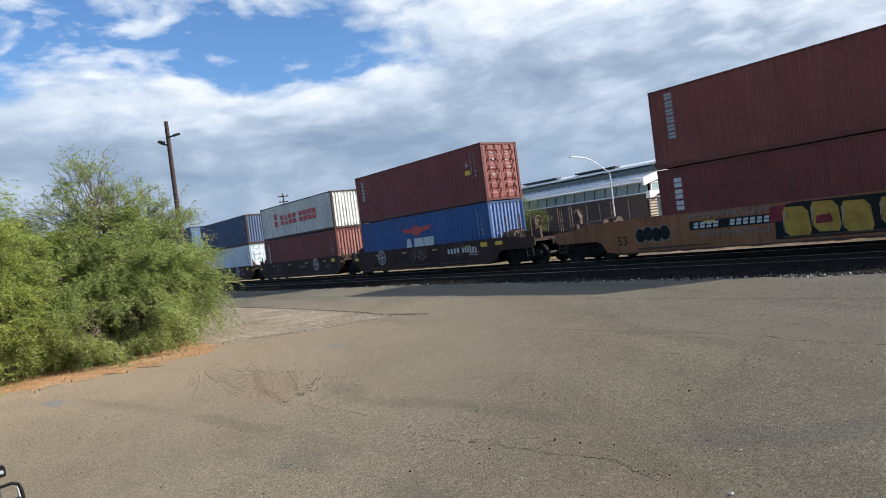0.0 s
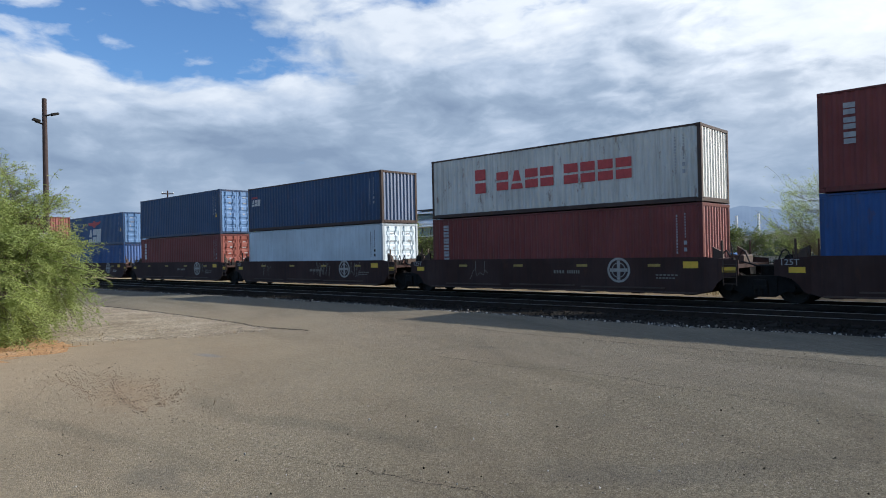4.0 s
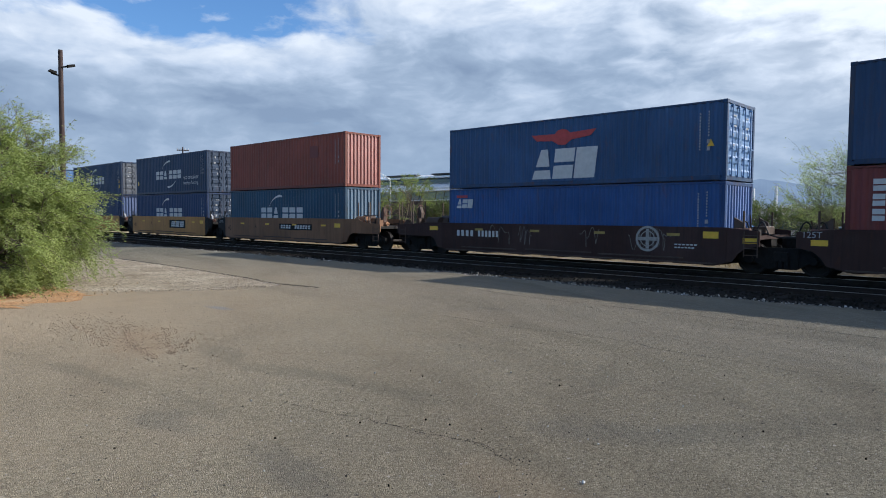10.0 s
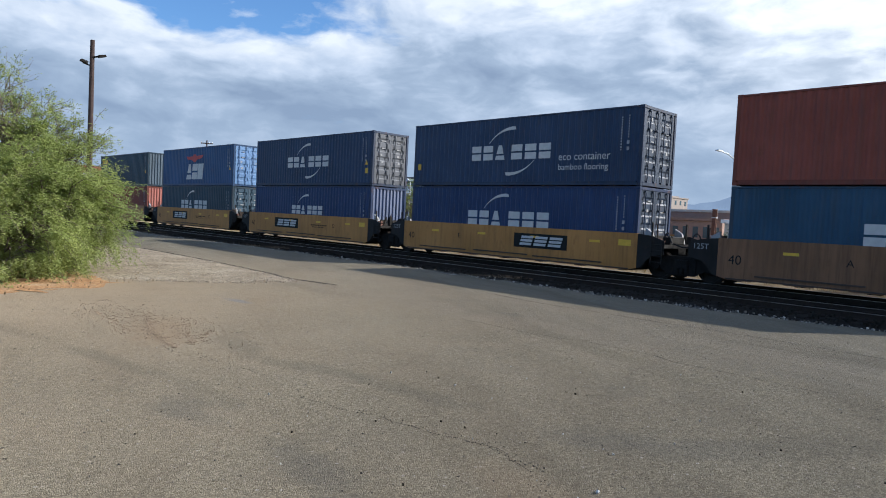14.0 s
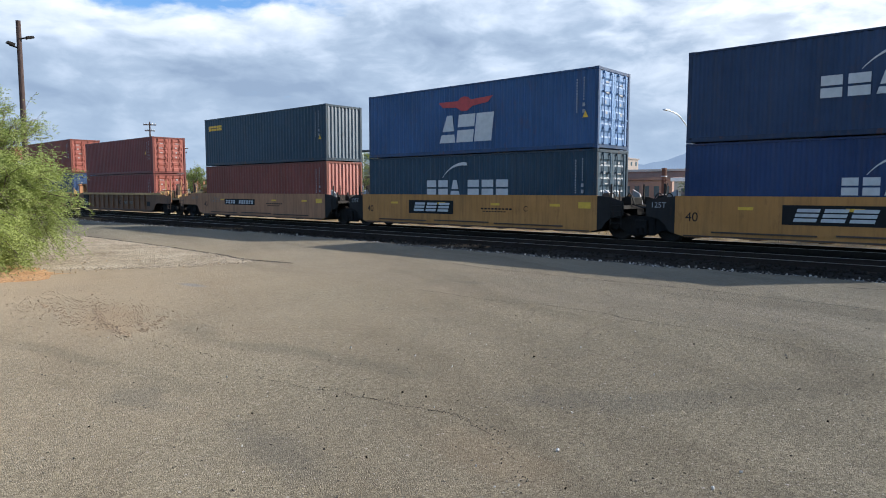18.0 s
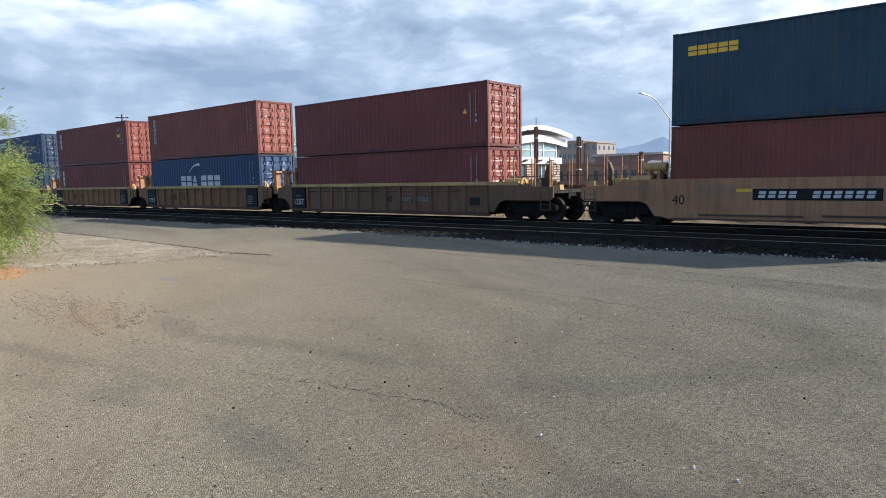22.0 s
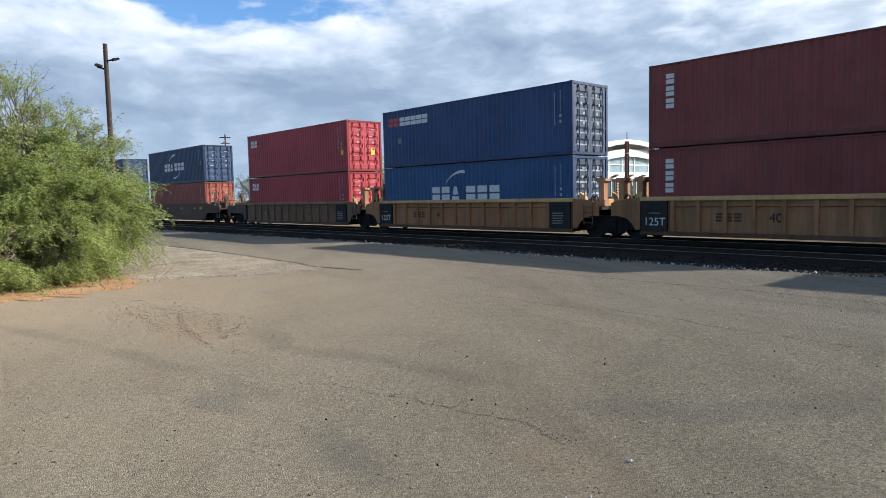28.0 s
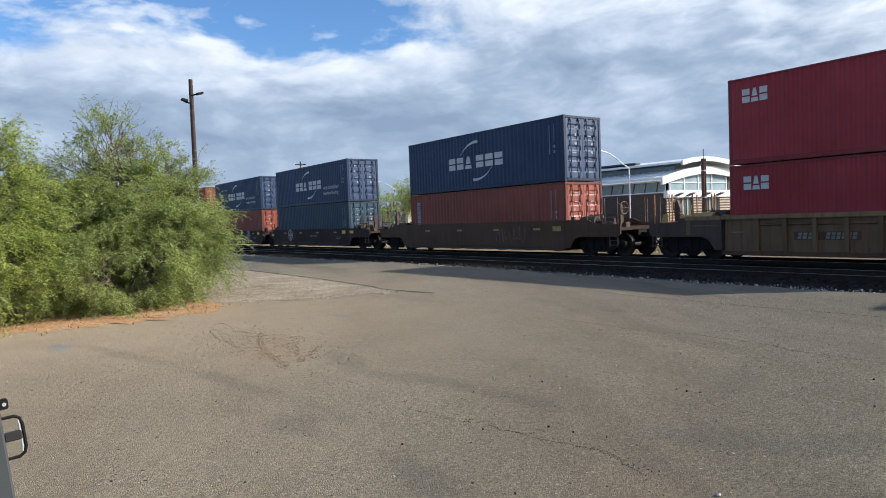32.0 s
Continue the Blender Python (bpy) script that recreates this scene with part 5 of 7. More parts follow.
def container(name, label, h, mat, end="door", marks=(), end_mat=None, frame_mat=None, labels=True, idcol=M_FADEDWHITE, group="containers on the train"):
    """A forty-foot steel box; marks draw on the side that faces -y."""
    c = thing(name, label, "container", group=group)
    fm = frame_mat or frame_paint(mat)
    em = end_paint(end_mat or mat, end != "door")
    part("corner_frame", cached(("frame", h), lambda: frame_mesh(h)), fm, c)
    key = ("side", h, mat is PALE)
    if key not in MESHES:
        MESHES[key] = side_wave(-HX + 0.13, HX - 0.13, 0.16, h - 0.07, depth=0.003 if mat is PALE else 0.036)
    part("side_panel", MESHES[key], mat, c, at=pose(0, -HY + 0.008, 0))
    part("side_panel", MESHES[key], mat, c, at=pose(0, HY - 0.008, 0, 0, 0, 180))
    ek = ("end", h)
    if ek not in MESHES:
        MESHES[ek] = end_wave(0.15, h - 0.11)
    part("end_panel", MESHES[ek], mat, c, at=pose(-HX + 0.01, 0, 0, 0, 0, 180))
    cast = cached(("casting",), casting_mesh)
    for sx in (-1, 1):
        for sy in (-1, 1):
            for z in (0.0, h - 0.118):
                part("corner_casting", cast, fm, c, at=pose(sx * (HX - 0.087), sy * (HY - 0.079), z))
    if end == "door":
        dk = ("door", h)
        if dk not in MESHES:
            MESHES[dk] = door_sheet(h - 0.27, 1.045)
        for y0 in (-1.052, 0.007):
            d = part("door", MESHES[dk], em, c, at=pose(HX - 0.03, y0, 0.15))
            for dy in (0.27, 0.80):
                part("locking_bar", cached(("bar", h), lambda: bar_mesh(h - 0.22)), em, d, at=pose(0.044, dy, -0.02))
            rng = random.Random(len(name) + int(y0 * 10) + len(label))
            for i in range(4):
                y = rng.uniform(0.42, 0.64)
                z = h * (0.86 - 0.13 * i)
                w, hh = rng.choice(((0.20, 0.035), (0.26, 0.05), (0.13, 0.10), (0.10, 0.12)))
                part("label_plate", cached(("plate", w, hh), lambda: box(bmesh.new(), 0.001, 0.004, -w / 2, w / 2, 0, hh)), M_FADEDWHITE, d, at=pose(0, y, z - 0.27))
    else:
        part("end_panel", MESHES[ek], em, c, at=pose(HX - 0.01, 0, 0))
    y = -HY + 0.004
    if labels:
        bm = bmesh.new()
        rng = random.Random(len(label))
        z = h - 0.38
        while z > h - 1.62:
            hh = rng.choice((0.05, 0.07))
            flat_shape(bm, [(5.20, z - hh), (5.25, z - hh), (5.25, z), (5.20, z)], y)
            z -= hh + 0.035
        z = h - 0.33
        while z > h - 1.1:
            flat_shape(bm, [(5.49, z - 0.06), (5.53, z - 0.06), (5.53, z), (5.49, z)], y)
            z -= 0.095
        for z in (h - 1.25, h - 1.48):
            flat_shape(bm, [(5.46, z - 0.13), (5.56, z - 0.13), (5.56, z), (5.46, z)], y)
        tagged(part("marking", bm, idcol, c, "columns of small data marks"), kind="stuff")
    for mk in marks:
        mk(c, y, h)
    return c


# marks: x runs from the container's far end at 0 to 12.19, z from its own floor
def mk_blocks(x0, x1, z0, z1, n, mat, lean=0.0, gap=0.24, name="lettering", kinds="d"):
    def draw(c, y, h):
        block_parts(name, x0 - HX, x1 - HX, z0, z1, n, y, gap, lean, mat, c, "plain painted bars", kinds)
    return draw


def mk_column(x0, x1, z0, z1, n, mat, kinds="d"):
    """Blocks one above another."""
    def draw(c, y, h):
        s = (z1 - z0) / n
        for i in range(n):
            block_parts("lettering", x0 - HX, x1 - HX, z0 + i * s, z0 + (i + 0.8) * s, 1, y, 0.0, 0.0, mat, c, "plain painted bars", kinds)
    return draw


def mk_poly(pts, mat, name="emblem", label=""):
    def draw(c, y, h):
        bm = bmesh.new()
        flat_shape(bm, [(x - HX, z) for x, z in pts], y)
        part(name, bm, mat, c, label)
    return draw


def mk_swoosh(x0, z0, x1, z1, bulge, w, mat):
    def draw(c, y, h):
        bm = bmesh.new()
        crescent(bm, x0 - HX, z0, x1 - HX, z1, bulge, w, y)
        part("emblem", bm, mat, c, "curved painted stroke")
    return draw


def mk_text(x, z, size, text, mat):
    def draw(c, y, h):
        part("lettering", words(text, size), mat, c, "printed words", pose(x - HX, y - 0.003, z))
    return draw


def big_eagle(z=0.0, mat=M_WHITE):
    """Red spread bar over three white blocks."""
    return [mk_poly([(4.5, 2.22 + z), (5.6, 2.20 + z), (5.75, 2.33 + z), (5.95, 2.37 + z), (6.15, 2.33 + z), (6.3, 2.21 + z), (7.45, 2.28 + z), (7.2, 2.04 + z), (6.4, 1.95 + z), (6.1, 1.77 + z),
                     (5.8, 1.77 + z), (5.5, 1.94 + z), (4.75, 1.98 + z)], M_RED, "emblem", "red spread emblem"),
            mk_blocks(4.55, 7.45, 0.48 + z, 1.63 + z, 3, mat, 0.12, 0.07, kinds="wdb")]


def small_eagle(x, z):
    return [mk_blocks(x, x + 0.95, z, z + 0.38, 3, M_WHITE, 0.15, 0.1, kinds="wdb"), mk_blocks(x, x + 0.85, z + 0.45, z + 0.55, 1, M_RED)]


def line_upper(eco=False):
    """Two words of blocks between an upper and a lower curved stroke."""
    out = [mk_blocks(3.85, 5.90, 1.10, 1.72, 3, M_WHITE, 0.0, 0.20, kinds="ddw"), mk_blocks(6.12, 8.30, 1.10, 1.72, 3, M_WHITE, 0.0, 0.20, kinds="d"),
           mk_swoosh(4.85, 1.82, 6.3, 2.42, 0.18, 0.17, M_WHITE), mk_swoosh(7.35, 1.05, 5.85, 0.50, 0.18, 0.17, M_WHITE)]
    if eco:
        out += [mk_text(8.55, 1.0, 0.42, "eco container", M_WHITE), mk_text(8.55, 0.62, 0.34, "bamboo flooring", M_WHITE)]
    return out


def line_lower():
    return [mk_blocks(3.80, 5.85, 1.17, 1.83, 3, M_WHITE, 0.0, 0.20, kinds="ddw"), mk_blocks(6.15, 8.40, 1.17, 1.83, 3, M_WHITE, 0.0, 0.20, kinds="d"), mk_swoosh(4.72, 1.92, 6.1, 2.5, 0.2, 0.17, M_WHITE)]


def tall_word(n, z0, z1, mat=M_FADEDWHITE):
    return [mk_column(0.66, 0.96, z0, z1, n, mat)]


def sticker(x=10.9, z=1.0):
    return [mk_poly([(x, z), (x + 0.22, z), (x + 0.22, z + 0.28), (x, z + 0.28)], M_YELLOW, "sticker", "yellow warning sticker")]


def tri_pair(z):
    """A pale warning triangle above a wide yellow sticker."""
    return [mk_poly([(10.85, z + 0.43), (11.1, z + 0.43), (10.98, z + 0.67)], M_FADEDWHITE, "sticker", "pale warning triangle"),
            mk_poly([(10.78, z), (11.2, z), (11.2, z + 0.23), (10.78, z + 0.23)], M_YELLOW, "sticker", "yellow warning sticker")]


def warn_triangle():
    return [mk_poly([(11.56, HC - 1.78), (11.8, HC - 1.78), (11.68, HC - 1.54)], M_YELLOW, "sticker", "yellow warning triangle")]


def door_sticker(c, y, h):
    part("sticker", box(bmesh.new(), HX - 0.03, HX - 0.026, 0.45, 0.72, 0.95, 1.35), M_YELLOW, c, "yellow sticker on the door")


# upper box and lower box of each stack, from the front of the train backwards
STACKS = [
    # s, car style, couplers at (rear, front), upper, lower
    (21.80, "long", (True, False), dict(label="maroon container with a tall column of pale marks", h=HC, mat=BROWNRED, marks=tall_word(6, 1.05, 2.75)),
     dict(label="dark maroon container sitting in the long well car", h=HC, mat=MAROON, marks=tall_word(3, 1.35, 2.6, M_WHITE))),
    (0.0, "brown", (False, True), dict(label="maroon container with red doors stacked on a blue one", h=HC, mat=MAROON, marks=tall_word(3, 1.35, 2.6) + tri_pair(1.45)),
     dict(label="bright blue container with a faded red emblem", h=HC, mat=BRIGHT, end="wall", marks=big_eagle(-0.05))),
    (-15.60, "brown", (False, False), dict(label="cream rust-streaked container with red block lettering", h=STD, mat=CREAM, end="wall", frame_mat=EDGE_RUST,
                                           marks=[mk_blocks(2.55, 3.3, 0.95, 1.95, 1, M_RED), mk_blocks(3.7, 6.6, 1.0, 1.75, 4, M_RED, 0.0, 0.16, kinds="dwdd"), mk_blocks(6.95, 9.85, 1.0, 1.75, 4, M_RED, 0.0, 0.16, kinds="d")]),
     dict(label="maroon container below the cream one", h=HC, mat=MAROON, end_mat=BROWNRED, end="wall", marks=tall_word(6, 0.95, 2.65))),
    (-31.20, "brown", (False, False), dict(label="navy container with a striped corrugated end", h=STD, mat=MIDBLUE, end="wall", frame_mat=EDGE_RUST, marks=small_eagle(0.4, 1.5)),
     dict(label="pale grey smooth container with white doors", h=HC, mat=PALE, idcol=M_BLACK)),
    (-46.84, "brown", (False, False), dict(label="dark blue container with pale blue doors", h=HC, mat=MIDBLUE, end_mat=SKYDOOR, marks=warn_triangle()),
     dict(label="maroon container with red doors and white data plates", h=HC, mat=MAROON, end_mat=BROWNRED, marks=tall_word(3, 1.35, 2.6, M_WHITE))),
    (-62.42, "brown", (True, False), dict(label="blue container with a red emblem over white blocks", h=STD, mat=BLUE, end_mat=SKYDOOR, marks=big_eagle(-0.22) + warn_triangle()),
     dict(label="plain blue container with a corrugated end", h=STD, mat=BRIGHT, end="wall", marks=small_eagle(0.45, 1.75))),
    (-82.18, "tan", (False, True), dict(label="orange rust-toned container with a corrugated end", h=HC, mat=ORANGE, end="wall", marks=[mk_poly([(9.0, 1.65), (9.75, 1.65), (9.75, 2.3), (9.0, 2.3)], MAROON, "patch", "darker repainted patch")]),
     dict(label="teal blue container with white block lettering", h=HC, mat=TEAL, end="wall", marks=line_lower())),
    (-97.62, "tan", (False, False), dict(label="navy container with white strokes and printed words", h=HC, mat=NAVY, end_mat=DARKDOOR, marks=line_upper(True) + sticker(0.3, 0.75)),
     dict(label="deep blue container with white block lettering", h=HC, mat=DEEPBLUE, end_mat=DARKDOOR, marks=line_lower())),
    (-113.09, "tan", (False, False), dict(label="navy container with grey doors and yellow stickers", h=HC, mat=NAVY, end_mat=GREYDOOR, marks=line_upper() + sticker(11.6, 0.66) + warn_triangle()),
     dict(label="deep blue container with a blue and white striped end", h=HC, mat=DEEPBLUE, end="wall",
          marks=[mk_blocks(4.5, 6.05, 1.25, 1.75, 3, M_WHITE, 0.0, 0.20, kinds="ddw"), mk_blocks(6.2, 7.85, 1.25, 1.75, 3, M_WHITE, 0.0, 0.20, kinds="d"), mk_swoosh(5.1, 1.82, 6.3, 2.35, 0.18, 0.15, M_WHITE)])),
    (-128.50, "tan", (False, False), dict(label="blue container with a red emblem over white blocks", h=HC, mat=BLUE, end_mat=SKYDOOR, marks=big_eagle(0.02) + warn_triangle()),
     dict(label="dark slate container with white block lettering", h=HC, mat=TEALDARK, marks=line_lower())),
    (-143.98, "tan", (True, False), dict(label="slate blue container with small yellow lettering", h=HC, mat=TEALDARK, end="wall", marks=[mk_blocks(0.5, 2.05, 2.15, 2.45, 5, M_YELLOW, 0.0, 0.12, kinds="d")] + warn_triangle()),
     dict(label="brown-red container with a corrugated orange end", h=HC, mat=BROWNRED, end_mat=ORANGE, end="wall")),
    (-163.56, "ribbed", (False, True), dict(label="maroon container with dull red doors", h=STD, mat=MAROON, end_mat=BROWNRED,
                                              marks=[mk_poly([(10.93, 1.36), (11.17, 1.36), (11.05, 1.58)], M_YELLOW, "sticker", "yellow warning triangle")]),
     dict(label="maroon container set low in the ribbed well car", h=STD, mat=MAROON, end_mat=BROWNRED)),
    (-179.10, "ribbed", (False, False), dict(label="brown-red container with a column of pale marks", h=HC, mat=BROWNRED, marks=tall_word(6, 1.05, 2.65)),
     dict(label="blue container with white block lettering", h=HC, mat=SEABLUE, marks=line_lower())),
    (-194.57, "ribbed", (False, False), dict(label="maroon container with a tall column of white marks", h=HC, mat=MAROON, end_mat=BROWNRED, marks=tall_word(3, 1.35, 2.6, M_WHITE) + tri_pair(1.78)),
     dict(label="maroon container with a tall column of white marks", h=HC, mat=MAROON, end_mat=BROWNRED, marks=tall_word(3, 1.35, 2.6, M_WHITE))),
    (-210.08, "ribbed", (False, False), dict(label="blue container with red and white block lettering", h=HC, mat=ROYAL, end_mat=GREYBLUE,
                                             marks=[mk_blocks(0.5, 1.35, 2.08, 2.5, 2, M_RED, 0.0, 0.12, kinds="d"), mk_blocks(1.4, 3.6, 2.08, 2.5, 5, M_WHITE, 0.0, 0.1, kinds="d")] + [mk_poly([(1.25, 1.2), (1.5, 1.2), (1.5, 1.46), (1.25, 1.46)], M_DIMWHITE, "sticker", "small dim sticker")]),
     dict(label="teal blue container with white block lettering", h=HC, mat=LAKE, end_mat=GREYBLUE, marks=line_lower())),
    (-225.63, "ribbed", (True, False), dict(label="bright red container with small white blocks", h=HC, mat=RED, marks=[mk_blocks(0.5, 1.4, 2.05, 2.5, 3, M_WHITE, 0.0, 0.12, kinds="dwd")] + sticker(11.55, 0.95) + [door_sticker]),
     dict(label="bright red container with small white blocks", h=HC, mat=RED, marks=[mk_blocks(0.5, 1.4, 2.05, 2.5, 3, M_WHITE, 0.0, 0.12, kinds="dwd")])),
    (-245.45, "orange", (True, True), dict(label="navy container with white strokes and blocks", h=HC, mat=NAVY, marks=line_upper()),
     dict(label="orange-brown container with a column of pale marks", h=HC, mat=ORANGE, marks=tall_word(6, 1.05, 2.5))),
    (-265.23, "brown", (False, True), dict(label="navy container with white strokes and printed words", h=HC, mat=NAVY, marks=line_upper(True)),
     dict(label="plain navy container with dark doors", h=HC, mat=TEALDARK)),
    (-280.95, "brown", (False, False), dict(label="navy container with white strokes and blocks", h=HC, mat=NAVY, marks=line_upper(True)),
     dict(label="orange-brown container with white data plates", h=HC, mat=ORANGE)),
    (-296.55, "brown", (False, False), dict(label="orange container near the rear of the train", h=HC, mat=ORANGE),
     dict(label="brown-red container near the rear of the train", h=HC, mat=BROWNRED)),
    (-312.15, "brown", (True, False), dict(label="maroon container at the rear of the train", h=HC, mat=MAROON),
     dict(label="navy container at the rear of the train", h=HC, mat=NAVY)),
]

# ------------------------------------------------------------------ well cars
CAR_BROWN = paint("dark_brown_car", (0.050, 0.026, 0.021), 0.7, 0.45, (0.03, 0.026, 0.023), rust=0.2, spec=0.10)
CAR_TAN = paint("tan_yellow_car", (0.440, 0.200, 0.052), 0.6, 0.35, (0.12, 0.07, 0.04), rust=0.25)
CAR_RIB = paint("grimy_yellow_car", (0.225, 0.135, 0.062), 0.65, 0.55, (0.085, 0.058, 0.035), rust=0.25)
CAR_RIBTOP = paint("yellow_top_chord", (0.46, 0.29, 0.11), 0.6, 0.35, (0.12, 0.08, 0.05), rust=0.2)
CAR_ORANGE = paint("rusty_orange_car", (0.26, 0.105, 0.040), 0.65, 0.5, (0.09, 0.05, 0.035), rust=0.45)
CAR_RUSTTAN = paint("rust_streaked_tan_car", (0.215, 0.105, 0.050), 0.65, 0.6, (0.10, 0.055, 0.035), rust=0.45)
CAR_GEAR = paint("grimy_brown_gear", (0.080, 0.052, 0.038), 0.7, 0.5, (0.04, 0.032, 0.026), rust=0.4)
M_EMBLEM = plain("worn_white_emblem", (0.33, 0.31, 0.28), 0.75, 0, 0.4, 6.0)
CAR_DUSTTAN = paint("dusty_tan_car", (0.380, 0.182, 0.088), 0.65, 0.5, (0.11, 0.075, 0.045), rust=0.25)
RIB_WALL = {11: paint("grey_brown_ribbed_wall", (0.174, 0.089, 0.045), 0.65, 0.55, (0.085, 0.058, 0.035), rust=0.25),
            12: paint("grimy_tan_ribbed_wall", (0.222, 0.106, 0.045), 0.65, 0.55, (0.085, 0.058, 0.035), rust=0.25),
            13: paint("tan_ribbed_wall", (0.255, 0.122, 0.049), 0.65, 0.5, (0.085, 0.058, 0.035), rust=0.25),
            14: paint("orange_tan_ribbed_wall", (0.289, 0.128, 0.049), 0.65, 0.5, (0.085, 0.058, 0.035), rust=0.3),
            15: paint("rusty_brown_ribbed_wall", (0.150, 0.082, 0.040), 0.65, 0.55, (0.085, 0.058, 0.035), rust=0.35)}
CAR_RUSTDARK = paint("dark_rust_car", (0.088, 0.042, 0.019), 0.65, 0.5, (0.07, 0.045, 0.032), rust=0.4)
CAR_BLACK = paint("grimy_black_car", (0.022, 0.020, 0.018), 0.7, 0.4, (0.05, 0.038, 0.028), rust=0.15, spec=0.12)
STYLES = {"brown": (CAR_BROWN, CAR_BROWN, CAR_BROWN), "tan": (CAR_TAN, CAR_TAN, CAR_BLACK), "ribbed": (CAR_RIB, CAR_RIBTOP, CAR_BLACK),
          "orange": (CAR_RUSTDARK, CAR_RUSTDARK, CAR_BROWN), "long": (CAR_ORANGE, CAR_ORANGE, CAR_ORANGE)}
WHEEL_R = 0.4826
WHEELSETS = []


def wheelset_mesh():
    bm = bmesh.new()
    tube(bm, (0, -1.05, 0), (0, 1.05, 0), 0.08, 10)
    for s in (-1, 1):
        prof = [(0.10, 0.66), (0.30, 0.685), (0.42, 0.67), (0.512, 0.685), (0.512, 0.712), (0.487, 0.722), (0.4826, 0.80), (0.42, 0.805), (0.40, 0.775), (0.22, 0.76), (0.14, 0.80), (0.09, 0.81)]
        lathe(bm, [(r, s * y) for r, y in (prof if s > 0 else prof[::-1])], 24)
    for k in range(3):
        a = k * math.tau / 3
        for s in (-1, 1):
            tube(bm, (0.27 * math.cos(a), s * 0.765, 0.27 * math.sin(a)), (0.27 * math.cos(a), s * 0.785, 0.27 * math.sin(a)), 0.05, 6)
    return bm


def side_frame_mesh():
    bm = bmesh.new()
    outer = [(-1.22, 0.40), (-1.22, 0.62), (-1.0, 0.70), (-0.55, 0.86), (0.55, 0.86), (1.0, 0.70), (1.22, 0.62), (1.22, 0.40), (1.05, 0.36), (0.78, 0.40), (0.42, 0.20), (-0.42, 0.20), (-0.78, 0.40), (-1.05, 0.36)]
    prism_y(bm, outer, -0.07, 0.07)
    for x in (-0.18, 0.0, 0.18):
        tube(bm, (x, -0.09, 0.26), (x, -0.09, 0.56), 0.07, 8)
    for x in (-0.915, 0.915):
        tube(bm, (x, -0.16, WHEEL_R), (x, -0.05, WHEEL_R), 0.12, 10)
    box(bm, -0.5, -0.36, -0.10, -0.06, 0.3, 0.78)
    box(bm, 0.36, 0.5, -0.10, -0.06, 0.3, 0.78)
    return bm


def build_truck(unit, x):
    bm = bmesh.new()
    box(bm, -0.22, 0.22, -1.15, 1.15, 0.42, 0.74, 0.03)
    tube(bm, (0, 0, 0.72), (0, 0, 0.86), 0.24, 12)
    t = part("truck", bm, M_DARKSTEEL, unit, "dark four-wheel truck", pose(x, 0, 0))
    for s in (-1, 1):
        part("side_frame", cached(("side_frame",), side_frame_mesh), M_DARKSTEEL, t, at=pose(0, s * 1.0, 0, 0, 0, 0 if s < 0 else 180))
    for dx in (-0.915, 0.915):
        w = part("wheelset", cached(("wheelset",), wheelset_mesh), M_WHEEL, t, "steel wheels on an axle", pose(dx, 0, WHEEL_R))
        WHEELSETS.append((w, dx))


def coupler_mesh():
    bm = bmesh.new()
    box(bm, -1.05, -0.28, -0.09, 0.09, 0.78, 0.98, 0.02)
    prism_z(bm, [(-0.3, -0.12), (-0.1, -0.2), (0.06, -0.2), (0.05, -0.06), (-0.05, -0.02), (-0.02, 0.08), (0.10, 0.16), (0.02, 0.24), (-0.18, 0.2), (-0.3, 0.12)], 0.74, 1.02)
    return bm


def prism_z(bm, pts, z0, z1):
    a = [bm.verts.new((x, y, z0)) for x, y in pts]
    b = [bm.verts.new((x, y, z1)) for x, y in pts]
    n = len(pts)
    bm.faces.new(a[::-1])
    bm.faces.new(b)
    for i in range(n):
        bm.faces.new((a[i], a[(i + 1) % n], b[(i + 1) % n], b[i]))
    return bm


def stanchion(parent, x, y, z0, z1, mat=M_GALV, r=0.022):
    bm = bmesh.new()
    box(bm, x - r, x + r, y - r, y + r, z0, z1, 0.005)
    part("stanchion", bm, mat, parent)


def ladder(parent, x, y, z0, z1, mat):
    bm = bmesh.new()
    for dx in (-0.2, 0.2):
        tube(bm, (x + dx, y, z0), (x + dx, y, z1), 0.018, 6)
    n = 4
    for i in range(n):
        z = z0 + (z1 - z0) * (i + 0.3) / n
        tube(bm, (x - 0.2, y, z), (x + 0.2, y, z), 0.015, 6)
    part("ladder", bm, mat, parent)


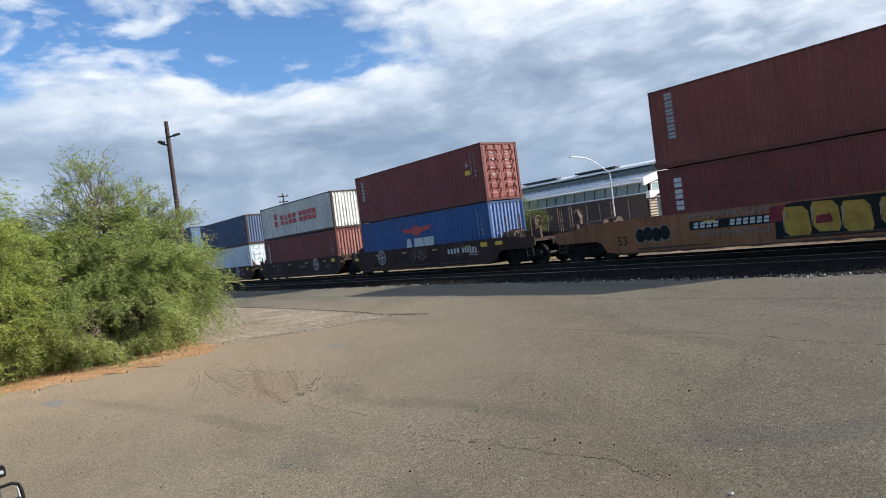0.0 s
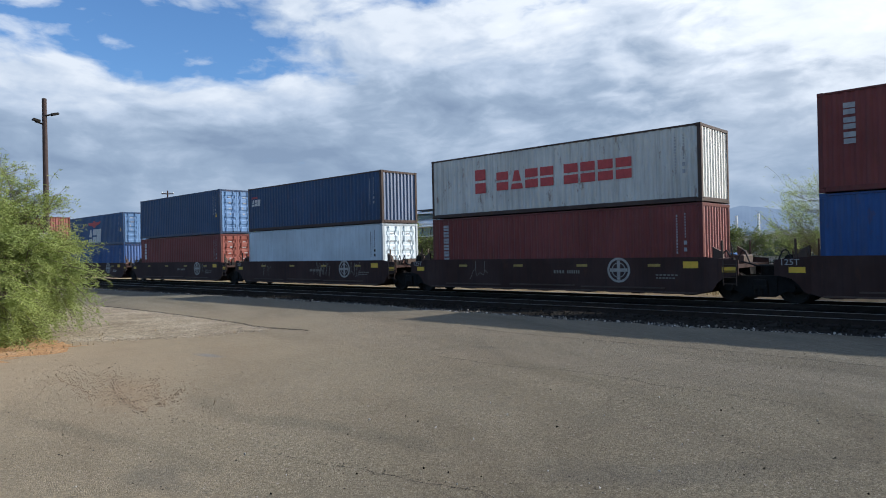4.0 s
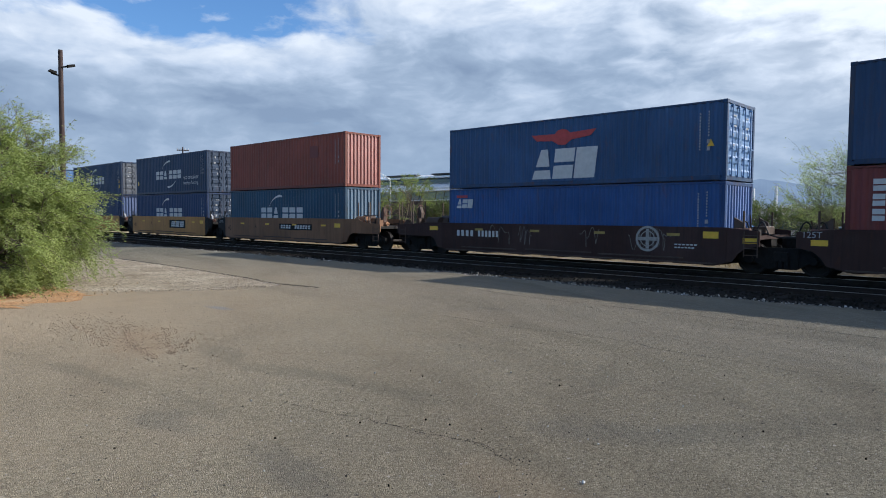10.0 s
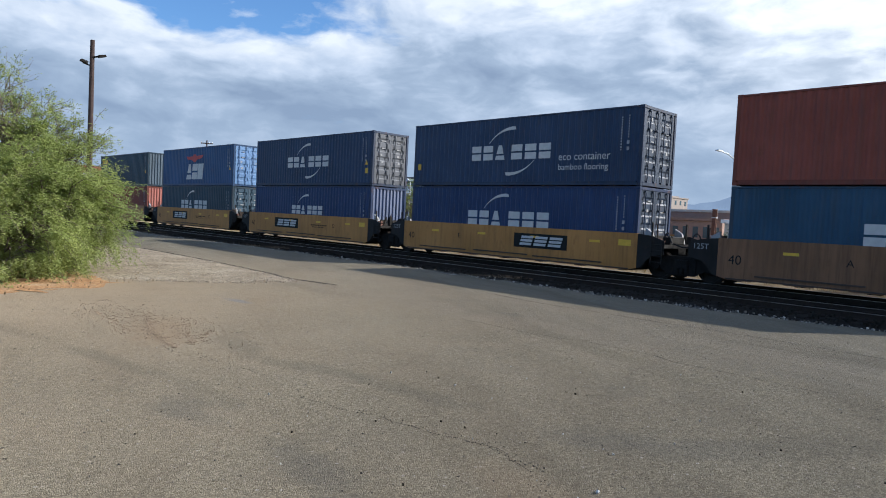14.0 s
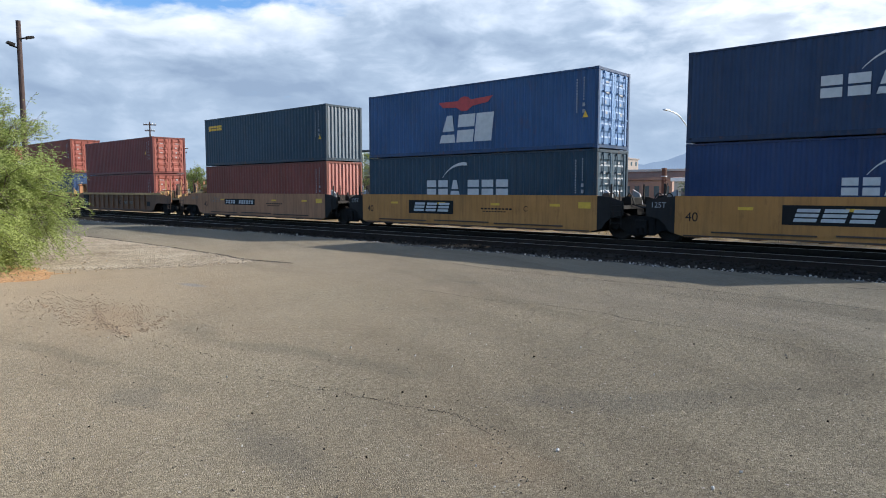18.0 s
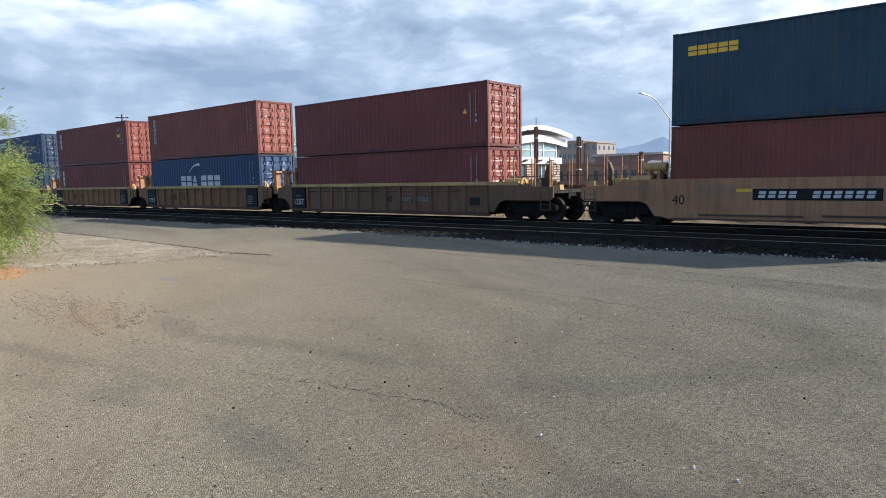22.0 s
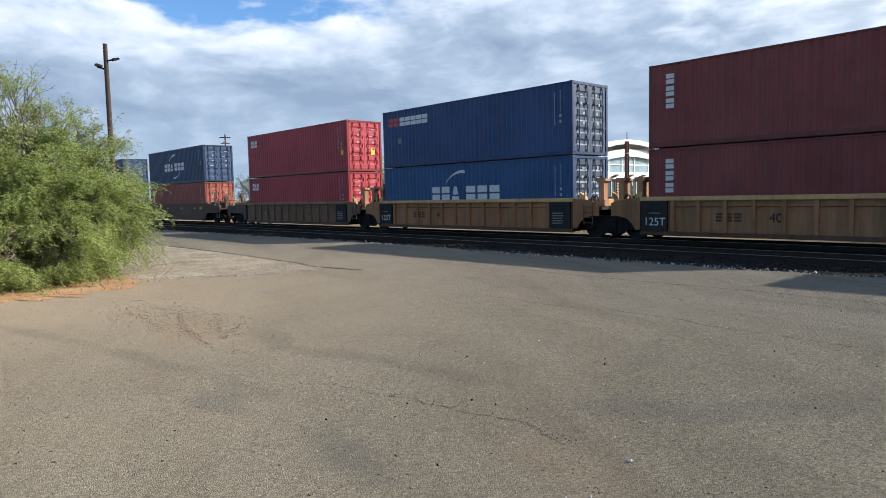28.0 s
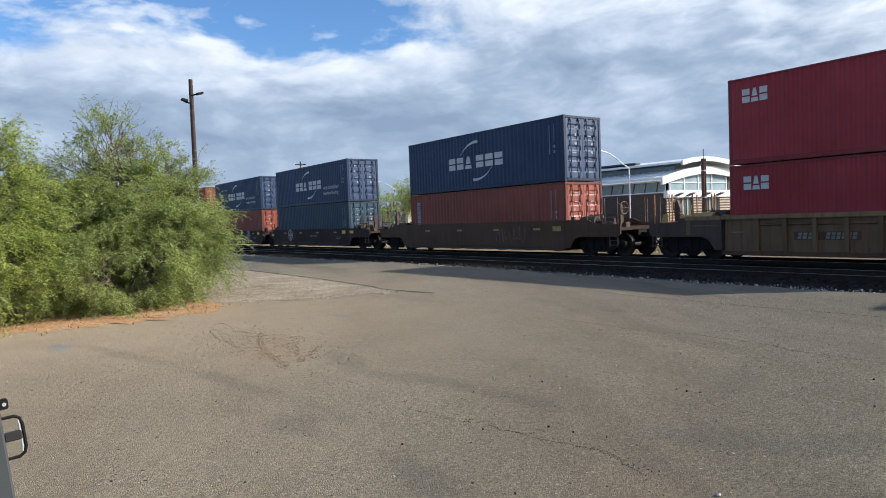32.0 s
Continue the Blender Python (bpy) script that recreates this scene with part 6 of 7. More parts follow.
def end_gear(unit, sx, x0, z0, span, rng, mats, n):
    """Brackets, cylinders, levers and looping hoses that crowd a car's end deck."""
    for k in range(n):
        x = sx * (x0 + span * (k + rng.uniform(0.1, 0.9)) / n)
        y = rng.uniform(-1.32, -0.55)
        mat = mats[k % len(mats)]
        kind = k % 4
        bm = bmesh.new()
        if kind == 0:
            w, d, hgt = rng.uniform(0.10, 0.2), rng.uniform(0.04, 0.14), rng.uniform(0.15, 0.48)
            prism_y(bm, [(x - w, z0), (x + w, z0), (x + w * 0.9, z0 + hgt), (x - w * 0.3, z0 + hgt), (x - w, z0 + hgt * 0.5)], y - d, y + d)
            part("bracket", bm, mat, unit)
        elif kind == 1:
            pts = [(x + sx * 0.42 * (f / 6 - 0.5), y + 0.05 * math.sin(f), z0 + 0.02 + 0.42 * math.sin(math.pi * f / 6)) for f in range(7)]
            pipe(bm, pts, 0.024, 6)
            part("looped_hose", bm, M_RUBBER, unit)
        elif kind == 2:
            r = rng.uniform(0.08, 0.13)
            tube(bm, (x - 0.22, y, z0 + r), (x + 0.22, y, z0 + r), r, 10)
            tube(bm, (x + 0.2, y, z0 + r), (x + 0.36, y, z0 + r), 0.03, 6)
            part("brake_cylinder", bm, mat, unit)
        else:
            tube(bm, (x, y, z0), (x + rng.uniform(-0.15, 0.15), y, z0 + rng.uniform(0.35, 0.8)), 0.024, 6)
            part("release_lever", bm, mat, unit)


def build_unit(index, s, style, couplers, half, sill_top):
    """One unit of a well car. Its middle is x = 0, the track's middle y = 0, the rail head z = 0."""
    side, chord, dark = STYLES[style]
    if index == 6:
        side = chord = CAR_RUSTTAN
    if style == "ribbed":
        side = RIB_WALL[index]
        chord = CAR_RIB if index == 15 else chord
    if index == 10:
        side = chord = CAR_DUSTTAN
    names = {"brown": "dark brown articulated well car unit carrying two stacked containers", "tan": "tan-yellow smooth-sided well car unit under stacked containers",
             "ribbed": "grimy yellow ribbed well car unit under stacked containers", "orange": "rusty orange-brown single well car with scrawled paint",
             "long": "rusty orange long well car covered in sprayed paint"}
    u = thing("well_car", names[style], "rail car", group="well cars of the train")
    rng = random.Random(100 + index)
    zb, zt, yo = (0.30 if style == "ribbed" else 0.245), sill_top, 1.50
    for sgn in (-1, 1):
        if style == "ribbed":
            bm = bmesh.new()
            prism_y(bm, [(-half, zb - 0.05), (half, zb - 0.05), (half, zt - 0.14), (-half, zt - 0.14)], sgn * (yo - 0.13) - 0.02, sgn * (yo - 0.13) + 0.02)
            wall = part("side_wall", bm, side, u, "ribbed side wall")
            bm = bmesh.new()
            box(bm, -half, half, min(sgn * yo, sgn * (yo - 0.16)), max(sgn * yo, sgn * (yo - 0.16)), zt - 0.15, zt, 0.015)
            part("top_chord", bm, chord, wall, "yellow top chord")
            bm = bmesh.new()
            box(bm, -half, half, min(sgn * (yo - 0.01), sgn * (yo - 0.16)), max(sgn * (yo - 0.01), sgn * (yo - 0.16)), zb - 0.09, zb + 0.06, 0.015)
            part("bottom_chord", bm, CAR_RUSTDARK, wall, "rusty bottom chord")
            bm = bmesh.new()
            prism_x(bm, [(sgn * (yo - 0.109), zt - 0.37), (sgn * (yo - 0.055), zt - 0.345), (sgn * (yo - 0.055), zt - 0.315), (sgn * (yo - 0.109), zt - 0.30)], -half + 1.2, half - 1.2)
            part("ledge", bm, side, wall, "narrow ledge between the ribs")
            rib = cached(("rib", zt, sgn), lambda: box(bmesh.new(), -0.065, 0.065, min(sgn * (yo - 0.012), sgn * (yo - 0.112)), max(sgn * (yo - 0.012), sgn * (yo - 0.112)), zb + 0.063, zt - 0.153))
            for k in range(12):
                part("rib", rib, side, wall, at=pose(-half + 1.25 + (2 * half - 2.5) * k / 11, 0, 0))
            if sgn < 0:
                bm = bmesh.new()
                if not couplers[0]:
                    prism_y(bm, [(-half + 0.05, zb + 0.07), (-half + 1.05, zb + 0.07), (-half + 1.05, zt - 0.16), (-half + 0.05, zt - 0.16)], -yo + 0.003, -yo + 0.112)
                    part("black_panel", bm, CAR_BLACK, wall, "black stencil panel")
                    part("lettering", words("125T", 0.40), M_WHITE, wall, "white stencil", pose(-half + 0.16, -yo - 0.002, 0.56))
                else:
                    bm.free()
                bm = bmesh.new()
                if couplers[1]:
                    prism_y(bm, [(half - 1.0, 0.62), (half - 0.5, 0.62), (half - 0.5, 0.95), (half - 1.0, 0.95)], -yo + 0.09, -yo + 0.112)
                else:
                    prism_y(bm, [(half - 1.15, zb + 0.07), (half - 0.15, zb + 0.07), (half - 0.15, zt - 0.16), (half - 1.15, zt - 0.16)], -yo + 0.003, -yo + 0.112)
                part("black_panel", bm, CAR_BLACK, wall, "black stencil panel")
                part("lettering", words("40", 0.40), M_BLACK, wall, "dark stencil", pose(-half + ({11: 6.75, 15: 8.2}.get(index, 4.45)), -yo + 0.104, 0.72))
                bm = bmesh.new()
                for i in range(0 if couplers[1] else 5):
                    flat_shape(bm, [(half - 1.0, 0.95 - 0.1 * i), (half - 0.45 - rng.uniform(0, 0.2), 0.95 - 0.1 * i), (half - 0.45, 0.99 - 0.1 * i), (half - 1.0, 0.99 - 0.1 * i)], -yo + 0.0)
                blocks(bm, -half + 0.35, -half + 0.8, 0.98, 1.01, 1, -yo, 0)
                tagged(part("lettering", bm, M_DIMWHITE, wall, "small white lines"), "small white lines", kind="stuff")
                bm = bmesh.new()
                if index in (11, 15):
                    nx = -half + (7.6 if index == 11 else 2.42)
                    flat_shape(bm, [(nx, 0.73), (nx + 1.95, 0.73), (nx + 1.95, 0.99), (nx, 0.99)], -yo + 0.108)
                    part("name_panel", bm, CAR_RUSTDARK, wall, "dark panel")
                    block_parts("lettering", nx + 0.1, nx + 0.75, 0.76, 0.96, 4, -yo + 0.103, 0.30, 0.2, M_DIMWHITE, wall, "grimy white bars")
                    block_parts("lettering", nx + 0.95, nx + 1.85, 0.76, 0.96, 6, -yo + 0.103, 0.30, 0.2, M_DIMWHITE, wall, "grimy white bars")
                else:
                    bm.free()
                    block_parts("lettering", -half + 2.75, -half + 3.65, 0.72, 1.0, 3, -yo + 0.105, 0.2, 0.0, M_WORNBLACK, wall, "dark worn bars", "s")
        else:
            low = [(-half, zb + 0.10), (-half + 0.35, zb)]
            x = -half + 1.1
            while x < half - 1.1:
                low += [(x, zb), (x + 0.05, zb + 0.025), (x + 0.9, zb + 0.025), (x + 0.95, zb)]
                x += 1.75
            low += [(half - 0.35, zb), (half, zb + 0.10)]
            bm = bmesh.new()
            prism_y(bm, low + [(half, zt), (-half, zt)], sgn * (yo - 0.03) - 0.03, sgn * (yo - 0.03) + 0.03)
            wall = part("side_wall", bm, side, u, "smooth plate side wall")
            bm = bmesh.new()
            box(bm, -half, half, min(sgn * (yo - 0.063), sgn * (yo - 0.18)), max(sgn * (yo - 0.063), sgn * (yo - 0.18)), zt - 0.1, zt - 0.002)
            part("top_chord", bm, chord, wall)
            bm = bmesh.new()
            for x0, x1, zr in ((-half + 1.2, -half + 4.2, 0.16), (-1.6, 1.4, 0.19), (half - 4.6, half - 1.4, 0.16), (-half + 0.3, half - 0.3, 0.02)):
                box(bm, x0, x1, min(sgn * yo, sgn * (yo + 0.035)), max(sgn * yo, sgn * (yo + 0.035)), zb + zr, zb + zr + 0.05)
            part("side_rail", bm, CAR_GEAR, wall, "grimy rails along the wall's foot")
            if sgn < 0:
                ye = -yo - 0.002
                strip = cached(("reflector",), lambda: flat_shape(bmesh.new(), [(0, 0), (0.45, 0), (0.45, 0.09), (0, 0.09)], 0))
                for x in ((-3.95, 1.5, 4.3) if index == 10 else (-4.3, -1.4, 1.5, 4.3)):
                    part("reflector", strip, M_SHADEYELLOW if style in ("brown", "orange") else M_YELLOW, wall, "yellow reflective strip", pose(x, ye, 1.15))
                strip = cached(("end_reflector",), lambda: flat_shape(bmesh.new(), [(0, 0), (0.5, 0), (0.5, 0.22), (0, 0.22)], 0))
                part("reflector", strip, M_SHADEYELLOW if style == "orange" else M_YELLOW, wall, "yellow reflective panel", pose(half - 0.75, ye, 1.1))
                if style == "tan":
                    big = index in (7, 8, 9)
                    x0 = {6: 6.26, 7: 6.75, 8: 3.06, 9: 2.95, 10: 2.62}[index] - HX
                    w, z0, z1 = (2.65, 0.74, 1.32) if big else (3.3, 0.90, 1.24)
                    bm = bmesh.new()
                    flat_shape(bm, [(x0, z0), (x0 + w, z0), (x0 + w, z1), (x0, z1)], ye)
                    pl = part("name_panel", bm, M_BLACK, wall, "black panel with white blocks")
                    if big:
                        block_parts("lettering", x0 + 0.3, x0 + w - 0.2, z0 + 0.1, z1 - 0.1, 3, ye - 0.004, 0.16, 0.3, M_WHITE, wall, "white slanted bars", "s")
                    else:
                        block_parts("lettering", x0 + 0.15, x0 + 1.25, z0 + 0.07, z1 - 0.07, 4, ye - 0.004, 0.30, 0.2, M_WHITE, wall, "white slanted bars")
                        block_parts("lettering", x0 + 1.6, x0 + w - 0.12, z0 + 0.07, z1 - 0.07, 6, ye - 0.004, 0.30, 0.2, M_WHITE, wall, "white slanted bars")
                    part("lettering", words("40", 0.42), M_BLACK, wall, "black stencil", pose(-half + 0.35, ye - 0.004, 0.76))
                    part("lettering", words({6: "A", 7: "E", 8: "D", 9: "C", 10: "B"}[index], 0.3), M_BLACK, wall, "black unit letter", pose(3.5 - HX + (5.7 if index in (8, 9) else 0), ye - 0.004, 0.94))
                    bm = bmesh.new()
                    blocks(bm, 1.0, 2.6, 0.98, 1.04, 9, ye, 0.3)
                    blocks(bm, 1.1, 2.3, 0.88, 0.92, 8, ye, 0.3)
                    tagged(part("lettering", bm, M_BLACK, wall), "faint lines of small marks", kind="stuff")
                elif style == "brown":
                    cx = {1: 2.45, 2: 9.3, 3: 9.55, 4: 9.5, 5: 9.7, 17: 3.0, 18: 9.5}.get(index, 9.4) - HX
                    bm = bmesh.new()
                    n = 28
                    for k in range(n):
                        a, b = k * math.tau / n, (k + 1) * math.tau / n
                        for r0, r1 in ((0.36, 0.44), (0.24, 0.27)):
                            flat_shape(bm, [(cx + r0 * math.cos(a), 1.03 + r0 * math.sin(a)), (cx + r1 * math.cos(a), 1.03 + r1 * math.sin(a)),
                                            (cx + r1 * math.cos(b), 1.03 + r1 * math.sin(b)), (cx + r0 * math.cos(b), 1.03 + r0 * math.sin(b))], ye)
                    flat_shape(bm, [(cx - 0.34, 0.97), (cx + 0.34, 0.97), (cx + 0.34, 1.09), (cx - 0.34, 1.09)], ye)
                    flat_shape(bm, [(cx - 0.06, 0.69), (cx + 0.06, 0.69), (cx + 0.06, 1.37), (cx - 0.06, 1.37)], ye - 0.003)
                    part("emblem", bm, M_EMBLEM, wall, "round white emblem with a cross")
                    bm = bmesh.new()
                    nx = {1: 8.95, 5: 0.75}.get(index, 6.6) - HX
                    sz = 0.25 if index in (1, 5) else 0.12
                    blocks(bm, nx, nx + sz * 4.2, 0.9, 0.9 + sz, 4, ye, 0.42)
                    blocks(bm, nx + sz * 4.9, nx + sz * 9.6, 0.9, 0.9 + sz, 6, ye, 0.42)
                    blocks(bm, half - 1.7, half - 1.0, 0.75, 0.79, 6, ye, 0.3)
                    blocks(bm, half - 1.7, half - 0.9, 0.85, 0.89, 6, ye, 0.3)
                    tagged(part("lettering", bm, M_DIMWHITE if index not in (1, 5) else M_WHITE, wall), "rows of small white blocks", kind="stuff")
                    for k in range({1: 4, 3: 4, 5: 5, 2: 1}.get(index, 1)):
                        x0 = rng.uniform(-5, 4)
                        part("scrawl", scribble(bmesh.new(), index * 10 + k, x0, x0 + rng.uniform(0.6, 1.2), 0.62, 1.4, ye, 0.016, rng.choice((2, 3, 4))), M_DIMWHITE, wall, "thin white sprayed scrawl")
                else:
                    if style == "long":
                        off = -HX
                        bm = flat_shape(bmesh.new(), [(4.25 + off, 0.40), (11.2 + off, 0.40), (11.2 + off, 1.50), (4.9 + off, 1.52), (4.3 + off, 1.45)], ye - 0.001)
                        part("sprayed_paint", bm, M_BLACK, wall, "black sprayed ground")
                        for k, (x0, x1) in enumerate(((4.45, 7.05), (7.2, 9.3), (9.35, 11.1))):
                            for lobe in range(3):
                                xa = x0 + (x1 - x0) * (0.04 + 0.33 * lobe)
                                xb = xa + (x1 - x0) * 0.30
                                z0 = 0.45 + 0.10 * ((lobe + k) % 2)
                                z1 = 1.46 - 0.08 * ((lobe + 1) % 2)
                                c = 0.17
                                bm = flat_shape(bmesh.new(), [(x + off, z) for x, z in ((xa + c, z0), (xb - 0.05, z0 - 0.02), (xb + 0.03, z0 + c), (xb - 0.02, z1 - c), (xb - c, z1), (xa + 0.06, z1 + 0.02), (xa - 0.03, z1 - c), (xa + 0.02, z0 + c))], ye - 0.005)
                                part("sprayed_paint", bm, M_MUSTARD, wall, "large mustard-yellow sprayed shape")
                                bm = crescent(bmesh.new(), xa + off, z0 + 0.15, xa + 0.08 + off, z1 - 0.12, 0.05, 0.05, ye - 0.007)
                                part("sprayed_paint", bm, M_FADEDWHITE, wall, "pale sprayed highlight")
                            bm = flat_shape(bmesh.new(), [(x0 + 1.05 + off, 0.80), (x0 + 1.55 + off, 0.82), (x0 + 1.5 + off, 1.08), (x0 + 1.1 + off, 1.05)], ye - 0.009)
                            part("sprayed_paint", bm, M_DULLRED, wall, "dull red sprayed patch")
                        bm = flat_shape(bmesh.new(), [(4.1 + off, 0.95), (4.62 + off, 1.0), (4.68 + off, 1.5), (4.15 + off, 1.45)], ye - 0.004)
                        part("sprayed_paint", bm, M_DULLRED, wall, "dull red sprayed patch")
                        bm = bmesh.new()
                        flat_shape(bm, [(1.25 + off, 0.95), (4.25 + off, 0.95), (4.25 + off, 1.25), (1.25 + off, 1.25)], ye)
                        part("name_panel", bm, M_BLACK, wall, "black panel")
                        block_parts("lettering", 1.4 + off, 2.4 + off, 1.0, 1.2, 4, ye - 0.004, 0.30, 0.2, M_WHITE, wall, "white slanted bars")
                        block_parts("lettering", 2.75 + off, 4.15 + off, 1.0, 1.2, 6, ye - 0.004, 0.30, 0.2, M_WHITE, wall, "white slanted bars")
                        part("lettering", words("53", 0.5), M_BLACK, wall, "black stencil", pose(-1.95 + off, ye - 0.004, 0.6))
                        for k in range(4):
                            cx, cz, r0 = -0.85 + off + 0.36 * k, 0.92 + 0.04 * (k % 2), 0.27
                            ring = [(cx + r0 * 0.8 * math.cos(q * math.tau / 12), cz + r0 * math.sin(q * math.tau / 12)) for q in range(12)]
                            part("scrawl", flat_shape(bmesh.new(), [(cx + 1.15 * (x - cx), cz + 1.15 * (z - cz)) for x, z in ring], ye - 0.002 - 0.002 * k), M_DIMWHITE, wall, "pale sprayed rim")
                            part("scrawl", flat_shape(bmesh.new(), ring, ye - 0.004 - 0.002 * k), M_BLACK, wall, "dark sprayed bubble")
                        for k in range(5):
                            part("scrawl", scribble(bmesh.new(), 60 + k, 1.2 + off + 0.6 * k, 1.8 + off + 0.6 * k, 1.30, 1.53, ye, 0.035, 3), M_DIMWHITE, wall, "white sprayed scrawl")
                            part("scrawl", scribble(bmesh.new(), 70 + k, 1.6 + off + 0.5 * k, 2.1 + off + 0.5 * k, 0.65, 0.9, ye, 0.03, 3), M_DIMWHITE, wall, "white sprayed scrawl")
                    else:
                        for k in range(2):
                            x0 = rng.uniform(-5.5, 4.5)
                            part("scrawl", scribble(bmesh.new(), 300 + k, x0, x0 + rng.uniform(0.7, 1.3), 0.55, 1.35, ye, 0.014, 3), M_DIMWHITE, wall, "pale sprayed scrawl")
    # floor of the well
    for k in range(7):
        x = -half + 0.6 + (2 * half - 1.2) * k / 6
        bm = bmesh.new()
        box(bm, x - 0.16, x + 0.16, -1.42, 1.42, 0.22, 0.345)
        part("cross_beam", bm, dark, u)
    for sx, coupled in ((-1, couplers[0]), (1, couplers[1])):
        if coupled:
            a, tx, ex = half, half + 1.62, half + 2.95
            prof = [(a, zb + 0.1), (a + 0.25, 0.36), (a + 0.50, 0.74), (a + 0.75, 0.84), (ex - 0.15, 0.84), (ex, 0.95), (ex, 1.34), (a + 1.75, 1.38), (a + 1.3, zt - 0.02), (a, zt)]
        else:
            a, tx, ex = half, None, half + (1.2 if style == "ribbed" else 1.0)
            prof = [(a, zb + 0.1), (a + 0.18, 0.38), (a + 0.34, 0.62), (a + 0.55, 0.80), (a + 0.9, 0.88), (ex, 0.88), (ex, 1.36), (a + 0.55, zt - 0.06), (a, zt - 0.01)]
        for sgn in (-1, 1):
            bm = bmesh.new()
            y1 = sgn * (yo - 0.035)
            prism_y(bm, [(sx * x, z) for x, z in prof], y1 - 0.025, y1 + 0.025)
            ep = part("end_plate", bm, CAR_GEAR if index == 15 and coupled else side if coupled or style in ("long", "orange", "ribbed") else dark, u, "end plate arched over the truck")
            if sgn < 0:
                xl = sx * (a + 0.55)
                if not coupled and sx < 0 and style in ("tan", "brown"):
                    part("lettering", words("125T", 0.26), M_FADEDWHITE, ep, "white stencil", pose(xl - 0.30, -yo + 0.006, 1.20 if style == "brown" else 1.18))
                if style == "brown":
                    bm = bmesh.new()
                    flat_shape(bm, [(xl - 0.22, 0.96 + 0.16), (xl + 0.28, 1.12), (xl + 0.28, 1.32 - 0.02), (xl - 0.22, 1.30)], -yo + 0.008 - (0.0))
                    if coupled:
                        part("reflector", bm, M_YELLOW, ep, "yellow panel")
                    else:
                        bm.free()
                        bm = flat_shape(bmesh.new(), [(xl - 0.05, 0.97), (xl + 0.40, 0.97), (xl + 0.40, 1.14), (xl - 0.05, 1.14)], -yo + 0.008)
                        part("reflector", bm, M_YELLOW, ep, "yellow panel")
        bm = bmesh.new()
        x0, x1 = sorted((sx * (a + 0.02), sx * (ex - 0.02)))
        box(bm, x0, x1, -yo + 0.065, yo - 0.065, 1.10, 1.22)
        part("deck", bm, dark, u, "end deck over the truck")
        bm = bmesh.new()
        x0, x1 = sorted((sx * (a - 0.08), sx * (a + 0.01)))
        box(bm, x0, x1, -yo + 0.065, yo - 0.065, 0.35, zt - 0.05)
        part("bulkhead", bm, dark, u)
        bm = bmesh.new()
        x0, x1 = sorted((sx * (a + 0.05), sx * (ex - 0.05)))
        box(bm, x0, x1, -0.28, 0.28, 0.86, 1.097)
        part("centre_sill", bm, M_DARKSTEEL, u)
        metal = CAR_RIBTOP if style == "ribbed" or coupled and style == "tan" else (CAR_GEAR if style in ("brown", "orange", "long") else CAR_BLACK)
        if index == 6 and coupled:
            metal = CAR_RUSTTAN
        if coupled:
            build_truck(u, sx * tx)
            cp = part("coupler", cached(("coupler",), coupler_mesh), M_DARKSTEEL, u, "knuckle coupler", pose(sx * (ex + 0.75), 0, 0, 0, 0, 0 if sx > 0 else 180))
            bm = bmesh.new()
            pipe(bm, [(-0.5, 0.3, 0.85), (-0.3, 0.34, 0.55), (-0.1, 0.34, 0.38), (0.06, 0.33, 0.42)], 0.028, 6)
            part("air_hose", bm, M_RUBBER, cp)
            # railings, brake gear and tank on the platform
            for yy in (-1.40, 1.40):
                for xx in (a + 1.15, a + 1.98, a + 2.1, a + 2.75):
                    stanchion(u, sx * xx, yy, 1.22, 2.42, CAR_DUSTTAN if style in ("ribbed", "tan") and index != 6 else CAR_GEAR)
                bm = bmesh.new()
                tube(bm, (sx * (a + 2.75), yy, 1.75), (sx * (a + 1.55), yy, 1.75), 0.018, 6)
                part("handrail", bm, CAR_GEAR, u)
                if style == "ribbed":
                    y0, y1 = sorted((yy * 1.072, yy * 0.99))
                    part("end_chord", box(bmesh.new(), *sorted((sx * (a + 0.01), sx * (a + 1.42))), y0, y1, zt - 0.15, zt - 0.005, 0.012), chord, u, "yellow top chord over the truck")
                    y0, y1 = sorted((yy * 1.072, yy * 1.045))
                    part("stiffener", box(bmesh.new(), *sorted((sx * (a + 1.20), sx * (a + 1.36))), y0, y1, 0.90, zt - 0.153), side, u)
                    part("lip", box(bmesh.new(), *sorted((sx * (a + 0.10), sx * (a + 1.05))), y0, y1, zt - 0.36, zt - 0.32), side, u)
                ladder(u, sx * (a + 2.6), yy * 1.06, 0.45, 1.22, CAR_GEAR)
            stanchion(u, sx * (a + 2.3), -0.5, 1.22, 2.05, metal)
            bm = bmesh.new()
            for k in range(16):
                a0, a1 = k * math.tau / 16, (k + 1) * math.tau / 16
                tube(bm, (sx * (a + 2.38), -0.5 + 0.26 * math.cos(a0), 2.0 + 0.26 * math.sin(a0)), (sx * (a + 2.38), -0.5 + 0.26 * math.cos(a1), 2.0 + 0.26 * math.sin(a1)), 0.02, 5)
            for k in range(4):
                a0 = k * math.tau / 4
                tube(bm, (sx * (a + 2.38), -0.5, 2.0), (sx * (a + 2.38), -0.5 + 0.26 * math.cos(a0), 2.0 + 0.26 * math.sin(a0)), 0.012, 5)
            part("brake_wheel", bm, M_RUSTPOST, u, "rusty hand-brake wheel")
            bm = bmesh.new()
            tube(bm, (sx * (a + 0.55), -0.95, 1.46), (sx * (a + 1.35), -0.95, 1.46), 0.24, 14)
            part("air_tank", bm, metal, u, "round brake reservoir")
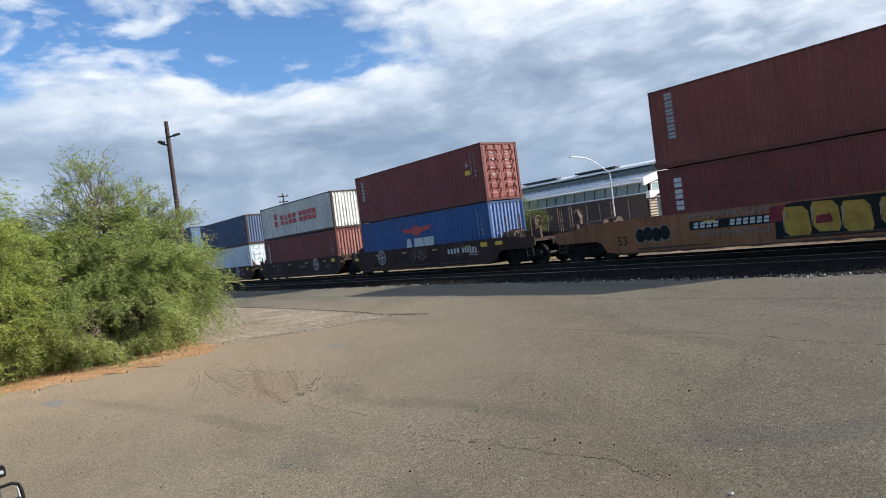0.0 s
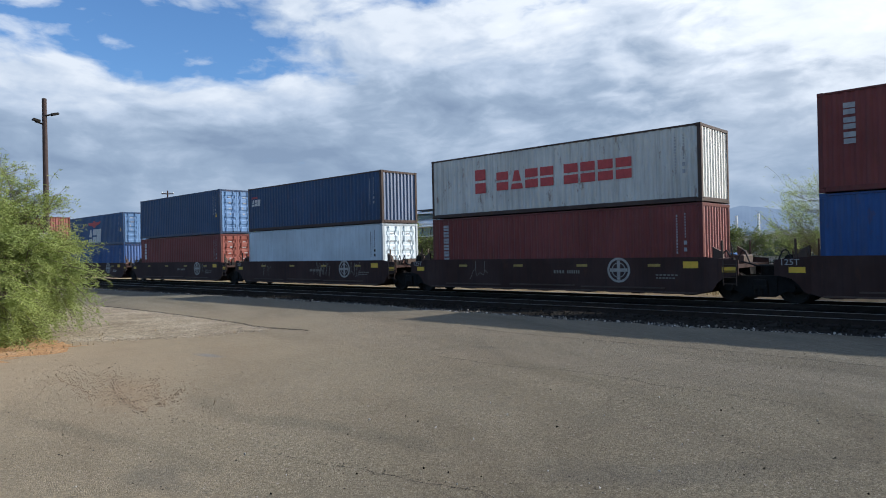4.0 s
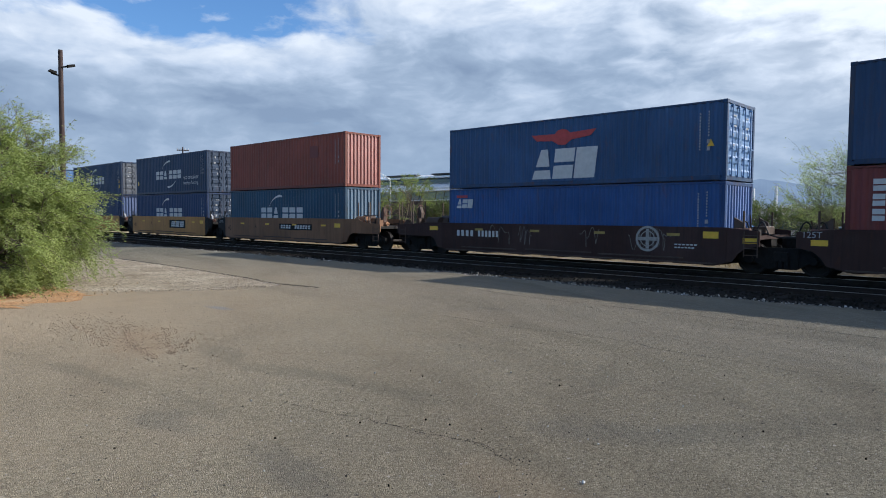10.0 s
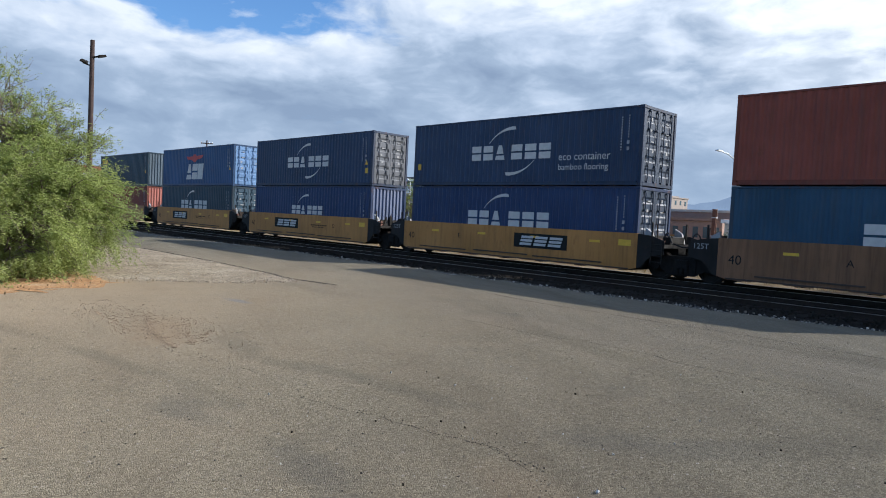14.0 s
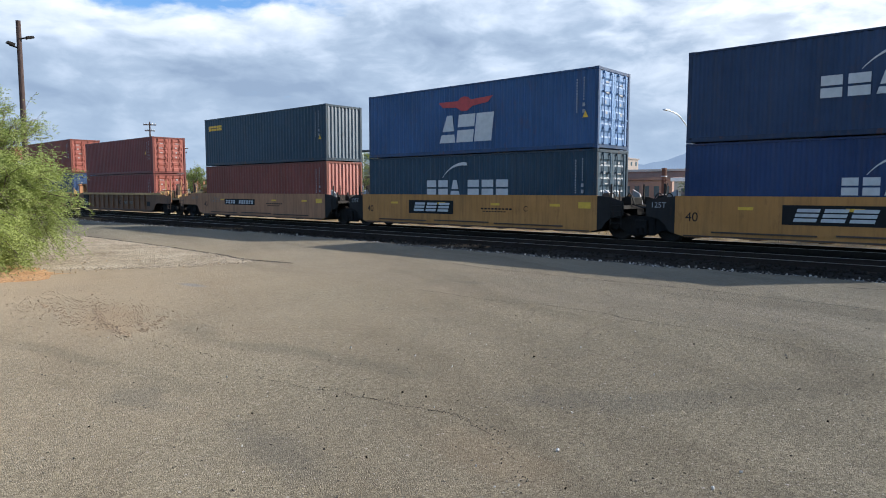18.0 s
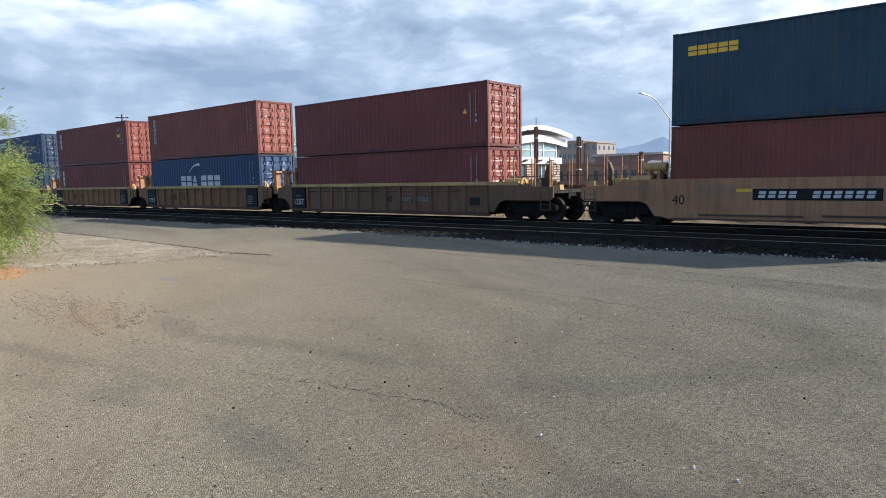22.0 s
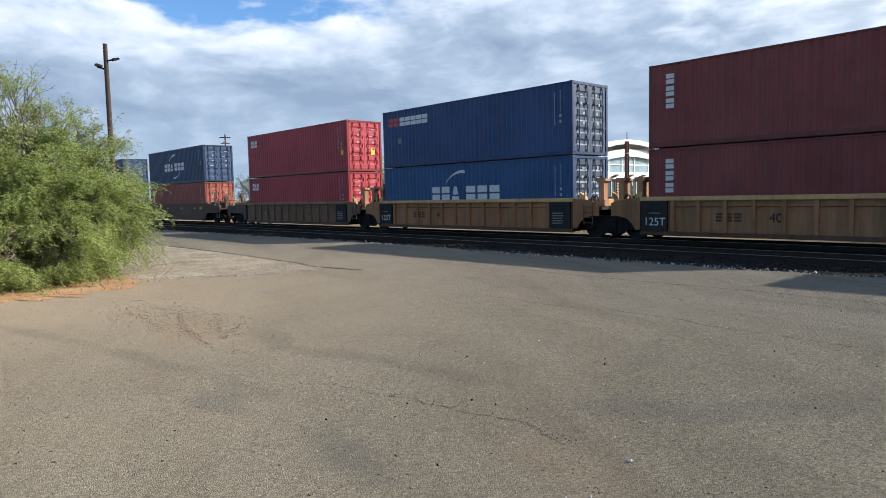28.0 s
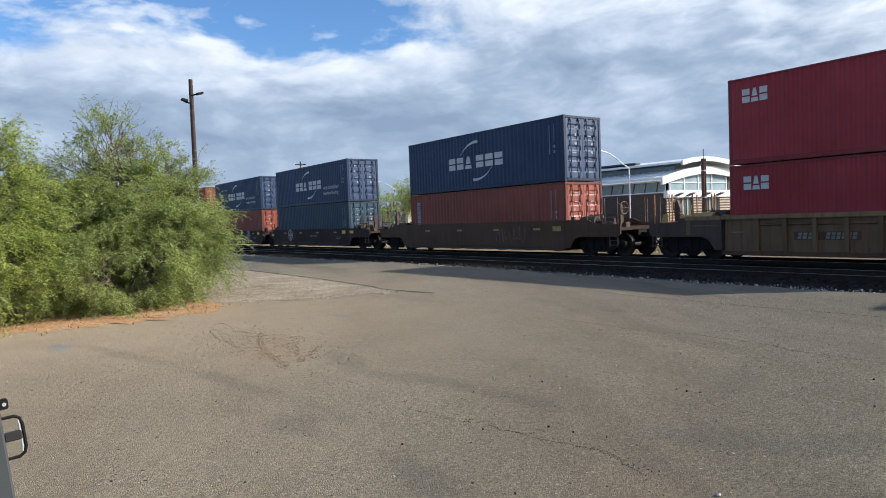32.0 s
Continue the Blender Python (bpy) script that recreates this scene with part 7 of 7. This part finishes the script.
            if index == 10:
                bm = bmesh.new()
                tube(bm, (sx * (a + 0.12), -0.75, 1.98), (sx * (a + 0.85), -0.75, 1.98), 0.15, 16)
                tube(bm, (sx * (a + 0.85), -0.75, 1.98), (sx * (a + 0.89), -0.75, 1.98), 0.17, 16)
                drum = part("reservoir_drum", bm, CAR_RIBTOP, u, "pale tan drum on a bracket")
                bm = bmesh.new()
                box(bm, *sorted((sx * (a + 0.3), sx * (a + 0.42))), -0.9, -0.6, 1.22, 1.86)
                box(bm, *sorted((sx * (a + 0.65), sx * (a + 0.75))), -0.9, -0.6, 1.22, 1.86)
                part("bracket", bm, CAR_DUSTTAN, drum)
                for k, (sx0, sx1, sz0, sz1) in enumerate(((-half - 1.25, -half - 0.9, 1.2, 1.36), (-half - 0.85, -half - 0.4, 1.18, 1.38))):
                    part("scrawl", scribble(bmesh.new(), 410 + k, sx0, sx1, sz0, sz1, -yo + 0.006, 0.02, 4), M_DIMWHITE, ep, "pale sprayed scrawl")
                for k in range(3):
                    part("scrawl", scribble(bmesh.new(), 420 + k, -5.15 + 0.4 * k, -4.75 + 0.4 * k, 1.0, 1.42, -yo - 0.004, 0.016, 3), M_DIMWHITE, wall, "pale sprayed scrawl")
            bm = bmesh.new()
            tube(bm, (sx * (a + 0.35), -0.35, 1.50), (sx * (a + 1.05), -0.35, 1.50), 0.26, 14)
            part("air_tank", bm, CAR_GEAR, u, "second brake reservoir")
            bm = bmesh.new()
            prism_y(bm, [(sx * (a + 2.12), 1.22), (sx * (a + 2.36), 1.22), (sx * (a + 2.36), 2.12), (sx * (a + 2.24), 2.2), (sx * (a + 2.12), 1.9)], -0.72, -0.56)
            part("brake_stand", bm, CAR_GEAR, u, "grimy hand-brake stand")
            bm = bmesh.new()
            box(bm, sx * (a + 1.75) - 0.28, sx * (a + 1.75) + 0.28, -0.9, -0.3, 1.22, 1.62, 0.03)
            part("valve_box", bm, metal, u)
            bm = bmesh.new()
            pipe(bm, [(sx * (a + 0.6), -0.3, 1.30), (sx * (a + 1.4), -0.1, 1.36), (sx * (a + 2.0), -0.2, 1.30), (sx * (a + 2.6), 0.1, 1.34)], 0.03, 6)
            part("brake_pipe", bm, M_DARKSTEEL, u)
            end_gear(u, sx, a + 0.2, 1.22, 2.6, rng, (CAR_DUSTTAN, M_RUSTPOST, metal, CAR_GEAR, CAR_DUSTTAN) if style in ("tan", "ribbed") else (CAR_GEAR, M_RUSTPOST, metal, CAR_GEAR, M_DARKSTEEL), 13)
        else:
            if sx > 0:
                build_truck(u, half + 1.5)
                bm = bmesh.new()
                tube(bm, (half + 1.5, 0, 0.86), (half + 1.5, 0, 1.18), 0.3, 14)
                part("articulation", bm, M_DARKSTEEL, u)
                bm = bmesh.new()
                pipe(bm, [(half + 0.8, -0.6, 1.3), (half + 1.3, -0.7, 1.16), (half + 1.9, -0.65, 1.18), (half + 2.4, -0.6, 1.32)], 0.028, 6)
                part("air_hose", bm, M_RUBBER, u)
                ladder(u, half + 0.75, -1.53, 0.55, 1.36, CAR_GEAR if style == "ribbed" else metal)
            for yy in (-1.30, 1.30):
                stanchion(u, sx * (a + 0.45), yy, 1.22, 1.98, metal, 0.028)
                bm = bmesh.new()
                prism_y(bm, [(sx * (a + 0.1), 1.22), (sx * (a + 0.5), 1.22), (sx * (a + 0.38), 1.62), (sx * (a + 0.1), 1.78)], yy * 0.86 - 0.06, yy * 0.86 + 0.06)
                part("container_guide", bm, metal if style != "tan" else M_FADEDWHITE, u, "corner guide for containers")
            if style == "ribbed":
                for gx, gy in (((a + 1.05, -0.95), (a + 1.05, 0.6)) if sx > 0 else ((a + 1.03, -0.95), (a + 0.24, -0.95), (a + 1.03, 0.6))):
                    bm = bmesh.new()
                    gx *= sx
                    box(bm, gx - 0.11, gx + 0.11, gy - 0.15, gy + 0.15, 1.22, 2.15, 0.02)
                    box(bm, gx - 0.16, gx + 0.16, gy - 0.17, gy + 0.17, 1.22, 1.50, 0.02)
                    post = part("guide_post", bm, CAR_DUSTTAN, u, "grimy tan guide post with a broad cap")
                    bm = bmesh.new()
                    prism_y(bm, [(gx - 0.13, 2.12), (gx + 0.13, 2.12), (gx + 0.22, 2.20), (gx + 0.20, 2.29), (gx - 0.20, 2.29), (gx - 0.22, 2.20)], gy - 0.18, gy + 0.18)
                    part("cap", bm, CAR_DUSTTAN, post)
            bm = bmesh.new()
            box(bm, sx * (a + 0.65) - 0.2, sx * (a + 0.65) + 0.2, -0.55, 0.35, 1.22, 1.5, 0.03)
            part("valve_box", bm, metal, u)
            end_gear(u, sx, a + 0.15, 1.22, 0.75, rng, (CAR_GEAR, M_DARKSTEEL, M_RUSTPOST), 6)
    return u


TRAIN = []       # (object, place on the train, sideways, height)
for i, (s0, style, cps, top, low) in enumerate(STACKS):
    cx = s0 + HX
    half = 8.35 if style == "long" else 6.28
    unit = build_unit(i, s0, style, cps, half, 1.46 if style == "brown" else 1.57)
    TRAIN.append((unit, cx, Y_MAIN, 0.0))
    zf = 0.36
    lowc = container("shipping_container", **low)
    TRAIN.append((lowc, cx, Y_MAIN, zf))
    upc = container("shipping_container", **top)
    TRAIN.append((upc, cx, Y_MAIN, zf + low["h"] + 0.02))

# ------------------------------------------------------------------ plants
M_BARK = plain("grey_brown_bark", (0.13, 0.10, 0.075), 0.9, 0, 0.3, 9.0)
M_GREENBARK = plain("green_bark", (0.25, 0.235, 0.150), 0.8, 0, 0.25, 6.0)
LEAF_BUSH = leaf_mat("feathery_green_leaf", (0.130, 0.168, 0.052), (0.36, 0.405, 0.145), 0.36)
LEAF_YELLOW = leaf_mat("yellow_green_leaf", (0.185, 0.230, 0.055), (0.39, 0.43, 0.12), 0.36)
LEAF_PALE = leaf_mat("pale_grey_green_leaf", (0.25, 0.305, 0.140), (0.42, 0.48, 0.245), 0.55)
LEAF_STREET = leaf_mat("light_green_leaf", (0.13, 0.165, 0.055), (0.29, 0.33, 0.12), 0.45)
LEAF_FAR = leaf_mat("dusty_green_leaf", (0.075, 0.10, 0.042), (0.15, 0.175, 0.078))


def leaf_mesh(name, pts, ways, rng, leaflets, length, size, width):
    """Feathery sprays: from each point a short drooping stalk with narrow leaflets on both sides."""
    m = len(pts)
    f = (np.arange(leaflets) + 0.5) / leaflets
    up = np.array([0.0, 0.0, 1.0])
    side = np.cross(ways, up)
    side /= np.linalg.norm(side, axis=1)[:, None] + 1e-6
    ln = length * rng.uniform(0.6, 1.35, (m, 1, 1))
    c = pts[:, None, :] + ways[:, None, :] * f[None, :, None] * ln
    c[:, :, 2] -= (f[None, :] ** 2) * 0.35 * ln[:, :, 0]
    sg = np.where(np.arange(leaflets) % 2 == 0, 1.0, -1.0)[None, :, None]
    out = side[:, None, :] * sg + ways[:, None, :] * 0.55 + rng.normal(0, 0.28, (m, leaflets, 3))
    out /= np.linalg.norm(out, axis=2)[:, :, None]
    nrm = np.cross(out, rng.normal(0, 1, (m, leaflets, 3)))
    nrm /= np.linalg.norm(nrm, axis=2)[:, :, None]
    s = size * rng.uniform(0.6, 1.3, (m, leaflets, 1))
    w = width * s / size
    a, b = c, c + out * s
    mid = (a + b) / 2
    quad = np.stack([a, mid + nrm * w, b, mid - nrm * w], axis=2).reshape(-1, 3)
    me = bpy.data.meshes.new(name)
    n = len(quad) // 4
    me.vertices.add(len(quad))
    me.vertices.foreach_set("co", quad.astype(np.float32).ravel())
    me.loops.add(len(quad))
    me.loops.foreach_set("vertex_index", np.arange(len(quad), dtype=np.int32))
    me.polygons.add(n)
    me.polygons.foreach_set("loop_start", np.arange(0, len(quad), 4, dtype=np.int32))
    me.update(calc_edges=True)
    return me


def limb(bm, pts, r0, r1, n=5):
    """A bent tapering limb through the points."""
    prev = None
    m = len(pts)
    for i, p in enumerate(pts):
        d = (pts[min(i + 1, m - 1)] - pts[max(i - 1, 0)]).normalized()
        u = d.orthogonal().normalized()
        v = d.cross(u)
        r = r0 + (r1 - r0) * i / (m - 1)
        ring = [bm.verts.new(p + (u * math.cos(k * math.tau / n) + v * math.sin(k * math.tau / n)) * r) for k in range(n)]
        if prev:
            for k in range(n):
                bm.faces.new((prev[k], prev[(k + 1) % n], ring[(k + 1) % n], ring[k]))
        prev = ring


def bent(a, b, rng, wob, sag=0.0, n=6):
    pts = []
    for i in range(n + 1):
        f = i / n
        p = a.lerp(b, f)
        k = math.sin(f * math.pi)
        pts.append(p + Vector((rng.normal(0, wob), rng.normal(0, wob), rng.normal(0, wob) + sag)) * k)
    return pts


def plant(name, label, category, seed, base, lobes, clumps, per, leaf, bark, droop, spread, twig=(0.16, 0.032, 0.0075, 7), stems=5, up=0.0, trunk_r=0.09, group="", slim=1.0, tight=0.10, strand=0.0, tips=5):
    """Limbs run from the foot to clumps spread through the lobes (centre, radii, weight); sprays of leaves sit on twigs round each clump."""
    rng = np.random.default_rng(seed)
    root = thing(name, label, category, pose(*base), group=group)
    wood = bmesh.new()
    weights = np.array([w for *_, w in lobes], float)
    weights /= weights.sum()
    forks = []
    for k in range(stems):
        c, r, _ = lobes[k % len(lobes)]
        tip = Vector(c) * 0.62 + Vector((rng.normal(0, r[0] * 0.3), rng.normal(0, r[1] * 0.3), rng.normal(0, r[2] * 0.2)))
        foot = Vector((rng.normal(0, 0.12), rng.normal(0, 0.12), -0.05)) + Vector((c[0], c[1], 0)) * 0.12
        pts = bent(foot, tip, rng, 0.10, 0.1)
        limb(wood, pts, trunk_r * rng.uniform(0.7, 1.1), trunk_r * 0.4, 7)
        forks += pts[2:]
    P, D = [], []
    for _ in range(clumps):
        c, r, _w = lobes[rng.choice(len(lobes), p=weights)]
        while True:
            q = rng.uniform(-1, 1, 3)
            d = float(np.dot(q, q))
            if 0.22 < d < 1.0:
                break
        q = q * (0.80 + 0.28 * rng.random())
        centre = Vector((c[0] + q[0] * r[0], c[1] + q[1] * r[1], max(0.12, c[2] + q[2] * r[2])))
        near = min(forks, key=lambda f: (f - centre).length + 0.25 * rng.random())
        pts = bent(near, centre, rng, 0.09, 0.12)
        limb(wood, pts, (0.024 + 0.010 * (near - centre).length) * slim, 0.006 * slim, 5)
        n = int(per * rng.uniform(0.55, 1.45))
        out = Vector((q[0], q[1], q[2] * 0.5 + up)).normalized()
        for _t in range(tips):
            tip = centre + Vector((rng.normal(0, spread), rng.normal(0, spread), rng.normal(0, spread * 0.7) - strand)) + out * spread * 0.9
            limb(wood, bent(pts[-2], tip, rng, 0.03, 0.03 + strand * 0.3, 4), 0.009 * slim, 0.003, 4)
            k = n // tips
            f = rng.random((k, 1))
            a, b = np.array(centre)[None], np.array(tip)[None]
            line = a * (1 - f) + b * f
            line[:, 2] += (0.5 * strand * np.sin(f * math.pi))[:, 0]
            P.append(line + rng.normal(0, tight, (k, 3)))
            w = np.array(out)[None] * 0.7 + rng.normal(0, 0.6, (k, 3))
            w[:, 2] -= droop
            D.append(w / np.linalg.norm(w, axis=1)[:, None])
    pts, ways = np.concatenate(P), np.concatenate(D)
    pts[:, 2] = np.maximum(pts[:, 2], 0.05)
    part("trunk", wood, bark, root, "bare twisting limbs")
    part("crown", leaf_mesh("crown", pts, ways, rng, twig[3], twig[0], twig[1], twig[2]), leaf, root, "feathery foliage")
    return root


plant("desert_shrub", "large feathery green shrub drooping to the ground", "shrub", 1, (-18.0, 3.6, GZ),
      [((0.2, -0.1, 1.65), (2.5, 1.9, 1.65), 5), ((0.3, 1.15, 1.5), (1.7, 1.05, 1.1), 1.7), ((1.7, -0.8, 1.15), (1.6, 1.9, 1.15), 3), ((-0.2, -1.7, 2.4), (1.5, 1.1, 0.9), 0.9)],
      310, 180, LEAF_BUSH, M_BARK, 0.55, 0.34, (0.18, 0.048, 0.0088, 10), 9, tight=0.05, strand=0.24, tips=7)
plant("desert_shrub", "broad yellow-green shrub beside the asphalt", "shrub", 2, (-17.6, -0.5, GZ),
      [((0, 0.45, 2.35), (2.8, 2.35, 1.75), 5), ((0.4, -3.2, 2.0), (2.6, 2.6, 1.9), 3), ((1.8, 0.2, 1.3), (1.7, 2.0, 1.3), 3)],
      330, 180, LEAF_YELLOW, M_BARK, 0.6, 0.34, (0.18, 0.048, 0.0088, 10), 9, tight=0.05, strand=0.26, tips=7)
plant("wispy_twigs", "thin upright branch tips rising from the shrub", "shrub", 5, (-18.1, 3.5, GZ),
      [((0.0, -0.3, 3.9), (0.9, 0.75, 0.85), 2), ((0.1, 0.55, 3.45), (1.0, 0.85, 0.75), 2.2), ((0.1, 1.15, 3.1), (1.0, 0.75, 0.65), 1.6), ((0.0, -1.0, 3.3), (0.9, 0.7, 0.6), 1.2), ((0.1, 1.45, 2.75), (1.0, 0.65, 0.6), 1.4)],
      140, 44, LEAF_BUSH, M_BARK, -0.1, 0.24, (0.14, 0.040, 0.0080, 8), 8, 0.5, 0.035, "", 0.6, 0.05, tips=4)
plant("palo_verde_tree", "airy pale green desert tree with many thin stems", "tree", 3, (-5.5, 29.2, -0.12),
      [((-1.0, 0, 3.0), (1.9, 1.6, 1.4), 4), ((0.7, 0.2, 3.6), (1.8, 1.6, 1.6), 4), ((-0.3, 0.3, 4.9), (0.8, 0.8, 0.9), 0.9), ((-2.1, 0, 2.2), (1.3, 1.2, 0.9), 1.4), ((0.9, 0, 2.2), (1.6, 1.4, 1.1), 2)],
      380, 36, LEAF_PALE, M_GREENBARK, -0.2, 0.36, (0.20, 0.040, 0.0074, 9), 14, 0.75, 0.055, "desert trees", 0.45, 0.06, -0.22, 4)
plant("palo_verde_tree", "denser pale green desert tree behind the posts", "tree", 4, (-2.6, 30.8, -0.12),
      [((0, 0, 3.3), (2.4, 2.0, 1.9), 5), ((0.4, 0.2, 4.3), (1.8, 1.5, 1.2), 3)],
      420, 44, LEAF_PALE, M_GREENBARK, -0.2, 0.38, (0.20, 0.040, 0.0074, 9), 14, 0.7, 0.055, "desert trees", 0.45, 0.06, -0.20, 4)
for sd, bx, by, hgt, wid, lf in ((11, -56.4, 38.5, 6.4, 1.7, LEAF_YELLOW), (12, -49.6, 45.0, 6.0, 3.2, LEAF_STREET), (13, -17.4, 50.0, 3.1, 2.3, LEAF_FAR), (14, -13.9, 53.0, 2.7, 1.9, LEAF_FAR),
                             (15, -50.0, 50.5, 3.4, 1.8, LEAF_FAR), (16, -82.7, 44.0, 4.6, 2.2, LEAF_STREET), (17, -104.0, 52.0, 6.0, 3.5, LEAF_FAR), (18, -64.5, 47.0, 7.0, 2.6, LEAF_PALE), (19, -72.0, 46.5, 7.0, 3.2, LEAF_PALE), (20, -78.5, 47.5, 6.8, 3.1, LEAF_PALE)):
    plant("street_tree", "small dusty green tree beyond the tracks", "tree", sd, (bx, by, -0.12),
          [((0, 0, hgt * 0.58), (wid, wid, hgt * 0.40), 3), ((wid * 0.3, 0, hgt * 0.72), (wid * 0.7, wid * 0.7, hgt * 0.26), 1)],
          70, 44, lf, M_BARK, 0.0, 0.45, (0.34, 0.11, 0.026, 5), 4, 0.4, 0.09, "trees beyond the tracks")


def weeds(name, label, seed, count, spot, h0, h1, mat):
    """Tufts of dry blades in one mesh."""
    rng = random.Random(seed)
    vs, fs = [], []
    for _ in range(count):
        x, y, z = spot(rng)
        for _b in range(7):
            a = rng.uniform(0, 6.283)
            h = rng.uniform(h0, h1)
            dx, dy = math.cos(a) * h * 0.45, math.sin(a) * h * 0.45
            w = 0.006 + 0.006 * rng.random()
            k = len(vs)
            vs += [(x - math.sin(a) * w, y + math.cos(a) * w, z), (x + math.sin(a) * w, y - math.cos(a) * w, z), (x + dx, y + dy, z + h)]
            fs.append((k, k + 1, k + 2))
    solid(name, sheet(name, vs, fs), mat, label, "grass", kind="stuff")


M_DRYGRASS = plain("dry_grass", (0.40, 0.315, 0.165), 0.9, 0, 0.3, 4.0)
weeds("dry_grass", "yellow dry grass beyond the tracks", 31, 5200, lambda r: (r.uniform(-70, 8), 27.4 + abs(r.gauss(0, 3.0)), -0.25), 0.10, 0.34, M_DRYGRASS)
M_LITTER = plain("dry_litter", (0.36, 0.26, 0.15), 0.9, 0, 0.35, 4.0)
weeds("litter_grass", "dry litter and seedlings at the shrub's foot", 32, 120, lambda r: (-15.0 + r.gauss(0, 0.9), 2.4 + r.gauss(0, 2.0), GZ + 0.01), 0.02, 0.07, M_LITTER)


# ------------------------------------------------------------------ grey post with a latch, close by
def build_latch_post():
    grey_paint = paint("grey_painted_steel", (0.060, 0.066, 0.067), 0.5, 0.2, rust=0.1)
    p = thing("gate_post", "grey painted steel gate post with a latch loop and black strap", "post", pose(-3.4, 0.180, GZ - 0.014, 5.1, 0, 0))
    top = 1.815 - 0.06 - 0.685
    bm = bmesh.new()
    box(bm, -0.06, 0.06, -0.12, 0.0, -0.02, top, 0.008)
    part("post", bm, grey_paint, p)
    bm = bmesh.new()
    prism_x(bm, [(0.0, top - 0.045), (0.028, top - 0.045), (0.034, top - 0.037), (0.034, top - 0.008), (0.028, top), (0.0, top)], -0.012, 0.012)
    part("hinge_tab", bm, M_DARKSTEEL, p, "dark tab with a pin hole")
    bm = bmesh.new()
    tube(bm, (-0.016, 0.019, top - 0.023), (0.016, 0.019, top - 0.023), 0.008, 10)
    part("pin", bm, M_GALV, p)
    bm = bmesh.new()
    z1, z0 = top - 0.085, top - 0.265
    pipe(bm, [(0, 0.0, z1), (0, 0.045, z1), (0, 0.065, z1 - 0.012), (0, 0.072, z1 - 0.04), (0, 0.072, z0 + 0.04), (0, 0.065, z0 + 0.014), (0, 0.045, z0), (0, 0.0, z0)], 0.007, 8)
    part("latch_loop", bm, M_DARKSTEEL, p, "bent steel loop")
    bm = bmesh.new()
    pipe(bm, [(0.0, 0.058, z1 - 0.02), (0.0, 0.06, z1 - 0.04), (0.0, 0.06, z0 + 0.04), (0.0, 0.056, z0 + 0.02)], 0.004, 6)
    part("inner_rod", bm, M_GALV, p)
    bm = bmesh.new()
    box(bm, -0.012, 0.012, 0.0, 0.064, z0 + 0.075, z0 + 0.115, 0.004)
    part("strap", bm, M_RUBBER, p, "black rubber strap")


build_latch_post()


# ------------------------------------------------------------------ wooden ties
def build_ties():
    me = cached(("tie",), lambda: box(bmesh.new(), -0.11, 0.11, -1.28, 1.28, -0.33, -0.135, 0.012))
    tracks = [o for o in scene.objects if o.name.startswith("railway_track")]
    rng = random.Random(77)
    for tr in tracks:
        near = range(0, 150)
        for k in near:
            part("tie", me, M_TIE, tr, at=pose(-64 + 0.5 * k + rng.uniform(-0.02, 0.02), rng.uniform(-0.03, 0.03), rng.uniform(-0.008, 0.004), 0, 0, rng.uniform(-0.8, 0.8)))
        bm = bmesh.new()
        for k in list(range(-120, 0)) + list(range(150, 280)):
            x = -64 + 0.5 * k
            box(bm, x - 0.11, x + 0.11, -1.28, 1.28, -0.33, -0.135)
        ob = part("far_ties", bm, M_TIE, tr)
        tagged(ob, "rows of wooden ties further along", kind="stuff")


build_ties()


# ------------------------------------------------------------------ what moves
def motions():
    rows = [
        (0.0, -36.44), (0.5, -32.56), (1.0, -28.63), (1.5, -24.77), (2.0, -20.89), (2.5, -16.92),
        (3.0, -13.18), (3.5, -9.22), (5.5, 6.70), (6.0, 10.51), (6.5, 14.54), (7.0, 18.34),
        (7.5, 22.29), (8.0, 26.22), (8.5, 30.31), (9.0, 34.21), (9.5, 37.91), (10.0, 41.88),
        (10.5, 45.82), (11.0, 49.72), (11.5, 53.55), (12.0, 57.46), (12.5, 61.42), (13.0, 65.43),
        (13.5, 69.39), (15.5, 84.69), (16.0, 88.61), (16.5, 92.54), (17.0, 96.32), (17.5, 100.43),
        (18.0, 104.40), (18.5, 108.09), (19.0, 112.03), (19.5, 115.87), (20.0, 119.77), (20.5, 123.74),
        (21.0, 127.57), (21.5, 131.74), (22.0, 135.60), (22.5, 139.52), (23.0, 143.16), (23.5, 147.09),
        (24.0, 150.84), (24.5, 154.81), (26.5, 170.65), (27.0, 174.47), (27.5, 178.07), (28.0, 181.92),
        (28.5, 185.90), (29.0, 189.76), (29.5, 193.54), (30.0, 197.76), (30.5, 201.67), (31.0, 205.51),
        (31.5, 209.38), (32.0, 213.06),
    ]
    for ob, s, y, z in TRAIN:
        walk(ob, [(t, pose(s + shift, y, z)) for t, shift in rows])
    ts = [r[0] for r in rows]
    ss = [r[1] for r in rows]
    steps = [k / 15 for k in range(0, 32 * 15 + 1)]
    turns = [math.degrees((float(np.interp(t, ts, ss)) - ss[0]) / WHEEL_R) for t in steps]
    for w, dx in WHEELSETS:
        walk(w, [(t, pose(dx, 0, WHEEL_R, 0, a % 360, 0)) for t, a in zip(steps, turns)])


motions()
